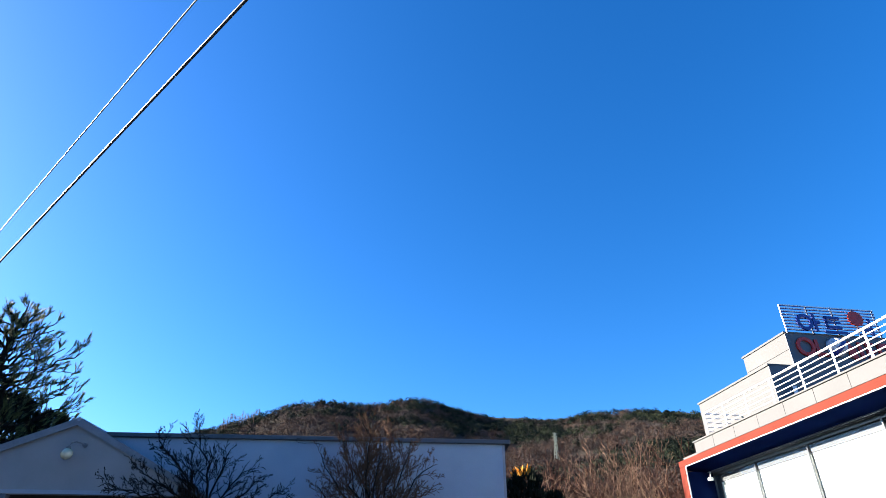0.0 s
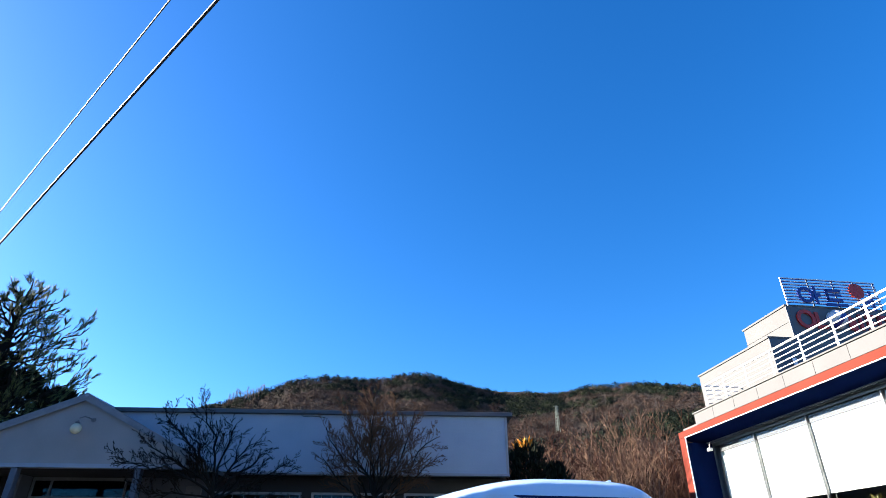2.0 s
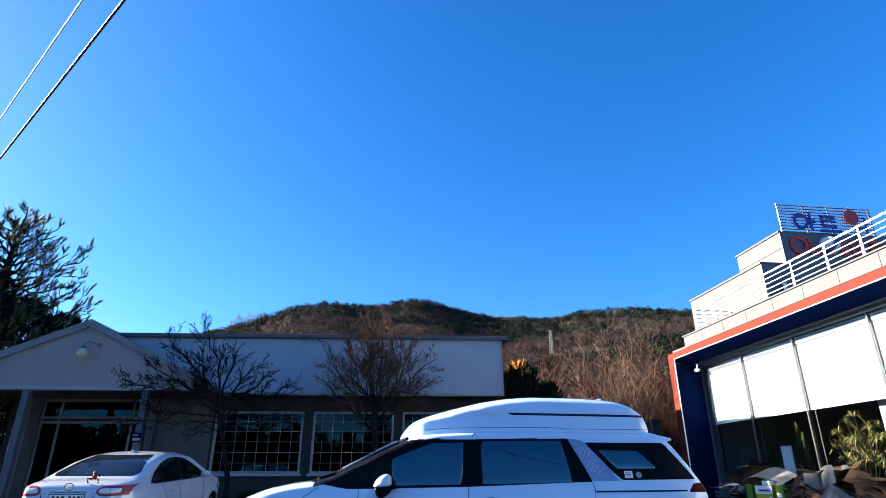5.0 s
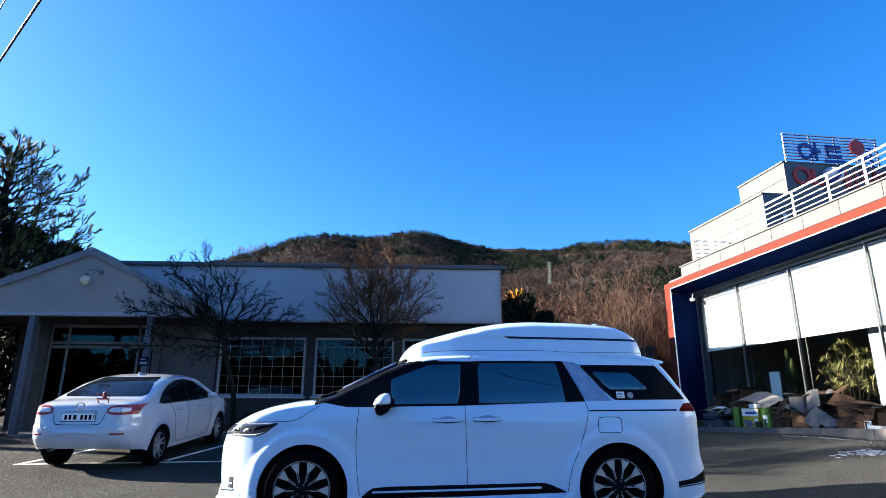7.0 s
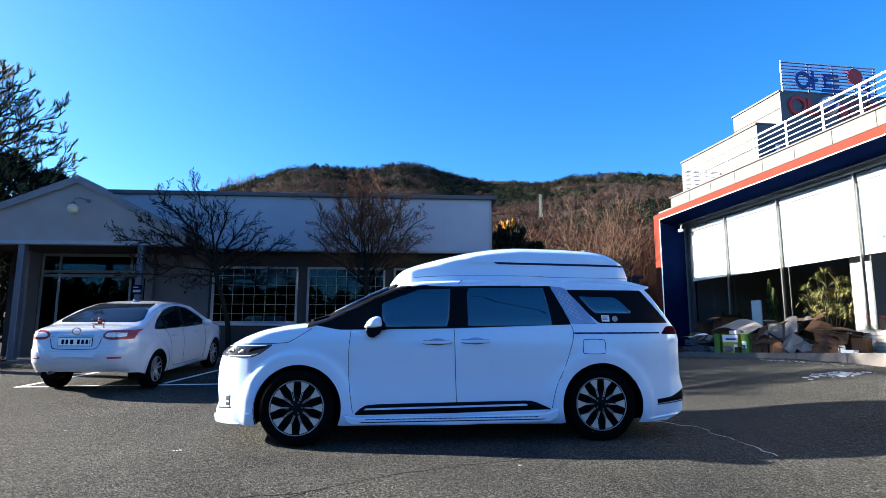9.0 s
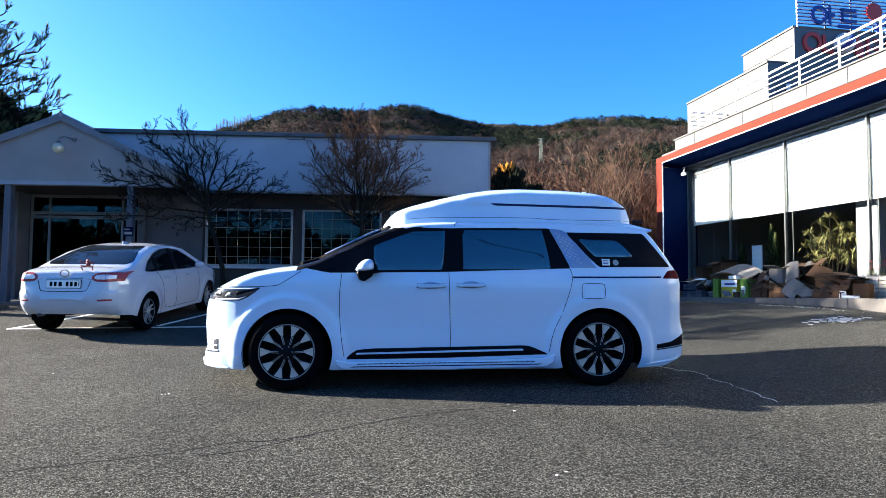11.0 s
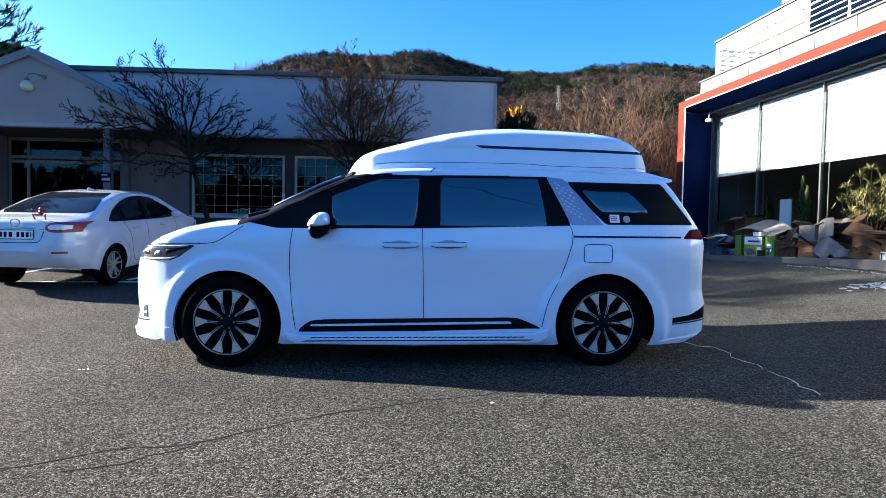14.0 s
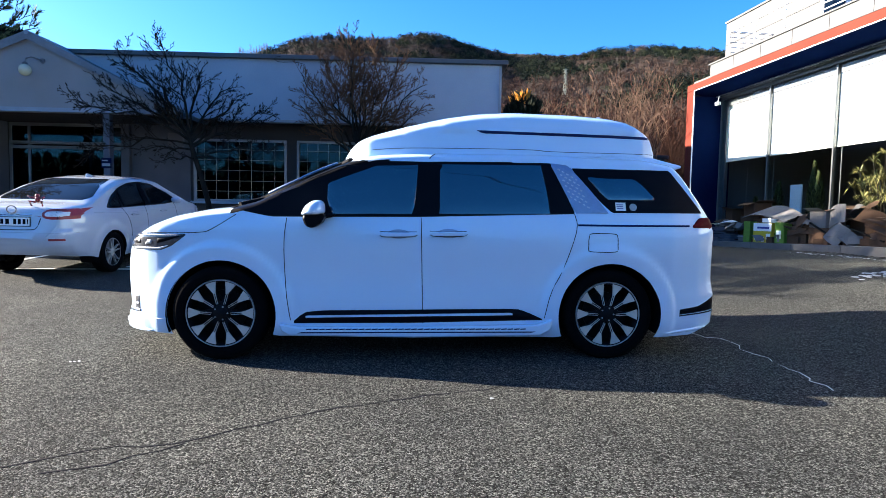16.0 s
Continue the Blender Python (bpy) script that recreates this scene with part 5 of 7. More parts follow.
# ---- showroom with glass front, terrace and roof sign ----
def showroom():
    t = thing("showroom_building", pose(9.15, 16.05, 0, 0, 0, -87.2), "cream and orange showroom with glass front and roof terrace", "building")
    U = 17.0
    # orange portal
    Geo().box(-0.40, U, -0.80, -0.64, 4.565, 4.74).make("portal_top", M_ORANGE, t, "orange-red portal band", bevel=0.008)
    Geo().box(-0.40, -0.07, -0.80, -0.777, 0.3, 4.562).make("portal_post", M_ORANGE, t, "orange-red portal post", bevel=0.008)
    Geo().box(-0.062, -0.049, -0.803, -0.775, 0.3, 4.546).make("portal_edge", M_WHITESTEEL, t, "pale edge strip of the portal")
    Geo().box(-0.07, U, -0.803, -0.775, 4.548, 4.564).make("portal_edge", M_WHITESTEEL, t, "pale edge strip of the portal")
    Geo().prism([(-0.773, 4.552), (0.10, 4.42), (0.10, 4.738), (-0.638, 4.738), (-0.638, 4.563), (-0.773, 4.563)], -0.40, U, Matrix(((0, 1, 0, 0), (1, 0, 0, 0), (0, 0, 1, 0), (0, 0, 0, 1)))).make("soffit", M_NAVY, t, "navy soffit")
    Geo().box(-0.395, -0.052, -0.773, 0.30, 0.3, 4.418).make("jamb", M_NAVY, t, "navy side wall of the portal")
    # soffit lines and lights
    for w in (-0.18, -0.08):
        Geo().box(-0.03, U, w - 0.012, w + 0.012, 4.395 - 0.06 * w * 0.9 - 0.01, 4.41 - 0.06 * w * 1.2).make("soffit_line", M_POST, t)
    # curtain wall
    us = [-0.05, 1.89, 3.89, 6.08, 8.2, 10.3, 12.4, 14.5, 16.9]
    for u in us:
        Geo().box(u - 0.02, u + 0.02, -0.012, 0.05, 0.55, 4.40).make("mullion", M_MULL, t, "grey aluminium mullion", bevel=0.004)
    for u in us[1:-1]:
        Geo().box(u + 0.10, u + 0.12, 0.10, 0.115, 0.7, 2.68).make("inner_mullion", M_MULL, t)
    Geo().box(-0.05, U, -0.02, 0.12, 4.32, 4.42).make("head_rail", M_MULL, t)
    Geo().box(-0.02, 0.16, 0.031, 0.12, 0.80, 4.32).make("corner_panel", M_GREY, t, "grey corner panel beside the glass")
    Geo().box(-0.05, U, -0.02, 0.12, 0.68, 0.80).make("sill_rail", M_MULL, t)
    for a, b in zip(us, us[1:]):
        p = Geo().box(a + 0.035, b - 0.035, 0.02, 0.03, 0.80, 4.32).make("pane", M_PANE, t)
        p.visible_shadow = False
        Geo().box(a + 0.012, b - 0.012, 0.07, 0.075, 2.68, 4.13).make("roller_blind", M_BLIND, t, "white roller blind half drawn")
        Geo().box(a + 0.02, b - 0.02, 0.05, 0.13, 4.13, 4.31).make("blind_cassette", M_GREY, t, "grey cassette above the blind", bevel=0.006)
        Geo().tube([(a + 0.012, 0.072, 2.68), (b - 0.012, 0.072, 2.68)], 0.012, 6).make("blind_bar", M_WHITE, t)
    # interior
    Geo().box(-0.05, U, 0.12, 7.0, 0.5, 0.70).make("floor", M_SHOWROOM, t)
    Geo().box(-0.05, U, 7.0, 7.2, 0.5, 4.6).box(-0.3, -0.05, 0.30, 7.2, 0.3, 4.74).box(U, U + 0.2, -0.8, 7.2, 0.3, 4.74).make("inner_wall", M_SHOWROOM, t, "inner wall with the room's shade in its grey")
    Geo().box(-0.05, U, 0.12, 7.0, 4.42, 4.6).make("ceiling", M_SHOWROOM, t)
    Geo().box(5.45, 5.95, 0.32, 0.72, 0.70, 4.42).make("column", M_FRAME, t, "white column behind the glass", bevel=0.01)
    # terrace
    Geo().box(-0.40, U, -0.618, 8.0, 4.742, 4.86).make("terrace_slab", M_CREAM, t)
    Geo().box(0.66, U, -0.80, -0.62, 4.744, 5.05).make("parapet", M_CREAM, t, "cream panel parapet", bevel=0.006)
    Geo().box(0.62, U, -0.83, -0.59, 5.05, 5.085).make("parapet_cap", M_CREAM, t, bevel=0.004)
    for u in np.arange(1.62, U, 0.98):
        Geo().box(u - 0.004, u + 0.004, -0.803, -0.80, 4.75, 5.05).make("panel_joint", M_SEAM, t)
    rail = new("terrace_railing"); rail.parent = t
    posts = [1.30, 2.25, 3.22, 4.24, 5.27, 6.27, 7.15, 8.1, 9.1, 10.1, 11.1, 12.1, 13.1, 14.1, 15.1, 16.1]
    for u in posts:
        Geo().prism([(u - 0.034, 5.085), (u + 0.034, 5.085), (u + 0.022, 5.67), (u - 0.022, 5.67)], -0.73, -0.715).make("baluster", M_WHITESTEEL, rail, "flat white steel post", bevel=0.003)
    for z, r in ((5.69, 0.026), (5.57, 0.014), (5.45, 0.014), (5.33, 0.014), (5.21, 0.014)):
        Geo().tube([(1.28, -0.70, z), (U, -0.70, z)], r, 8).make("rail", M_WHITESTEEL, rail)
        Geo().tube([(1.28, -0.70, z), (1.28, 0.40, z)], r, 8).make("rail", M_WHITESTEEL, rail)
    # upper storey and stair tower
    Geo().box(-0.65, 2.90, 0.40, 6.5, 4.862, 6.55).make("upper_wall", M_CREAM, t, "cream panelled upper wall")
    Geo().box(-0.68, 2.93, 0.37, 6.5, 6.55, 6.60).make("upper_coping", M_CREAM, t)
    Geo().box(0.98, 2.90, 1.15, 6.0, 6.602, 7.50).make("tower_wall", M_CREAM, t, "cream panelled stair tower")
    Geo().box(0.95, 2.93, 1.12, 6.0, 7.50, 7.55).make("tower_coping", M_CREAM, t)
    for z in (5.35, 5.95, 7.05):
        Geo().box(-0.655 if z < 6.5 else 0.975, 2.9, (0.395 if z < 6.5 else 1.145), (0.40 if z < 6.5 else 1.15), z - 0.004, z + 0.004).make("panel_joint", M_SEAM, t)
    # End faces overlaid in dark grey to paint the tower's shaded side.
    Geo().box(2.90, 2.925, 0.40, 1.15, 4.862, 6.545).box(2.90, 2.93, 1.15, 6.0, 4.862, 7.495).make("shaded_end_wall", M_GREY, t, "tower end wall, its shade painted dark grey")
    Geo().box(2.925, 2.94, 0.62, 0.98, 4.9, 6.2).make("terrace_door", M_POST, t, "dark terrace door", bevel=0.005)
    Geo().tube([(2.99, 0.9, 5.4), (2.99, 0.9, 6.0)], 0.05, 10).make("vent_pipe", M_WHITESTEEL, t)
    # roof sign: slatted frame with plain coloured shapes
    s = new("roof_sign"); s.parent = t
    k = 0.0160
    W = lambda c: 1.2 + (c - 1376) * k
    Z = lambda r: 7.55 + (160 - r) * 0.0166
    for i in range(9):
        z = 7.60 + 0.72 * i / 8
        Geo().box(2.97, 2.99, 1.2, 4.05, z - 0.004, z + 0.026).make("sign_slat", M_WHITESTEEL, s, "white sign slat")
        # Blue strip painted as the shadow under the white slat.
        Geo().box(2.972, 2.988, 1.2, 4.05, z - 0.022, z - 0.006).make("sign_slat", M_BLUE, s, "blue shade strip under a sign slat")
    for w in (1.22, 2.0, 2.75, 3.4, 4.02):
        Geo().box(2.945, 2.97, w - 0.02, w + 0.02, 7.5, 8.36).make("sign_upright", M_WHITESTEEL if w < 1.3 else M_POST, s)
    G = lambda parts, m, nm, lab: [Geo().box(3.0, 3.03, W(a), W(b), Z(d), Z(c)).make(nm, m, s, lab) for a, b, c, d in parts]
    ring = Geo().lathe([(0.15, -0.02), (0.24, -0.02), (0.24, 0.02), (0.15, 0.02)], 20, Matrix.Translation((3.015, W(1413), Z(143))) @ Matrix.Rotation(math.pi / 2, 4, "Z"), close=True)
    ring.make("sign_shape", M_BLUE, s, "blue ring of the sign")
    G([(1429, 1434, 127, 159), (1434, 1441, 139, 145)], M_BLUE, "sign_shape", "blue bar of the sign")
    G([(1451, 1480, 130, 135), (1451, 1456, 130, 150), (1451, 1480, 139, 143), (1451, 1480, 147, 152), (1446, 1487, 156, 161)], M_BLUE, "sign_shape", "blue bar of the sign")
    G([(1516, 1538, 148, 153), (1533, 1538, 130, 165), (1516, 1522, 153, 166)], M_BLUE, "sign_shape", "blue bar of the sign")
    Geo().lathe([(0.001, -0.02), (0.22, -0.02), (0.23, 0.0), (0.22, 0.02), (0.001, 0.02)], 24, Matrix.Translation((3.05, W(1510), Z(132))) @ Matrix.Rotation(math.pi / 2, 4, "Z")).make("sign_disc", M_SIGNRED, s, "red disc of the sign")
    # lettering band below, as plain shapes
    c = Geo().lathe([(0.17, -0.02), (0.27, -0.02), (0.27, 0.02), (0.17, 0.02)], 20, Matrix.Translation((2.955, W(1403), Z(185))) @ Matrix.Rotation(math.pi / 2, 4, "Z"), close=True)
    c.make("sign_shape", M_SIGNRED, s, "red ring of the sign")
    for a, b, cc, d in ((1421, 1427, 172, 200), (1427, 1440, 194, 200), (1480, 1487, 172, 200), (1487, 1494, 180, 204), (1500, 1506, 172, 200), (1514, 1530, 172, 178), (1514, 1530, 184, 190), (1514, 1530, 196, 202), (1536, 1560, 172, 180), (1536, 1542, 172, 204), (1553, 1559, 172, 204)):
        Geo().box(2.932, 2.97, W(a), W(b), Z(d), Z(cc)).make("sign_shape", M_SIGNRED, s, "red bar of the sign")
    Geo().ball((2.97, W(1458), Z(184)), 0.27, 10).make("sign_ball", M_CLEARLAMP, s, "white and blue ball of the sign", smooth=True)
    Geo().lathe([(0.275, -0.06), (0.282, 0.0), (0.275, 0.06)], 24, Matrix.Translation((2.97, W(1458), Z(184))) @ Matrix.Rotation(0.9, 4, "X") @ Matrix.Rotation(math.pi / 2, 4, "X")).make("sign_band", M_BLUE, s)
    # raised platform with its kerb, rising a little towards the yard's near end
    tilt = Matrix(((1, 0, 0, 0), (0, 1, 0, 0), (0.030, 0, 1, 0), (0, 0, 0, 1)))
    Geo().box(-0.4, 14.0, -0.95, 0.05, 0.0, 0.575, tilt).make("platform", M_STONE, t, "concrete platform")
    for i in range(12):
        a = -0.4 + 1.2 * i
        Geo().box(a + 0.004, a + 1.196, -1.20, -0.952, 0.0, 0.585, tilt).make("kerbstone", M_STONE, t, bevel=0.012)
    # security camera under the soffit
    Geo().box(0.1, 0.24, -0.3, -0.2, 4.16, 4.24).tube([(0.17, -0.25, 4.24), (0.17, -0.22, 4.4)], 0.015, 6).make("security_camera", M_WHITE, t, bevel=0.008)
    return t


SHOW = showroom()


# ---- planting and background ----
rng = random.Random(7)


def rand_dir(d, spread):
    a = Vector((rng.gauss(0, 1), rng.gauss(0, 1), rng.gauss(0, 1)))
    a = (a - a.dot(d) * d).normalized()
    return (d + a * math.tan(spread * (0.5 + 0.7 * rng.random()))).normalized()


def grow(g, twigs, p, d, length, r, level, flat=1.0, up=0.12, kids=(3, 4), spread=0.55, shrink=0.72, tips=None, least=0.0062, gnarl=0.12):
    n = 4 if level > 1 else 3
    pts, rad = [p], [r]
    q, e = p.copy(), d.copy()
    for i in range(n):
        e = (e + Vector((rng.gauss(0, gnarl), rng.gauss(0, gnarl) * flat, rng.gauss(0, gnarl * 0.85) + up))).normalized()
        q = q + Vector((e.x, e.y * flat, e.z)) * (length / n)
        pts.append(q.copy()); rad.append(max(least, r * (1 - 0.45 * (i + 1) / n)))
    (g if r > 0.012 else twigs).tube(pts, rad, 6 if r > 0.03 else (4 if r > 0.012 else 3), caps=False)
    if level == 0:
        if tips is not None:
            tips.append((pts[-1], e))
        return
    for k in range(rng.randint(*kids)):
        i = rng.randint(max(1, n - 2), n) if k else n
        grow(g, twigs, pts[i], rand_dir(e, spread), length * shrink * rng.uniform(0.75, 1.15), rad[i] * (0.78 if k == 0 else 0.62), level - 1, flat, up, kids, spread, shrink, tips, least, gnarl)


def limb(g, tw, p, q, r, sub, tips, step=0.20, lift=0.10, ang=0.85, least=0.0045):
    """A bowed branch from p to q that carries side branches, and these their twigs."""
    p, q = Vector(p), Vector(q)
    L = (q - p).length
    n = max(3, min(7, int(L / 0.14)))
    c = (p + q) / 2 + Vector((rng.gauss(0, 0.05), rng.gauss(0, 0.05), lift + rng.gauss(0, 0.03))) * L
    pts = []
    for i in range(n + 1):
        u = i / n
        w = 0.028 * L * (0 < i < n)
        pts.append(p * (1 - u) ** 2 + c * 2 * u * (1 - u) + q * u * u + Vector((rng.gauss(0, w), rng.gauss(0, w), rng.gauss(0, w))))
    rad = [max(least, r * (1 - 0.72 * i / n)) for i in range(n + 1)]
    (g if r > 0.014 else tw).tube(pts, rad, 6 if r > 0.03 else (4 if r > 0.012 else 3), caps=False)
    if sub == 0:
        tips.append((pts[-1], (pts[-1] - pts[-2]).normalized()))
        return
    k = max(3, int(L / step))
    for i in range(k):
        u = 0.22 + 0.76 * (i + rng.random()) / k
        j = min(int(u * n), n - 1)
        o = pts[j].lerp(pts[j + 1], u * n - j)
        e = rand_dir((pts[j + 1] - pts[j]).normalized(), ang)
        e = (e + Vector((0, 0, 0.22))).normalized()
        limb(g, tw, o, o + e * (L * rng.uniform(0.22, 0.46) * (1.15 - 0.55 * u)), max(least, rad[j] * 0.50), sub - 1, tips, step * 0.62, 0.05, ang, least)


def bare_tree(name, base, trunk, ends, label, seed, twig, lift):
    """trunk: x, z and radius up the stem; ends: x and z where the main limbs end."""
    rng.seed(seed)
    t = thing(name, pose(*base), label, "tree", "trees before the building")
    g, tw, tips = Geo(), Geo(), []
    g.tube([(x, 0, z) for x, z, r in trunk], [r for x, z, r in trunk], 9)
    for k, (x, z, at) in enumerate(ends):
        zs = [q[1] for q in trunk]
        z0 = zs[-1] * at
        p = (lerp(z0, zs, [q[0] for q in trunk]), 0, z0)
        e = Vector((x, (k % 3 - 1) * 0.35 + rng.gauss(0, 0.12), z))
        if x < -1.0 and lift > 0:
            # these limbs bend forward, clear of the porch
            e = Vector((x + 0.40, -0.62 - 0.15 * (k % 3), z - 0.14))
        limb(g, tw, p, e, 0.032 if z > z0 + 0.4 else 0.022, 3, tips, 0.115, lift, 0.85, 0.0050)
    g.make("trunk", M_BARK, t, "dark rough bark", smooth=True)
    tw.make("crown", twig, t, "leafless crown of fine twigs")
    return t, tips


gA, gB = gz(-3.86, 14.45), gz(-0.29, 14.45)
A, A_TIPS = bare_tree("bare_tree", (-3.75, 14.45, gA - 0.05), [(0.02, 0.0, 0.085), (0.0, 0.5, 0.068), (-0.03, 0.95, 0.062), (-0.20, 1.6, 0.058), (-0.36, 2.1, 0.055), (-0.44, 2.45, 0.05)],
    [(-0.85, 4.40, 1), (-2.00, 4.15, 0.98), (-2.70, 3.05, 0.96), (-2.75, 2.15, 0.93), (-2.25, 3.45, 1), (-0.20, 4.05, 1), (0.80, 3.25, 0.95), (1.22, 3.05, 0.90), (1.35, 2.15, 0.84), (-1.70, 2.20, 0.88), (-1.40, 3.75, 1), (0.35, 3.65, 1), (-0.95, 3.35, 0.97), (0.45, 2.75, 0.92), (-1.15, 1.95, 0.80), (0.30, 1.95, 0.80)],
    "dark leafless tree with a spreading crown by the wall", 11, M_TWIG, 0.13)
B, B_TIPS = bare_tree("bare_tree", (-0.32, 14.45, gB - 0.05), [(0.02, 0.0, 0.095), (0.0, 0.7, 0.078), (-0.03, 1.4, 0.072), (-0.06, 2.0, 0.066), (-0.09, 2.35, 0.055)],
    [(-1.38, 3.20, 0.92), (-1.38, 3.95, 0.97), (-1.05, 4.55, 1), (-0.42, 4.65, 1), (-0.20, 4.85, 1), (0.36, 4.62, 1), (0.82, 4.30, 0.98), (1.38, 3.70, 0.95), (1.32, 3.25, 0.90), (-0.80, 2.85, 0.86), (0.65, 2.80, 0.86), (-0.75, 4.1, 0.99), (0.55, 3.9, 0.99), (0.05, 4.3, 1)],
    "leafless brown tree with a rounded crown of upright twigs", 23, M_BROWNTWIG, -0.10)


def dry_leaves(tree, tips, share, seed, material, edge=-99.0):
    """Curled dry leaves left hanging at some twig ends."""
    rng.seed(seed)
    g = Geo()
    for p, d in tips:
        if rng.random() > (0.45 if p.x < edge else share):
            continue
        for _ in range(rng.randint(1, 3)):
            m = Matrix.Translation(p + Vector((rng.gauss(0, 0.015), rng.gauss(0, 0.015), rng.gauss(0, 0.015)))) @ Euler([rng.uniform(0, 6) for _ in range(3)]).to_matrix().to_4x4()
            s = rng.uniform(0.012, 0.028)
            g.add([m @ Vector(q) for q in ((-s, 0, 0), (0, -s * 0.5, 0.01), (s, 0, 0), (0, s * 0.5, 0.01))], [(0, 1, 2, 3)])
    tagged(g.make("dry_leaves", material, tree, "few curled dry leaves"), kind="stuff")


dry_leaves(A, A_TIPS, 0.06, 3, M_BARK, -1.7)
dry_leaves(B, B_TIPS, 0.02, 4, M_BROWNTWIG)


def pine(x, y, top, wide, limbs, seed, label, lean=0.0, low=2.2):
    rng.seed(seed)
    t = thing("pine_tree", pose(x, y, 0.3), label, "tree", "pines behind the porch")
    g, tw, tips = Geo(), Geo(), []
    k = top / 9.3
    g.tube([(0, 0, 0), (0.1, 0, 3 * k), (0.25, 0, 6 * k), (0.42, 0, 8.7 * k)], [0.24, 0.2, 0.13, 0.03], 10)
    for i in range(limbs):
        z = (low + (8.6 - low) * (i / limbs) ** 0.9) * k
        a = i * 2.4
        v = max(0.0, (z / k - 4.2) / 4.6)
        ln = wide * max(0.30, 1 - v * v) * rng.uniform(0.75, 1.12) * (1 + lean * math.cos(a))
        p = Vector((0.048 * z / k, 0, z))
        limb(g, tw, p, p + Vector((math.cos(a), math.sin(a), 0.30 + 0.45 * v)).normalized() * ln, 0.040, 2, tips, 0.34, -0.06, 0.70, 0.009)
    g.make("trunk", M_BARK, t, "brown pine trunk and limbs", smooth=True)
    tagged(tw.make("twig_growth", M_BARK, t), kind="stuff")
    nd = Geo()
    for p, d in tips:
        d = (d + Vector((0, 0, 0.75))).normalized()
        for q in range(26):
            o = p + d * rng.uniform(-0.10, 0.10)
            e = rand_dir(d, 0.42)
            s = e.cross(Vector((rng.random(), rng.random(), rng.random()))).normalized() * 0.0075
            L = rng.uniform(0.09, 0.16)
            nd.add([o - s, o + s, o + e * L + s * 0.6, o + e * L - s * 0.6], [(0, 1, 2, 3)])
    tagged(nd.make("needles", M_NEEDLE, t, "tufts of long green needles"), kind="stuff")


pine(-11.8, 16.5, 8.9, 2.5, 88, 31, "tall evergreen pine with tufted needles behind the porch", 0.18)
pine(-17.6, 18.2, 9.7, 2.5, 64, 32, "dense evergreen pine standing beside the first")
pine(-15.7, 16.6, 10.8, 2.4, 90, 33, "tall pine with a high crown beyond the porch", 0.0, 4.6)
pine(-14.6, 18.0, 9.9, 2.2, 70, 35, "dense pine standing behind the porch roof")
pine(-15.4, 14.5, 9.2, 1.7, 40, 34, "slender pine with a high open crown beyond the porch", 0.0, 6.0)


def shrub_mesh(seed, h, n_stems, step, least):
    rng.seed(seed)
    g, tips = Geo(), []
    for k in range(n_stems):
        a = 6.283 * k / n_stems + rng.uniform(-0.4, 0.4)
        p = Vector((0.2 * math.cos(a), 0.2 * math.sin(a), 0))
        o = h * rng.uniform(0.15, 0.75)
        limb(g, g, p, p + Vector((o * math.cos(a), o * math.sin(a), h * rng.uniform(0.45, 1.0))), 0.018, 2, tips, step, 0.12, 0.85, least)
    return g


def thicket():
    kinds = [shrub_mesh(100 + k, *row) for k, row in enumerate(((3.3, 11, 0.25, 0.0046), (2.7, 12, 0.23, 0.0046), (3.8, 8, 0.52, 0.0085)))]
    first = []
    for k, g in enumerate(kinds):
        ob = g.make("bare_shrub", M_REDTWIG)
        first.append(tagged(ob, "leafless reddish-brown shrub thicket on the slope", "shrub", "shrubs on the slope"))
    rr = random.Random(5)
    for i in range(172):
        size = 1.0
        if i < 48:
            x, y, k = rr.uniform(5.2, 10.6), rr.uniform(19.8, 24), i % 2
            size = (0.62 + 0.85 * (x - 5.2) / 5.4) * rr.uniform(0.7, 1.1)
        elif i < 92:
            az, r = rr.uniform(8, 27), rr.uniform(26, 40)
            x, y, k = r * math.sin(radians(az)), r * math.cos(radians(az)), 2
        else:
            az, r = rr.uniform(6, 29), rr.uniform(40, 95)
            x, y, k = r * math.sin(radians(az)), r * math.cos(radians(az)), 2
        if i < 3:
            k = i
        r, az = math.hypot(x, y), math.degrees(math.atan2(x, y))
        z = max(gz(x, y), hill(az, r) if r > 24 else 0) - 0.05
        m = pose(x, y, z, 0, 0, rr.uniform(0, 360)) @ Matrix.Diagonal((0.8 * size + 0.2, 0.8 * size + 0.2, size, 1))
        if i < 3:
            first[i].matrix_world = m
        else:
            copy_thing(first[k], m)


thicket()


def sapling(x, y, h, lean, seed):
    rng.seed(seed)
    az, r = math.degrees(math.atan2(x, y)), math.hypot(x, y)
    t = thing("sapling", pose(x, y, max(gz(x, y), hill(az, r) if r > 24 else 0) - 0.05), "slender pale leafless sapling rising over the thicket", "tree", "saplings on the slope")
    g, tw, tips = Geo(), Geo(), []
    fork = Vector((lean * h * 0.25, 0, h * 0.38))
    g.tube([(0, 0, 0), fork * 0.5 + Vector((rng.gauss(0, 0.04), 0, 0)), fork], [0.028, 0.024, 0.020], 6)
    for k in range(3):
        e = fork + Vector((lean * h * 0.5 + (k - 1) * h * rng.uniform(0.10, 0.22), rng.gauss(0, 0.25), h * rng.uniform(0.42, 0.62)))
        limb(g, tw, fork, e, 0.017, 2, tips, 0.24, -0.05, 0.62, 0.0055)
    g.make("trunk", M_PALESTEM, t, smooth=True)
    tw.make("crown", M_PALESTEM, t)


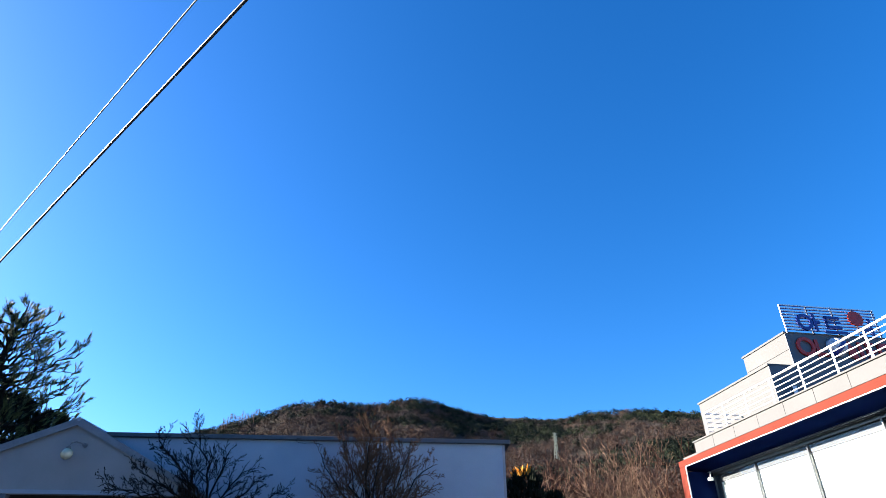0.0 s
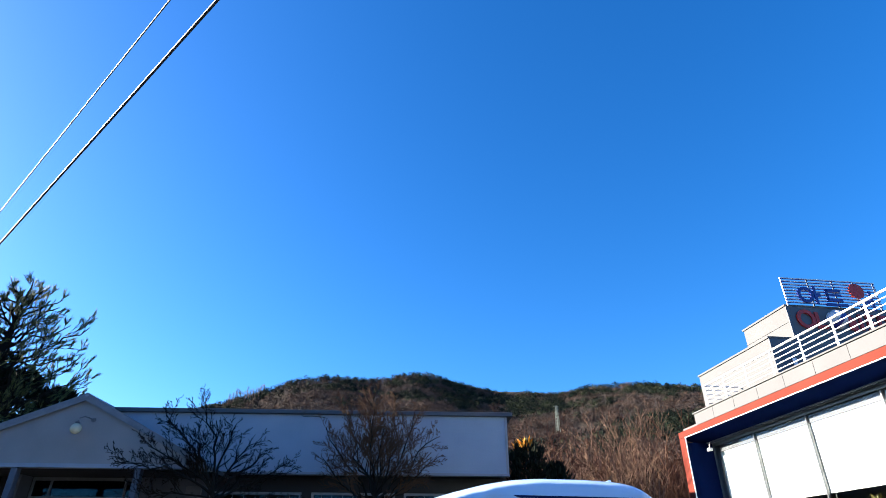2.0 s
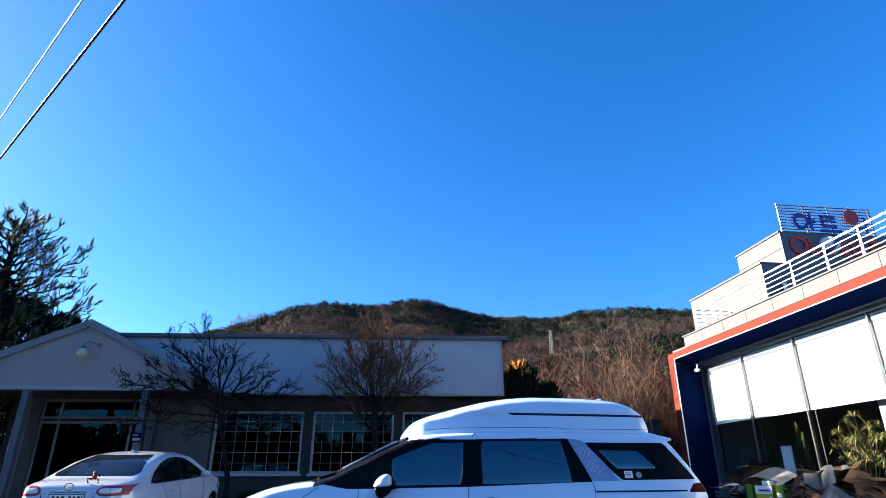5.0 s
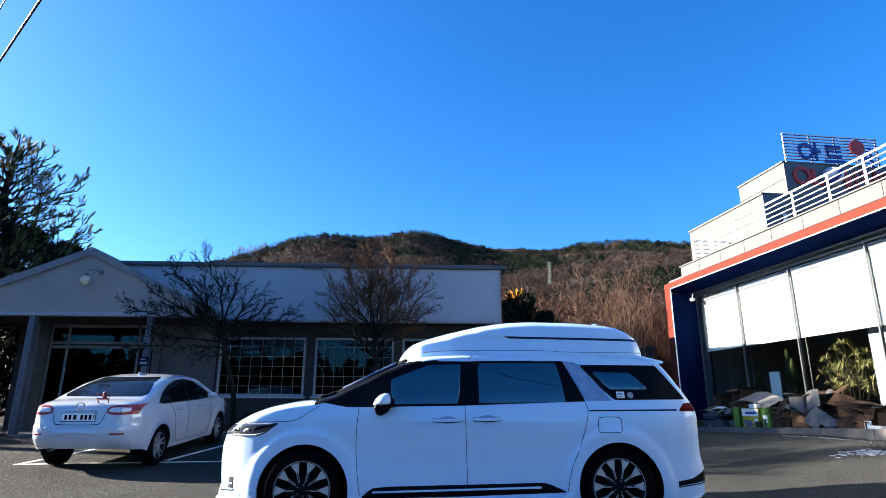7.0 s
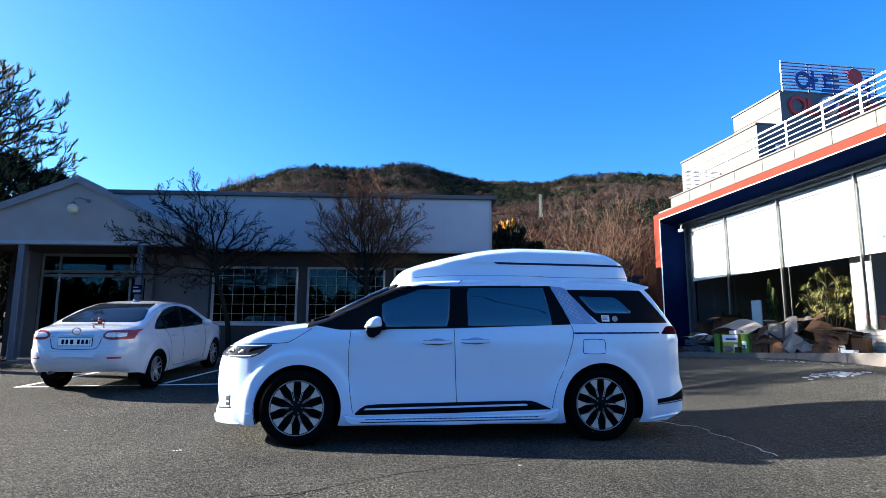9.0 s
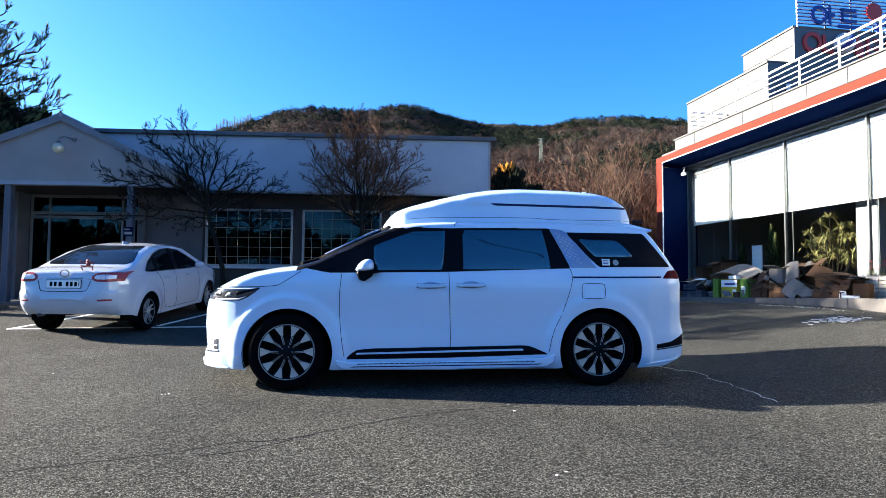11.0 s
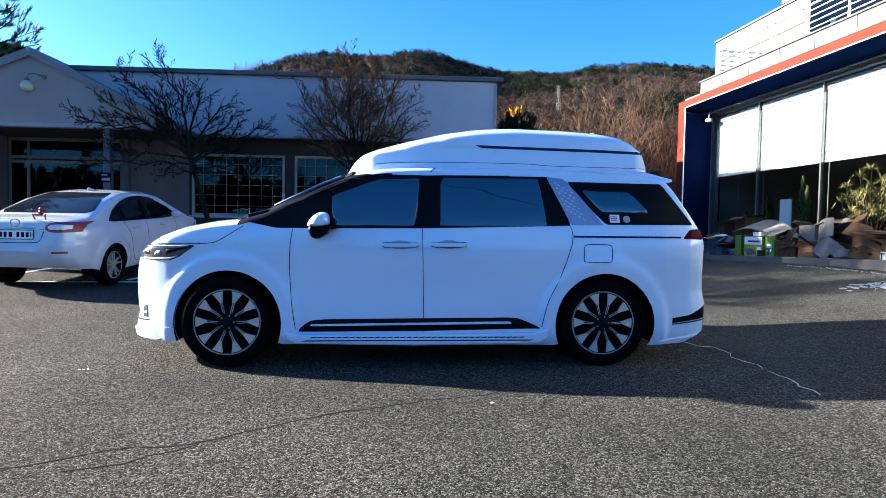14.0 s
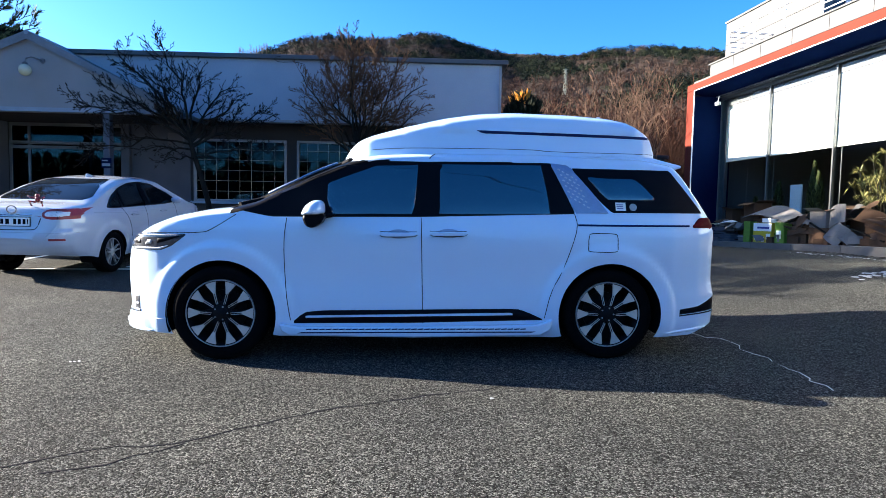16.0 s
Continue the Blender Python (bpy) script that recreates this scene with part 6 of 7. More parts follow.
for k, (x, y, h, lean) in enumerate(((5.6, 20.5, 4.2, 0.25), (6.4, 21.5, 5.0, -0.2), (7.4, 22.0, 5.6, 0.05), (8.0, 21.2, 5.2, 0.15), (8.7, 22.4, 6.0, -0.1), (9.3, 22.0, 6.2, 0.08), (6.9, 20.3, 4.4, -0.35), (9.8, 23.2, 6.4, 0.0), (8.3, 20.6, 4.8, -0.25), (7.55, 16.75, 4.3, 0.02), (5.0, 19.6, 4.4, 0.45), (7.0, 19.4, 5.0, 0.3))):
    sapling(x, y, h, lean, 300 + k)


def woods():
    rr = random.Random(77)
    ico = [(0, 0, 1)] + [(0.89 * math.cos(a), 0.89 * math.sin(a), 0.45) for a in [k * 1.2566 for k in range(5)]] + [(0.89 * math.cos(a), 0.89 * math.sin(a), -0.45) for a in [k * 1.2566 + 0.628 for k in range(5)]] + [(0, 0, -1)]
    icf = [(0, 1 + k, 1 + (k + 1) % 5) for k in range(5)] + [(1 + k, 6 + k, 1 + (k + 1) % 5) for k in range(5)] + [(1 + (k + 1) % 5, 6 + k, 6 + (k + 1) % 5) for k in range(5)] + [(11, 6 + (k + 1) % 5, 6 + k) for k in range(5)]
    gen = np.random.default_rng(77)
    n = 8600
    r = 70 + 370 * gen.random(n) ** 0.62
    az = gen.uniform(-27, 31, n)
    h = gen.uniform(3.6, 7.8, n)
    x, y = r * np.sin(np.radians(az)), r * np.cos(np.radians(az))
    z = np.array([hill(i, j) for i, j in zip(az, r)]) - 0.44 * h
    patch = np.array([noise.noise((i * 0.012, j * 0.012, 3)) + 0.7 * noise.noise((i * 0.045, j * 0.045, 8)) for i, j in zip(x, y)])
    green = (patch + 1.0 * (np.minimum(r / 420, 1) - 0.80) + gen.uniform(-0.25, 0.25, n) > 0.08) & (r > 110)
    tone = gen.random(n)
    stands = [(M_WOOD_TAN, ~green & (tone < 0.34), 0), (M_WOOD_B, ~green & (tone >= 0.34) & (tone < 0.72), 0), (M_WOOD_GREY, ~green & (tone >= 0.72), 0), (M_WOOD_G, green & (tone < 0.62), 1), (M_WOOD_OLIVE, green & (tone >= 0.62), 1)]
    for material, pick, ever in stands:
        g = Geo()
        wide, thin, tall = (0.36, 0.046, 0.066) if ever else (0.44, 0.026, 0.085)
        k = int(pick.sum())
        H = h[pick][:, None]
        per = 96 if ever else 76
        ang, u = gen.uniform(0, 6.283, (k, per)), gen.uniform(-0.25, 1.0, (k, per))
        ring = np.sqrt(1 - u * u)
        out = np.stack([ring * np.cos(ang), ring * np.sin(ang), u], -1) + gen.normal(0, 0.09, (k, per, 3))
        axes = H[:, :, None] * np.array([wide, wide, 0.50 if ever else 0.42]) * gen.uniform(0.88, 1.05, (k, per, 1))
        o = np.stack([x[pick], y[pick], z[pick]], -1)[:, None, :] + np.array([0, 0, 1]) * (0.42 * H)[:, :, None] + out * axes
        side = np.cross(out, gen.normal(0, 1, (k, per, 3)))
        side /= np.linalg.norm(side, axis=-1, keepdims=True) + 1e-6
        rise = np.cross(out, side)
        rise /= np.linalg.norm(rise, axis=-1, keepdims=True) + 1e-6
        d1 = side * (thin * H)[:, :, None] * gen.uniform(0.6, 1.4, (k, per, 1))
        d2 = (rise + 0.35 * out) * (tall * H)[:, :, None] * gen.uniform(0.6, 1.5, (k, per, 1))
        tri = np.stack([o - d1, o + d1, o + d2 * 1.5], 2).reshape(-1, 3)
        g.v = tri.tolist()
        g.f = np.arange(len(tri)).reshape(-1, 3).tolist()
        if ever:
            tagged(g.make("evergreen_woodland", material), "dark evergreen trees scattered over the hill", "woodland", kind="stuff")
        else:
            tagged(g.make("bare_woodland", material), "brown leafless trees covering the hill", "woodland", kind="stuff")
    # a stand of pale trunks near the crest
    stand = Geo()
    for k in range(34):
        az, r = -16.3 + 3.2 * (k + rr.random()) / 34, rr.uniform(352, 385)
        x, y, z, h = r * math.sin(radians(az)), r * math.cos(radians(az)), hill(az, r) + 1.0, rr.uniform(4.5, 7.5)
        lean = rr.gauss(0, 0.25)
        stand.tube([(x, y, z), (x + lean, y, z + 0.55 * h), (x + 1.4 * lean, y, z + h)], [0.15, 0.12, 0.07], 5)
        for q in (-1, 1):
            stand.tube([(x + lean, y, z + 0.5 * h), (x + lean + q * rr.uniform(0.5, 1.1), y, z + h * rr.uniform(0.85, 1.05))], [0.09, 0.05], 4)
    tagged(stand.make("birch_stand", M_PALESTEM), "stand of pale slender trunks near the crest", "woodland", kind="stuff")
    # unseen evergreens behind the yard, added to darken what the glass reflects
    belt = Geo()
    for _ in range(1500):
        az, r = rr.uniform(105, 255), rr.uniform(58, 85)
        x, y, h = r * math.sin(radians(az)), r * math.cos(radians(az)), rr.uniform(4.2, 8.5)
        for k in range(6):
            u = (k + rr.random()) / 6
            s = h * (0.26 - 0.18 * u) * rr.uniform(0.7, 1.2)
            cx, cy, cz = x + rr.gauss(0, 0.10) * h, y + rr.gauss(0, 0.10) * h, 0.2 + h * (0.10 + 0.88 * u)
            belt.add([(cx + s * p[0] * rr.uniform(0.6, 1.3), cy + s * p[1] * rr.uniform(0.6, 1.3), cz + s * p[2] * rr.uniform(0.7, 1.5)) for p in ico], icf)
    tagged(belt.make("evergreen_belt", M_HEDGE), "unseen dark evergreen belt added for window reflections", "woodland", kind="stuff")


woods()


def conifer(x, y, h, w, seed, top=None):
    rng.seed(seed)
    t = thing("conifer", pose(x, y, gz(x, y)), "dark clipped conifer" + (" with a yellow tip" if top else "") + " beside the building", "shrub", "conifers behind the yard")
    Geo().tube([(0, 0, 0), (0, 0, h * 0.9)], [0.08, 0.02], 8).make("trunk", M_BARK, t)
    g, yl = Geo(), Geo()
    for k in range(int(2600 * max(1, w))):
        u = rng.random() ** 0.8; a = rng.uniform(0, 6.28)
        rad = w * (1 - u) ** 0.34 * rng.uniform(0.35, 1.05) * (1 + 0.12 * math.sin(5 * a + 9 * u))
        p = Vector((rad * math.cos(a), rad * math.sin(a), h * (0.03 + 0.97 * u)))
        d = Vector((math.cos(a) * 0.6, math.sin(a) * 0.6, 1)).normalized()
        s = d.cross(Vector((rng.gauss(0, 1), rng.gauss(0, 1), 0.1))).normalized() * 0.05
        L = rng.uniform(0.12, 0.24)
        (yl if top and u > top and p.x < 0.12 and rng.random() < 0.7 else g).add([p - s, p + s, p + d * L], [(0, 1, 2)])
    tagged(g.make("foliage", M_HEDGE, t, "very dark dense foliage"), kind="stuff")
    if top:
        tagged(yl.make("yellow_tip", M_YELLOWLEAF, t, "yellow sunlit tip"), kind="stuff")


conifer(4.38, 19.2, 4.40, 1.13, 41, 0.945)
conifer(5.33, 19.4, 3.72, 0.95, 42)
conifer(5.3, 18.9, 3.0, 0.8, 43)
conifer(-11.7, 18.3, 6.1, 1.6, 44)
conifer(-10.5, 18.4, 5.6, 1.5, 46)
conifer(-13.1, 18.6, 6.9, 1.8, 45)


def pylon():
    az, r = 15.3, 277.0
    x, y = r * math.sin(radians(az)), r * math.cos(radians(az))
    z = hill(az, r) + 1.6
    t = thing("transmission_tower", pose(x, y, z, 0, 0, 20), "grey-green lattice power pylon on the wooded slope", "pylon")
    H = 11.5
    wd = lambda u: 0.8 * (1 - u) + 0.30 * u
    for sx in (-1, 1):
        for sy in (-1, 1):
            Geo().tube([(sx * wd(0), sy * wd(0), -3), (sx * wd(1), sy * wd(1), H)], 0.15, 4).make("leg", M_PYLON, t)
    br = Geo()
    for k in range(8):
        u0, u1 = k / 8, (k + 1) / 8
        for sy in (-1, 1):
            br.tube([(-wd(u0), sy * wd(u0), u0 * H), (wd(u1), sy * wd(u1), u1 * H)], 0.09, 3)
            br.tube([(wd(u0), sy * wd(u0), u0 * H), (-wd(u1), sy * wd(u1), u1 * H)], 0.09, 3)
    br.make("bracing", M_PYLON, t)
    for u in (0.72, 0.86, 0.98):
        Geo().tube([(-1.5, 0, u * H), (0, 0, u * H + 0.4), (1.5, 0, u * H)], 0.12, 4).make("cross_arm", M_PYLON, t)


pylon()


def cable(name, a, b, r, material, label, sag=0.25):
    a, b = Vector(a), Vector(b)
    p0, p1 = a + (a - b) * 2.6, b + (b - a) * 2.6
    n = 60
    pts = []
    for i in range(n + 1):
        u = i / n
        q = p0.lerp(p1, u)
        pts.append((q.x, q.y, q.z))
    tagged(Geo().tube(pts, r, 8).make(name, material, smooth=True), label, "cable")


def ray_point(d, h):
    d = Vector(d)
    return Vector((0.135, -0.514, 1.241)) + d * (h / d.z)


cable("overhead_cable", ray_point((-0.556, 0.733, 0.393), 5.6), ray_point((-0.261, 0.573, 0.777), 5.6), 0.020, M_CABLE, "thick black overhead power cable")
cable("overhead_cable", ray_point((-0.558, 0.711, 0.428), 6.0), ray_point((-0.328, 0.565, 0.757), 6.0), 0.010, M_CABLE2, "thin pale overhead wire")


# ---- yard details ----
def draped(name, pts, width, material, lift, label, category, n=1):
    """A thin strip laid on the ground along pts."""
    g = Geo()
    fine = []
    for (x0, y0), (x1, y1) in zip(pts, pts[1:]):
        k = max(1, int(math.hypot(x1 - x0, y1 - y0) / 0.15))
        fine += [(x0 + (x1 - x0) * i / k, y0 + (y1 - y0) * i / k) for i in range(k)]
    fine.append(pts[-1])
    for i, (x, y) in enumerate(fine):
        a, b = fine[max(i - 1, 0)], fine[min(i + 1, len(fine) - 1)]
        d = Vector((b[0] - a[0], b[1] - a[1])).normalized()
        w = width if not callable(width) else width(i)
        for s, dz in ((-1, 0), (-0.9, lift), (0.9, lift), (1, 0)):
            px, py = x - s * d.y * w / 2, y + s * d.x * w / 2
            g.v.append((px, py, gz(px, py) + dz))
    g.f = [(4 * i + j, 4 * i + j + 1, 4 * i + j + 5, 4 * i + j + 4) for i in range(len(fine) - 1) for j in range(3)]
    return tagged(g.make(name, material), label, category)


def jag(pts, amp, seed, step=0.12):
    rr = random.Random(seed)
    out = [pts[0]]
    for (x0, y0), (x1, y1) in zip(pts, pts[1:]):
        k = max(1, int(math.hypot(x1 - x0, y1 - y0) / step))
        out += [(x0 + (x1 - x0) * i / k + rr.gauss(0, amp), y0 + (y1 - y0) * i / k + rr.gauss(0, amp)) for i in range(1, k + 1)]
    return out


for p, w, sd in ((((-1.9, 3.35), (-1.12, 3.63), (-0.81, 3.78), (-0.45, 3.86), (-0.17, 4.04), (0.35, 4.38), (1.0, 4.64), (1.4, 4.75)), 0.015, 1), (((-0.9, 3.55), (-0.68, 3.64), (-0.37, 3.88)), 0.011, 2)):
    rr = random.Random(sd)
    draped("crack", jag(p, 0.016, sd), lambda i: w * rr.uniform(0.4, 1.3), M_SEAM, 0.0025, "thin dark crack across the asphalt", "crack")
rr = random.Random(9)
draped("crack", jag(((3.35, 6.55), (3.75, 6.05), (3.75, 5.55), (3.72, 5.0), (3.66, 4.62)), 0.03, 9, 0.09), lambda i: 0.007 * rr.uniform(0.1, 1.6), M_LINE, 0.003, "pale filled crack in the asphalt behind the van", "crack")
for p in (((-6.14, 10.45), (-5.62, 13.0)), ((-3.86, 10.72), (-3.36, 12.9)), ((-6.2, 10.38), (-2.6, 10.63))):
    draped("parking_line", p, 0.09, M_LINE, 0.004, "worn white painted parking bay line", "road marking")


def scatter(name, spots, material, label, category, size, seed):
    rr = random.Random(seed)
    g = Geo()
    for x, y in spots:
        k = rr.randint(5, 7); s = rr.uniform(*size); z = gz(x, y)
        ring = [(x + s * rr.uniform(0.5, 1.2) * math.cos(6.283 * i / k), y + s * rr.uniform(0.4, 0.9) * math.sin(6.283 * i / k)) for i in range(k)]
        top = [((a * 3 + x) / 4, (b * 3 + y) / 4, z + min(s * rr.uniform(0.25, 0.5), 0.007)) for a, b in ring]
        g.add([(a, b, z - 0.003) for a, b in ring] + top, [tuple(range(k, 2 * k))] + [(i, (i + 1) % k, k + (i + 1) % k, k + i) for i in range(k)])
    return tagged(g.make(name, material), label, category, kind="stuff")


rr = random.Random(12)
show = SHOW.matrix_world
kerb_spots = []
for _ in range(170):
    q = show @ Vector((rr.uniform(1.5, 7.5), -1.25 - abs(rr.gauss(0, 0.16)), 0))
    kerb_spots.append((q.x, q.y))
scatter("gravel_debris", kerb_spots[:70], M_STONE, "pale gravel and rubbish along the kerb", "debris", (0.010, 0.03), 1)
scatter("leaf_debris", kerb_spots[110:], M_SOIL, "dry leaves along the kerb", "debris", (0.02, 0.06), 2)
scatter("white_flakes", [(-1.80, 5.47), (-1.77, 5.475), (-1.83, 5.465), (1.30, 4.52), (1.2, 3.0), (1.27, 3.05), (-4.6, 6.3), (-3.4, 6.6), (2.4, 4.6)], M_SNOW, "small white flakes on the asphalt", "debris", (0.008, 0.018), 3)


crumbs = []
for _ in range(46):
    u = rr.uniform(5.4, 7.3)
    q = show @ Vector((u, -1.95 + 0.26 * (u - 5.4) / 1.2 if u < 6.6 else -1.66, 0))
    crumbs.append((q.x + rr.gauss(0, 0.06), q.y + rr.gauss(0, 0.06)))
for _ in range(20):
    q = show @ Vector((7.95 + rr.gauss(0, 0.10), -2.45 + rr.gauss(0, 0.12), 0))
    crumbs.append((q.x, q.y))
plates = [(7.15 + rr.gauss(0, 0.20), 7.95 + rr.gauss(0, 0.10)) for _ in range(90)]
scatter("ice_patch", plates, M_SNOW, "patch of old white ice on the asphalt", "ice", (0.012, 0.07), 9)
scatter("ice_crumbs", crumbs, M_SNOW, "crumbs of old white ice on the asphalt", "ice", (0.008, 0.026), 8)


def bed(name, x0, x1, y0, y1, label):
    t = thing(name, pose(0, 0, 0), label, "planting bed")
    k = int((x1 - x0) / 1.0)
    for i in range(k):
        a, b = x0 + (x1 - x0) * i / k, x0 + (x1 - x0) * (i + 1) / k
        z = gz((a + b) / 2, y0)
        Geo().box(a + 0.004, b - 0.004, y0, y0 + 0.14, z - 0.1, z + 0.13).make("kerbstone", M_STONE, t, bevel=0.012)
    g = Geo(); n, m = 24, 6
    rr = random.Random(3)
    g.v = [(x0 + (x1 - x0) * i / n, y0 + 0.14 + (y1 - y0 - 0.14) * j / m, gz(x0 + (x1 - x0) * i / n, y0) + 0.10 + rr.uniform(-0.03, 0.05)) for i in range(n + 1) for j in range(m + 1)]
    g.f = [(i * (m + 1) + j, (i + 1) * (m + 1) + j, (i + 1) * (m + 1) + j + 1, i * (m + 1) + j + 1) for i in range(n) for j in range(m)]
    g.make("soil", M_LITTER, t, "soil covered in red-brown leaf litter")
    tuft = Geo()
    for _ in range(500):
        x, y = rr.uniform(x0, x1), rr.uniform(y0 + 0.2, y1)
        o = Vector((x, y, gz(x, y0) + 0.08))
        tip = o + Vector((rr.gauss(0, 0.08), rr.gauss(0, 0.08), rr.uniform(0.08, 0.3)))
        tuft.add([o + Vector((-0.012, 0, 0)), o + Vector((0.012, 0, 0)), tip], [(0, 1, 2)])
    tagged(tuft.make("dry_stalks", M_REDTWIG, t, "dry stalks and weeds"), kind="stuff")


bed("planting_bed", -4.3, 2.9, 14.2, 15.9, "strip of soil with weeds under the windows")
bed("planting_bed", -14.0, -8.5, 13.45, 13.95, "kerbed strip of soil beside the porch")


def green_shrub(x, y, h, w, seed, material, label):
    rng.seed(seed)
    t = thing("shrub", pose(x, y, gz(x, y)), label, "shrub")
    st = Geo(); lf = Geo()
    for k in range(14):
        a = rng.uniform(0, 6.28)
        e = Vector((w * 0.8 * math.cos(a), w * 0.8 * math.sin(a), h * rng.uniform(0.7, 1)))
        st.tube([(0, 0, 0), e * 0.5 + Vector((0, 0, 0.05)), e], [0.014, 0.010, 0.004], 4)
    for k in range(900):
        a, u = rng.uniform(0, 6.28), rng.random()
        rad = w * math.sqrt(u) * rng.uniform(0.5, 1)
        o = Vector((rad * math.cos(a), rad * math.sin(a), h * (0.25 + 0.75 * math.sqrt(max(0, 1 - u)) * rng.uniform(0.5, 1))))
        m = Matrix.Translation(o) @ Euler([rng.uniform(0, 6) for _ in range(3)]).to_matrix().to_4x4()
        s = rng.uniform(0.025, 0.05)
        lf.add([m @ Vector(q) for q in ((-s, 0, 0), (0, -s * 0.45, 0), (s, 0, 0), (0, s * 0.45, 0))], [(0, 1, 2, 3)])
    st.make("stems", M_BARK, t)
    tagged(lf.make("leaves", material, t), kind="stuff")


green_shrub(-9.9, 13.75, 0.9, 0.5, 61, M_NEEDLE, "small evergreen shrub in the bed beside the porch")
green_shrub(-11.2, 13.75, 1.1, 0.6, 62, M_NEEDLE, "small evergreen shrub in the bed beside the porch")
green_shrub(-11.9, 15.4, 3.0, 1.0, 64, M_NEEDLE, "tall dark evergreen shrub at the end of the porch")
green_shrub(-13.0, 15.9, 3.5, 1.1, 65, M_NEEDLE, "tall dark evergreen shrub at the end of the porch")
green_shrub(-3.3, 14.9, 0.6, 0.45, 63, M_TWIG, "low brown shrub under the window")


# ---- clutter on the showroom platform ----
def platform_z(u):
    return 0.575 + 0.030 * u


def carton(u, w, dx, dy, dz, rz, material, label, open_flaps=False, base=0.0, tilt=0.0, name="cardboard_box"):
    m = show @ pose(u, w, platform_z(u) + base + 0.004, tilt, 0, rz)
    t = thing(name, m, label, "box", "cartons on the platform")
    th = 0.006
    Geo().box(-dx / 2, dx / 2, -dy / 2, dy / 2, 0, th).box(-dx / 2, dx / 2, -dy / 2, -dy / 2 + th, th, dz).box(-dx / 2, dx / 2, dy / 2 - th, dy / 2, th, dz).box(-dx / 2, -dx / 2 + th, -dy / 2 + th, dy / 2 - th, th, dz).box(dx / 2 - th, dx / 2, -dy / 2 + th, dy / 2 - th, th, dz).make("carton", material, t)
    rr = random.Random(int(u * 100))
    if open_flaps:
        for s in (-1, 1):
            f = Matrix.Translation((0, s * dy / 2, dz)) @ Matrix.Rotation(s * rr.uniform(-0.9, 0.4), 4, "X")
            Geo().box(-dx / 2, dx / 2, min(0, s * dy * 0.45), max(0, s * dy * 0.45), 0.0, th, f).make("flap", material, t)
            f = Matrix.Translation((s * dx / 2, 0, dz)) @ Matrix.Rotation(s * rr.uniform(-0.3, 1.0), 4, "Y")
            Geo().box(min(0, s * dx * 0.4), max(0, s * dx * 0.4), -dy / 2, dy / 2, 0.0, th, f).make("flap", material, t)
    else:
        Geo().box(-dx / 2, dx / 2, -dy / 2, -0.002, dz, dz + th).make("flap", material, t)
        Geo().box(-dx / 2, dx / 2, 0.002, dy / 2, dz, dz + th).make("flap", material, t)
    Geo().box(-dx / 2 - 0.002, dx / 2 + 0.002, -0.025, 0.025, dz + th, dz + th + 0.002).make("tape", M_REDTWIG, t)
    return t


def sheet(u, w, z, dx, dy, m_rot, material, label, bend=0.12, name="cardboard_sheet"):
    m = show @ pose(u, w, z) @ Euler([radians(a) for a in m_rot]).to_matrix().to_4x4()
    n = 10
    g = Geo()
    for i in range(n + 1):
        a = i / n - 0.5
        for j in (-0.5, 0.5):
            zz = bend * (0.25 - a * a) * 4 + 0.010 * math.sin(5 * a + 2 * j)
            g.v += [(a * dx, j * dy, zz), (a * dx, j * dy, zz + 0.006)]
    for i in range(n):
        k = 4 * i
        g.f += [(k, k + 4, k + 6, k + 2), (k + 1, k + 3, k + 7, k + 5), (k, k + 1, k + 5, k + 4), (k + 2, k + 6, k + 7, k + 3)]
    g.f += [(0, 2, 3, 1), (4 * n, 4 * n + 1, 4 * n + 3, 4 * n + 2)]
    ob = g.make(name, material)
    ob.matrix_world = m
    tagged(ob, label, "cardboard", "flattened cartons on the platform")


def crate(u, w, dx, dy, dz, rz, base, label):
    """A slatted plastic crate: open boards on a dark tray."""
    t = thing("plastic_crate", show @ pose(u, w, platform_z(u) + base + 0.004, 0, 0, rz), label, "crate", "crates on the platform")
    Geo().box(-dx / 2, dx / 2, -dy / 2, dy / 2, 0, 0.012).make("tray", M_PLASTIC, t)
    for z in (0.014, dz * 0.45, dz - 0.045):
        for s in (-1, 1):
            Geo().box(-dx / 2, dx / 2, s * dy / 2 - 0.008, s * dy / 2 + 0.008, z, z + 0.04).make("slat", M_POST, t)
            Geo().box(s * dx / 2 - 0.008, s * dx / 2 + 0.008, -dy / 2 + 0.01, dy / 2 - 0.01, z, z + 0.04).make("slat", M_POST, t)
    for sx in (-1, -0.33, 0.33, 1):
        for s in (-1, 1):
            x = sx * (dx / 2 - 0.015)
            Geo().box(x - 0.014, x + 0.014, s * (dy / 2 - 0.018) - 0.008, s * (dy / 2 - 0.018) + 0.008, 0.012, dz - 0.006).make("corner_post", M_POST, t)
    return t


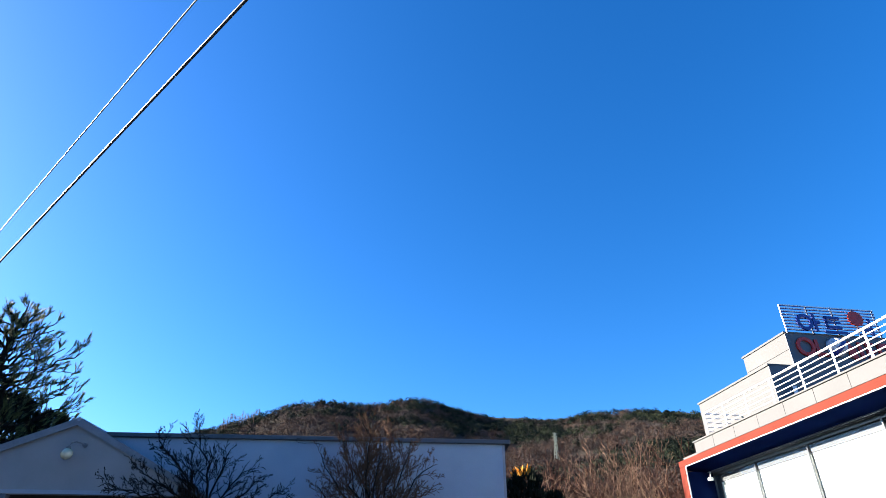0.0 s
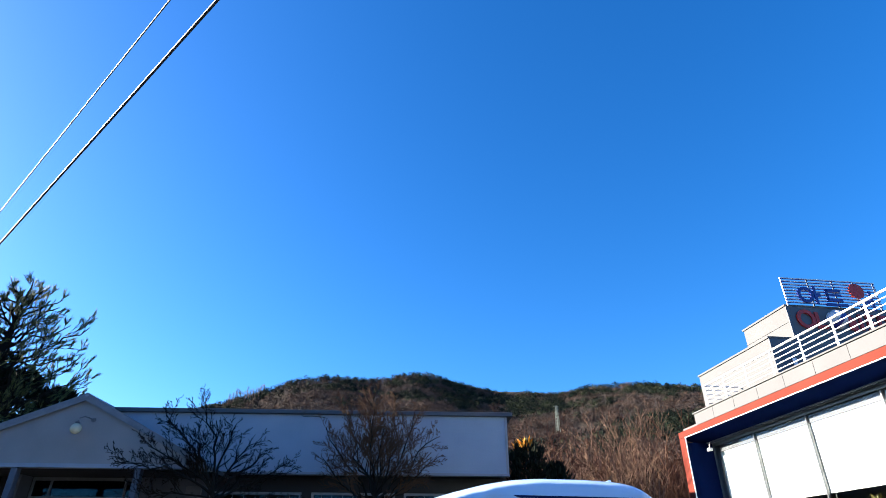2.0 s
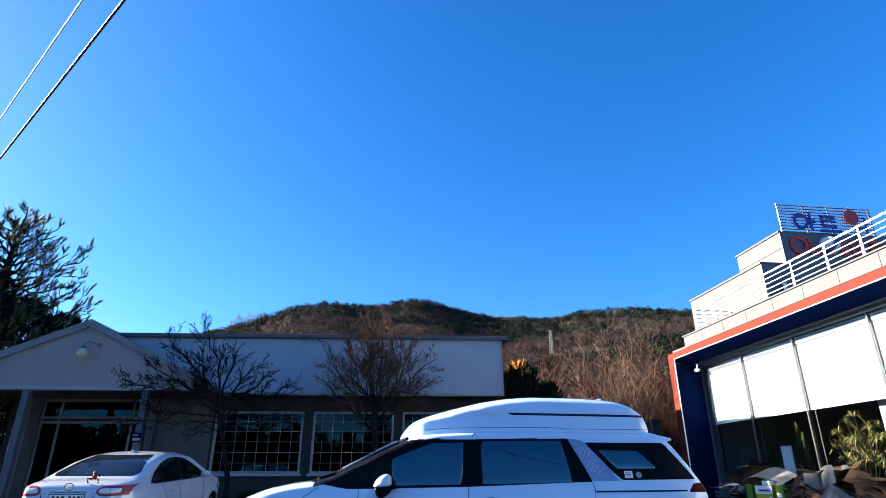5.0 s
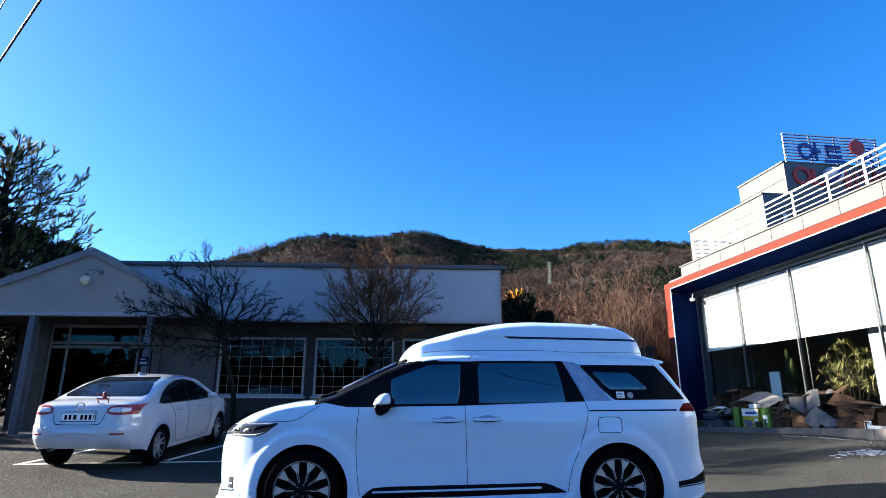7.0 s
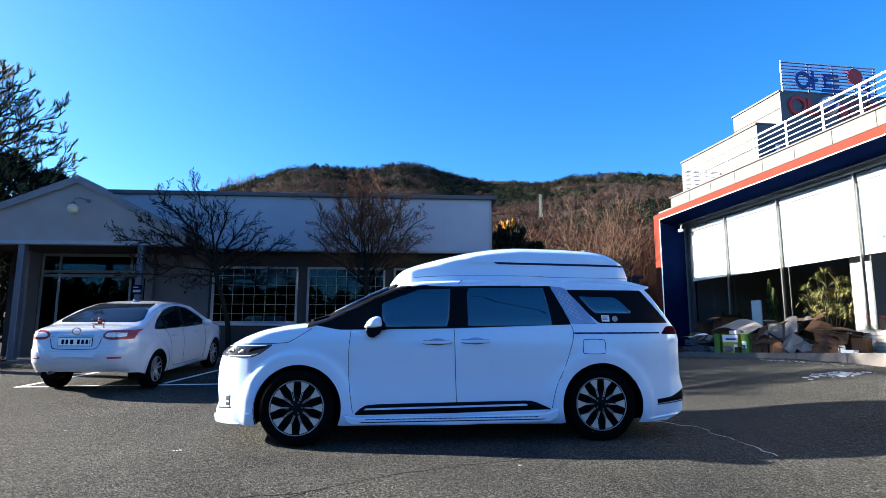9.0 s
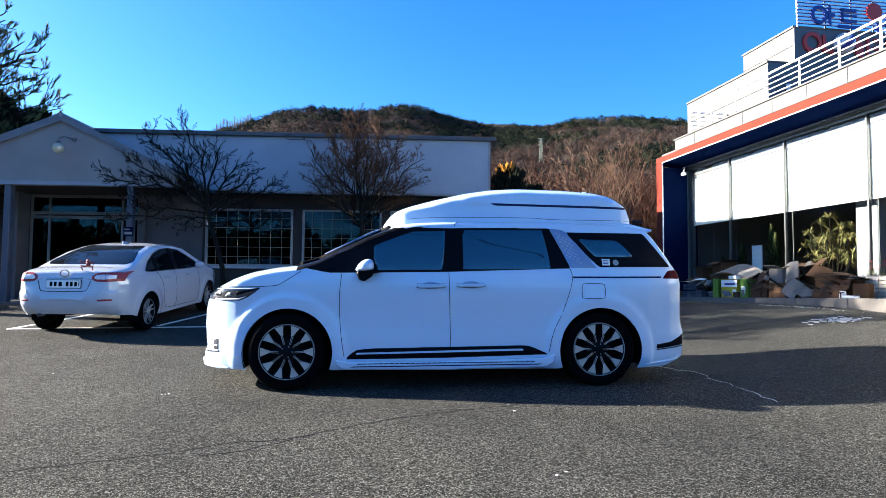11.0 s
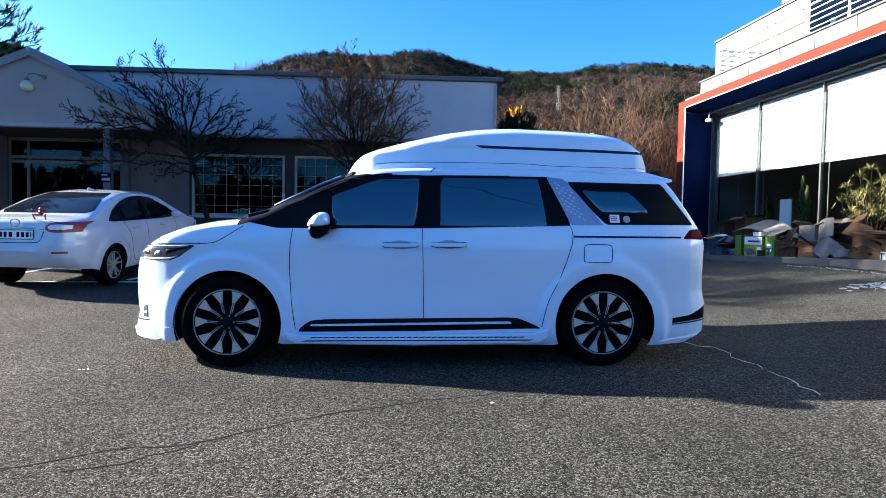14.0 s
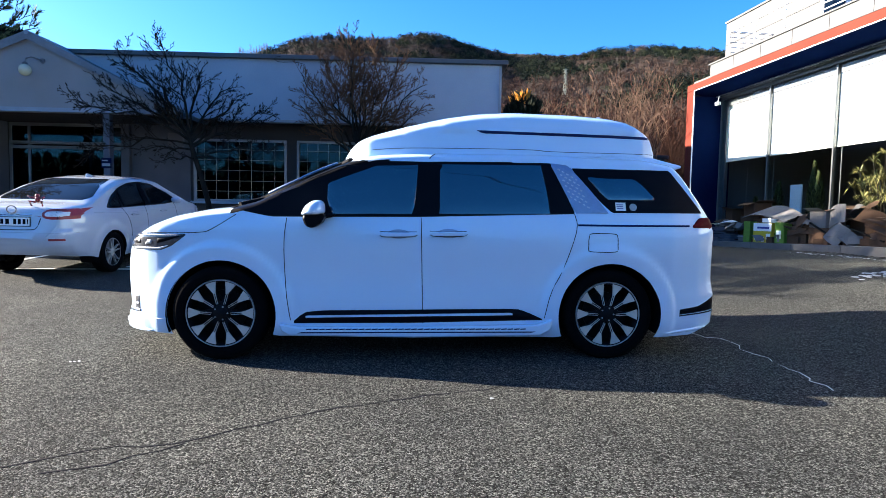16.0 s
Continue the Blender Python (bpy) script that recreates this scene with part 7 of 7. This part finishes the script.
def clutter():
    rr = random.Random(21)
    L1, L2 = "brown cardboard box on the concrete platform", "open brown cardboard box with bent flaps"
    L3 = "brown cardboard box stacked on others in the pile"
    top = lambda u: platform_z(u)
    # crates with papers on them, boxes behind
    for u, w, b, rz in ((1.35, -0.80, 0.0, 3), (1.95, -0.82, 0.0, -4), (1.55, -0.78, 0.18, 8)):
        crate(u, w, 0.52, 0.36, 0.17, rz, b, "dark slatted plastic crate on the platform")
    for k, (u, z, dx, dy, rot, m) in enumerate(((1.35, 0.40, 0.50, 0.36, (3, 4, 12), M_CARDPALE), (1.80, 0.24, 0.55, 0.34, (4, -6, -15), M_CARDPALE), (1.55, 0.44, 0.42, 0.30, (8, -8, 30), M_WHITE), (2.05, 0.34, 0.45, 0.30, (14, 10, -8), M_CARDPALE), (1.25, 0.47, 0.30, 0.24, (18, 12, 5), M_CARD))):
        sheet(u, -0.80 + 0.03 * k, top(u) + z, dx, dy, rot, m, "flattened carton and paper lying on crates", 0.04)
    carton(1.30, -0.30, 0.42, 0.36, 0.52, 10, M_CARD, L1)
    carton(1.28, -0.34, 0.34, 0.30, 0.26, -8, M_CARD, L2, True, 0.53)
    carton(2.10, -0.28, 0.62, 0.46, 0.60, 5, M_CARD, L1)
    carton(2.12, -0.33, 0.50, 0.38, 0.30, -10, M_CARD, L3, True, 0.61)
    # boxes under the large pale sheet
    carton(3.00, -0.48, 0.80, 0.50, 0.52, 4, M_CARD, L1)
    carton(3.75, -0.40, 0.55, 0.45, 0.46, -6, M_CARD, L1)
    sheet(3.02, -0.62, top(3.0) + 0.56, 1.25, 0.56, (20, 5, 3), M_CARDPALE, "large pale flattened carton draped over boxes", 0.16)
    sheet(3.55, -0.70, top(3.5) + 0.56, 0.62, 0.42, (20, 12, -6), M_CARDPALE, "pale flattened carton hanging over a box", 0.05)
    t = carton(3.30, -0.92, 0.54, 0.22, 0.42, 3, M_YELLOW, "yellow and white printed carton beside the pile")
    Geo().box(-0.268, 0.268, -0.1135, -0.1105, 0.25, 0.415).make("print_band", M_WHITE, t)
    for x0, x1, z0, z1 in ((-0.22, -0.08, 0.06, 0.16), (-0.02, 0.06, 0.02, 0.12), (0.12, 0.24, 0.08, 0.2)):
        Geo().box(x0, x1, -0.1135, -0.1105, z0, z1).make("print_bar", M_WHITE, t)
    Geo().box(-0.15, 0.20, -0.1165, -0.1138, 0.30, 0.34).make("print_bar", M_BLUE, t)
    carton(3.36, -0.88, 0.30, 0.20, 0.08, -6, M_WHITE, "small white carton on the yellow one", False, 0.432)
    t = carton(3.84, -0.95, 0.30, 0.16, 0.42, -4, M_GREEN, "bright green printed bag standing on the platform", name="printed_bag")
    Geo().box(-0.10, 0.06, -0.083, -0.0805, 0.1, 0.26).make("print_band", M_WHITE, t)
    carton(2.72, -0.90, 0.17, 0.2, 0.46, 12, M_GREEN, "olive green canister standing on the platform", name="canister")
    # tumbled cartons, the stacked pair and the leaning sheets
    carton(4.25, -0.66, 0.46, 0.40, 0.30, 28, M_CARD, L2, True, 0.02)
    carton(4.28, -0.92, 0.40, 0.20, 0.26, 14, M_CARD, L1)
    sheet(4.32, -0.99, top(4.3) + 0.30, 0.42, 0.26, (58, -14, 6), M_CARD, "brown carton flap leaning on a box", 0.02)
    sheet(4.05, -0.72, top(4.05) + 0.50, 0.95, 0.30, (8, -14, 4), M_CARD, "brown cardboard sheet lying across boxes", 0.05)
    carton(4.80, -0.78, 0.46, 0.40, 0.31, 3, M_CARD, L1)
    carton(4.78, -0.78, 0.44, 0.38, 0.30, -4, M_CARDPALE, "pale cardboard box stacked on a brown one", True, 0.32)
    sheet(4.70, -0.55, top(4.7) + 0.64, 1.05, 0.40, (10, -6, 8), M_CARD, "dark flattened carton on top of the pile", 0.05)
    carton(5.40, -0.42, 0.56, 0.42, 0.48, -8, M_CARD, L2, True)
    sheet(5.18, -0.92, top(5.2) + 0.52, 0.34, 0.40, (66, -24, 8), M_CARDPALE, "curved pale carton leaning on the pile", 0.07)
    sheet(5.28, -1.00, top(5.25) + 0.22, 0.40, 0.38, (70, 26, -6), M_CARDPALE, "curved pale carton leaning on the pile", 0.08)
    sheet(5.55, -0.98, top(5.5) + 0.12, 0.34, 0.22, (52, 32, 10), M_CARDPALE, "pale carton scrap at the foot of the pile", 0.05)
    sheet(5.70, -0.76, top(5.7) + 0.50, 0.40, 0.28, (52, 16, 12), M_CARD, "brown cardboard sheet propped on the pile", 0.03)
    sheet(5.52, -0.62, top(5.5) + 0.66, 0.34, 0.26, (30, -34, 18), M_CARD, "brown cardboard flap on the pile", 0.03)
    sheet(5.30, -0.66, top(5.3) + 0.66, 0.20, 0.14, (40, -20, 0), M_CARDPALE, "crumpled white paper on the pile", 0.04)
    carton(5.92, -0.72, 0.36, 0.34, 0.42, 16, M_CARD, L1)
    carton(6.28, -0.62, 0.42, 0.36, 0.34, -10, M_CARD, L2, True)
    for u, w, z, ln, wd, rot in ((6.15, -0.92, 0.36, 0.85, 0.13, (10, 14, -4)), (6.30, -0.86, 0.44, 0.70, 0.12, (4, 8, 6)), (6.20, -0.98, 0.24, 0.75, 0.14, (14, 20, -8)), (6.45, -0.80, 0.32, 0.62, 0.16, (-6, 5, 3))):
        sheet(u, w, top(u) + z, ln, wd, rot, M_CARD, "long brown cardboard strip on boxes", 0.03)
    carton(6.28, -0.98, 0.46, 0.18, 0.12, 2, M_CARD, L1)
    carton(6.78, -0.85, 0.24, 0.22, 0.26, 25, M_CARD, L1)
    carton(6.72, -1.05, 0.24, 0.12, 0.05, 5, M_WHITE, "flat white carton at the platform edge")
    carton(6.50, -1.00, 0.10, 0.09, 0.13, 40, M_WHITE, "small white carton among the boxes")
    # scraps thrown in between
    for i in range(12):
        u = 1.2 + 0.46 * i + rr.uniform(-0.15, 0.15)
        s = rr.uniform(0.14, 0.26)
        carton(u, -0.98 + rr.uniform(-0.03, 0.05), s, s * 0.55, s * rr.uniform(0.35, 0.8), rr.uniform(-35, 35), rr.choice([M_CARD, M_CARD, M_GREY]), "small cardboard box thrown on the pile", i % 3 == 0, rr.uniform(0.0, 0.03))
    for i in range(26):
        u = rr.uniform(1.1, 6.9)
        sheet(u, rr.uniform(-1.02, -0.62), top(u) + rr.uniform(0.04, 0.50 if u < 6 else 0.25), rr.uniform(0.16, 0.42), rr.uniform(0.10, 0.28), (rr.uniform(-20, 65), rr.uniform(-35, 35), rr.uniform(-40, 40)), rr.choice([M_CARD, M_CARDPALE, M_CARD, M_GREY]), "crumpled cardboard scrap in the pile", rr.uniform(0.02, 0.09))


clutter()


def batten(u, w, z, length, tilt, turn, seed):
    g = Geo().box(-length / 2, length / 2, -0.022, 0.022, -0.012, 0.012)
    ob = g.make("wooden_batten", M_BARK, bevel=0.003)
    ob.matrix_world = show @ pose(u, w, platform_z(u) + z, 0, tilt, turn)
    tagged(ob, "dark wooden batten lying in the carton pile", "batten", "battens in the carton pile")


for k, row in enumerate(((3.75, -0.92, 0.30, 1.0, -32, 4), (3.95, -0.85, 0.34, 0.9, -24, -6), (3.6, -0.6, 0.46, 1.1, -8, 10), (5.0, -0.98, 0.22, 0.8, 28, 8), (5.9, -1.0, 0.20, 0.9, 12, -10), (6.1, -0.7, 0.42, 0.9, 4, 16), (2.2, -0.6, 0.40, 0.9, -6, -12))):
    batten(*row, k)


def strap_plant(u, w, z, h, spread, n_heads, seed, material, label, length):
    rng.seed(seed)
    t = thing("potted_plant", show @ pose(u, w, z), label, "plant", "plants at the showroom window")
    Geo().lathe([(0.001, 0), (0.15, 0), (0.19, 0.32), (0.20, 0.34), (0.17, 0.34), (0.16, 0.30), (0.001, 0.30)], 20, Matrix.Rotation(math.pi / 2, 4, "X") @ Matrix.Identity(4)).make("pot", M_GREY, t, "dark round pot", smooth=True)
    st, lf = Geo(), Geo()
    for k in range(n_heads):
        a = k * 2.4
        top = Vector((spread * math.cos(a) * rng.uniform(0.2, 1), spread * math.sin(a) * rng.uniform(0.1, 0.5), h * rng.uniform(0.42, 1.0)))
        st.tube([(0.05 * math.cos(a), 0.05 * math.sin(a), 0.3), top * 0.6, top], [0.014, 0.011, 0.009], 6)
        for j in range(38):
            b, e = rng.uniform(0, 6.28), rng.uniform(-0.3, 1.1)
            d = Vector((math.cos(b) * math.cos(e), math.sin(b) * math.cos(e), math.sin(e)))
            s = d.cross(Vector((0, 0, 1)))
            s = s.normalized() * 0.009 if s.length > 0.05 else Vector((0.009, 0, 0))
            L = length * rng.uniform(0.7, 1.15)
            m1, m2 = top + d * L * 0.5 + Vector((0, 0, 0.03)), top + d * L + Vector((0, 0, -0.25 * L))
            lf.add([top - s * 0.5, top + s * 0.5, m1 + s, m1 - s, m2], [(0, 1, 2, 3), (3, 2, 4)])
    st.make("stems", M_BARK, t, smooth=True)
    tagged(lf.make("leaves", material, t, "long arching strap leaves"), kind="stuff")


strap_plant(4.55, 0.62, 0.70, 1.75, 0.78, 36, 71, M_YUCCA, "tall potted plant with yellow-green strap leaves", 0.27)


def column_plant(u, w, h, seed):
    rng.seed(seed)
    t = thing("potted_cypress", show @ pose(u, w, 0.70), "slim green cypress in a pot behind the glass", "plant", "plants at the showroom window")
    Geo().lathe([(0.001, 0), (0.11, 0), (0.14, 0.25), (0.001, 0.25)], 16, Matrix.Rotation(math.pi / 2, 4, "X")).make("pot", M_GREY, t, smooth=True)
    g = Geo()
    for k in range(900):
        v = rng.random(); a = rng.uniform(0, 6.28)
        rad = 0.15 * math.sin(math.pi * min(0.97, v * 0.8 + 0.2)) * rng.uniform(0.5, 1)
        p = Vector((rad * math.cos(a), rad * math.sin(a), 0.25 + (h - 0.25) * v)); d = Vector((0.4 * math.cos(a), 0.4 * math.sin(a), 1)).normalized()
        s = Vector((-math.sin(a), math.cos(a), 0)) * 0.018
        g.add([p - s, p + s, p + d * 0.10], [(0, 1, 2)])
    tagged(g.make("foliage", M_NEEDLE, t), kind="stuff")


for u, w, h, sd in ((1.55, 0.6, 1.35, 81), (2.75, 0.55, 1.75, 82), (2.95, 0.5, 1.5, 83), (0.55, 0.7, 1.0, 84)):
    column_plant(u, w, h, sd)
ob = Geo().box(2.27, 2.63, 0.35, 0.38, 0.70, 1.98).make("poster_board", M_WHITE)
ob.matrix_world = show @ Matrix.Identity(4)
tagged(ob, "white standing poster board behind the glass", "sign board")
ob = Geo().box(6.5, 7.0, -0.016, -0.004, 2.95, 3.20).make("window_sticker", M_STICKER)
ob.matrix_world = show @ pose(0, 0, 0)
tagged(ob, "pale blue sticker on the showroom glass", "sticker")


def grey_shed():
    t = thing("storage_tank", pose(7.94, 18.4, gz(7.94, 18.4)), "grey metal storage box with a flat lid", "storage box")
    h = 3.02 - gz(7.94, 18.4)
    Geo().box(-0.70, 0.54, -0.5, 0.5, 0, h - 0.10).make("body", M_TANK, t, bevel=0.02)
    Geo().box(-0.77, 0.61, -0.57, 0.57, h - 0.10, h).make("lid", M_TANK, t, bevel=0.015)


grey_shed()


# ---- brick planter by the glass, brick by brick ----
def brick_planter():
    t = thing("brick_planter", show @ pose(0, 0, 0), "low planter of pale bricks with dry plants", "planter")
    u0, u1, w0, w1 = 6.15, 9.4, -0.55, -0.10
    zb, ht = platform_z(6.2) + 0.0, 0.44
    Geo().box(u0 + 0.02, u1, w0 + 0.02, w0 + 0.10, zb, zb + ht - 0.01).box(u0 + 0.02, u0 + 0.10, w0 + 0.10, w1, zb, zb + ht - 0.01).make("mortar", M_MORTAR, t)
    Geo().box(u0 + 0.10, u1, w0 + 0.10, w1, zb, zb + ht - 0.06).make("soil", M_SOIL, t)
    bl, bh, gap = 0.20, 0.057, 0.012
    base = Geo().box(0, bl, 0, 0.09, 0, bh).make("brick", M_BRICK, t, bevel=0.004)
    side = Geo().box(0, 0.09, 0, bl, 0, bh).make("brick", M_BRICK, t, bevel=0.004)
    rr = random.Random(2)
    rows = int(ht / (bh + gap))
    for j in range(rows):
        z = zb + j * (bh + gap)
        off = 0 if j % 2 else -0.106
        u = u0 + max(off, 0)
        i = 0
        while u < u1 - bl:
            ob = base if (i == 0 and j == 0) else base.copy()
            if ob is not base:
                scene.collection.objects.link(ob)
            ob.parent = t
            ob.location = (u, w0 + rr.uniform(-0.003, 0.003), z)
            u += bl + gap; i += 1
            if i == 1 and j % 2 == 0:
                u -= 0.106
                u = max(u, u0 + bl + gap)
        for k in range(2):
            ob = side if (k == 0 and j == 0) else side.copy()
            if ob is not side:
                scene.collection.objects.link(ob)
            ob.parent = t
            ob.location = (u0 - 0.002, w0 + 0.095 + k * (bl + gap) - (0.05 if j % 2 else 0), z)
    g = Geo(); fl = Geo()
    for _ in range(420):
        u, w = rr.uniform(u0 + 0.12, u1), rr.uniform(w0 + 0.12, w1)
        o = Vector((u, w, zb + ht - 0.07)); L = rr.uniform(0.1, 0.32)
        tip = o + Vector((rr.gauss(0, 0.09), rr.gauss(0, 0.09), L))
        g.add([o + Vector((-0.008, 0, 0)), o + Vector((0.008, 0, 0)), tip], [(0, 1, 2)])
        if rr.random() < 0.3:
            s = 0.018
            fl.add([tip + Vector((-s, 0, 0)), tip + Vector((0, -s, s)), tip + Vector((s, 0, 0)), tip + Vector((0, s, s))], [(0, 1, 2, 3)])
    tagged(g.make("dry_plants", M_YUCCA, t, "dry yellow stalks"), kind="stuff")
    tagged(fl.make("blossoms", M_RED, t, "small red blossoms"), kind="stuff")


brick_planter()
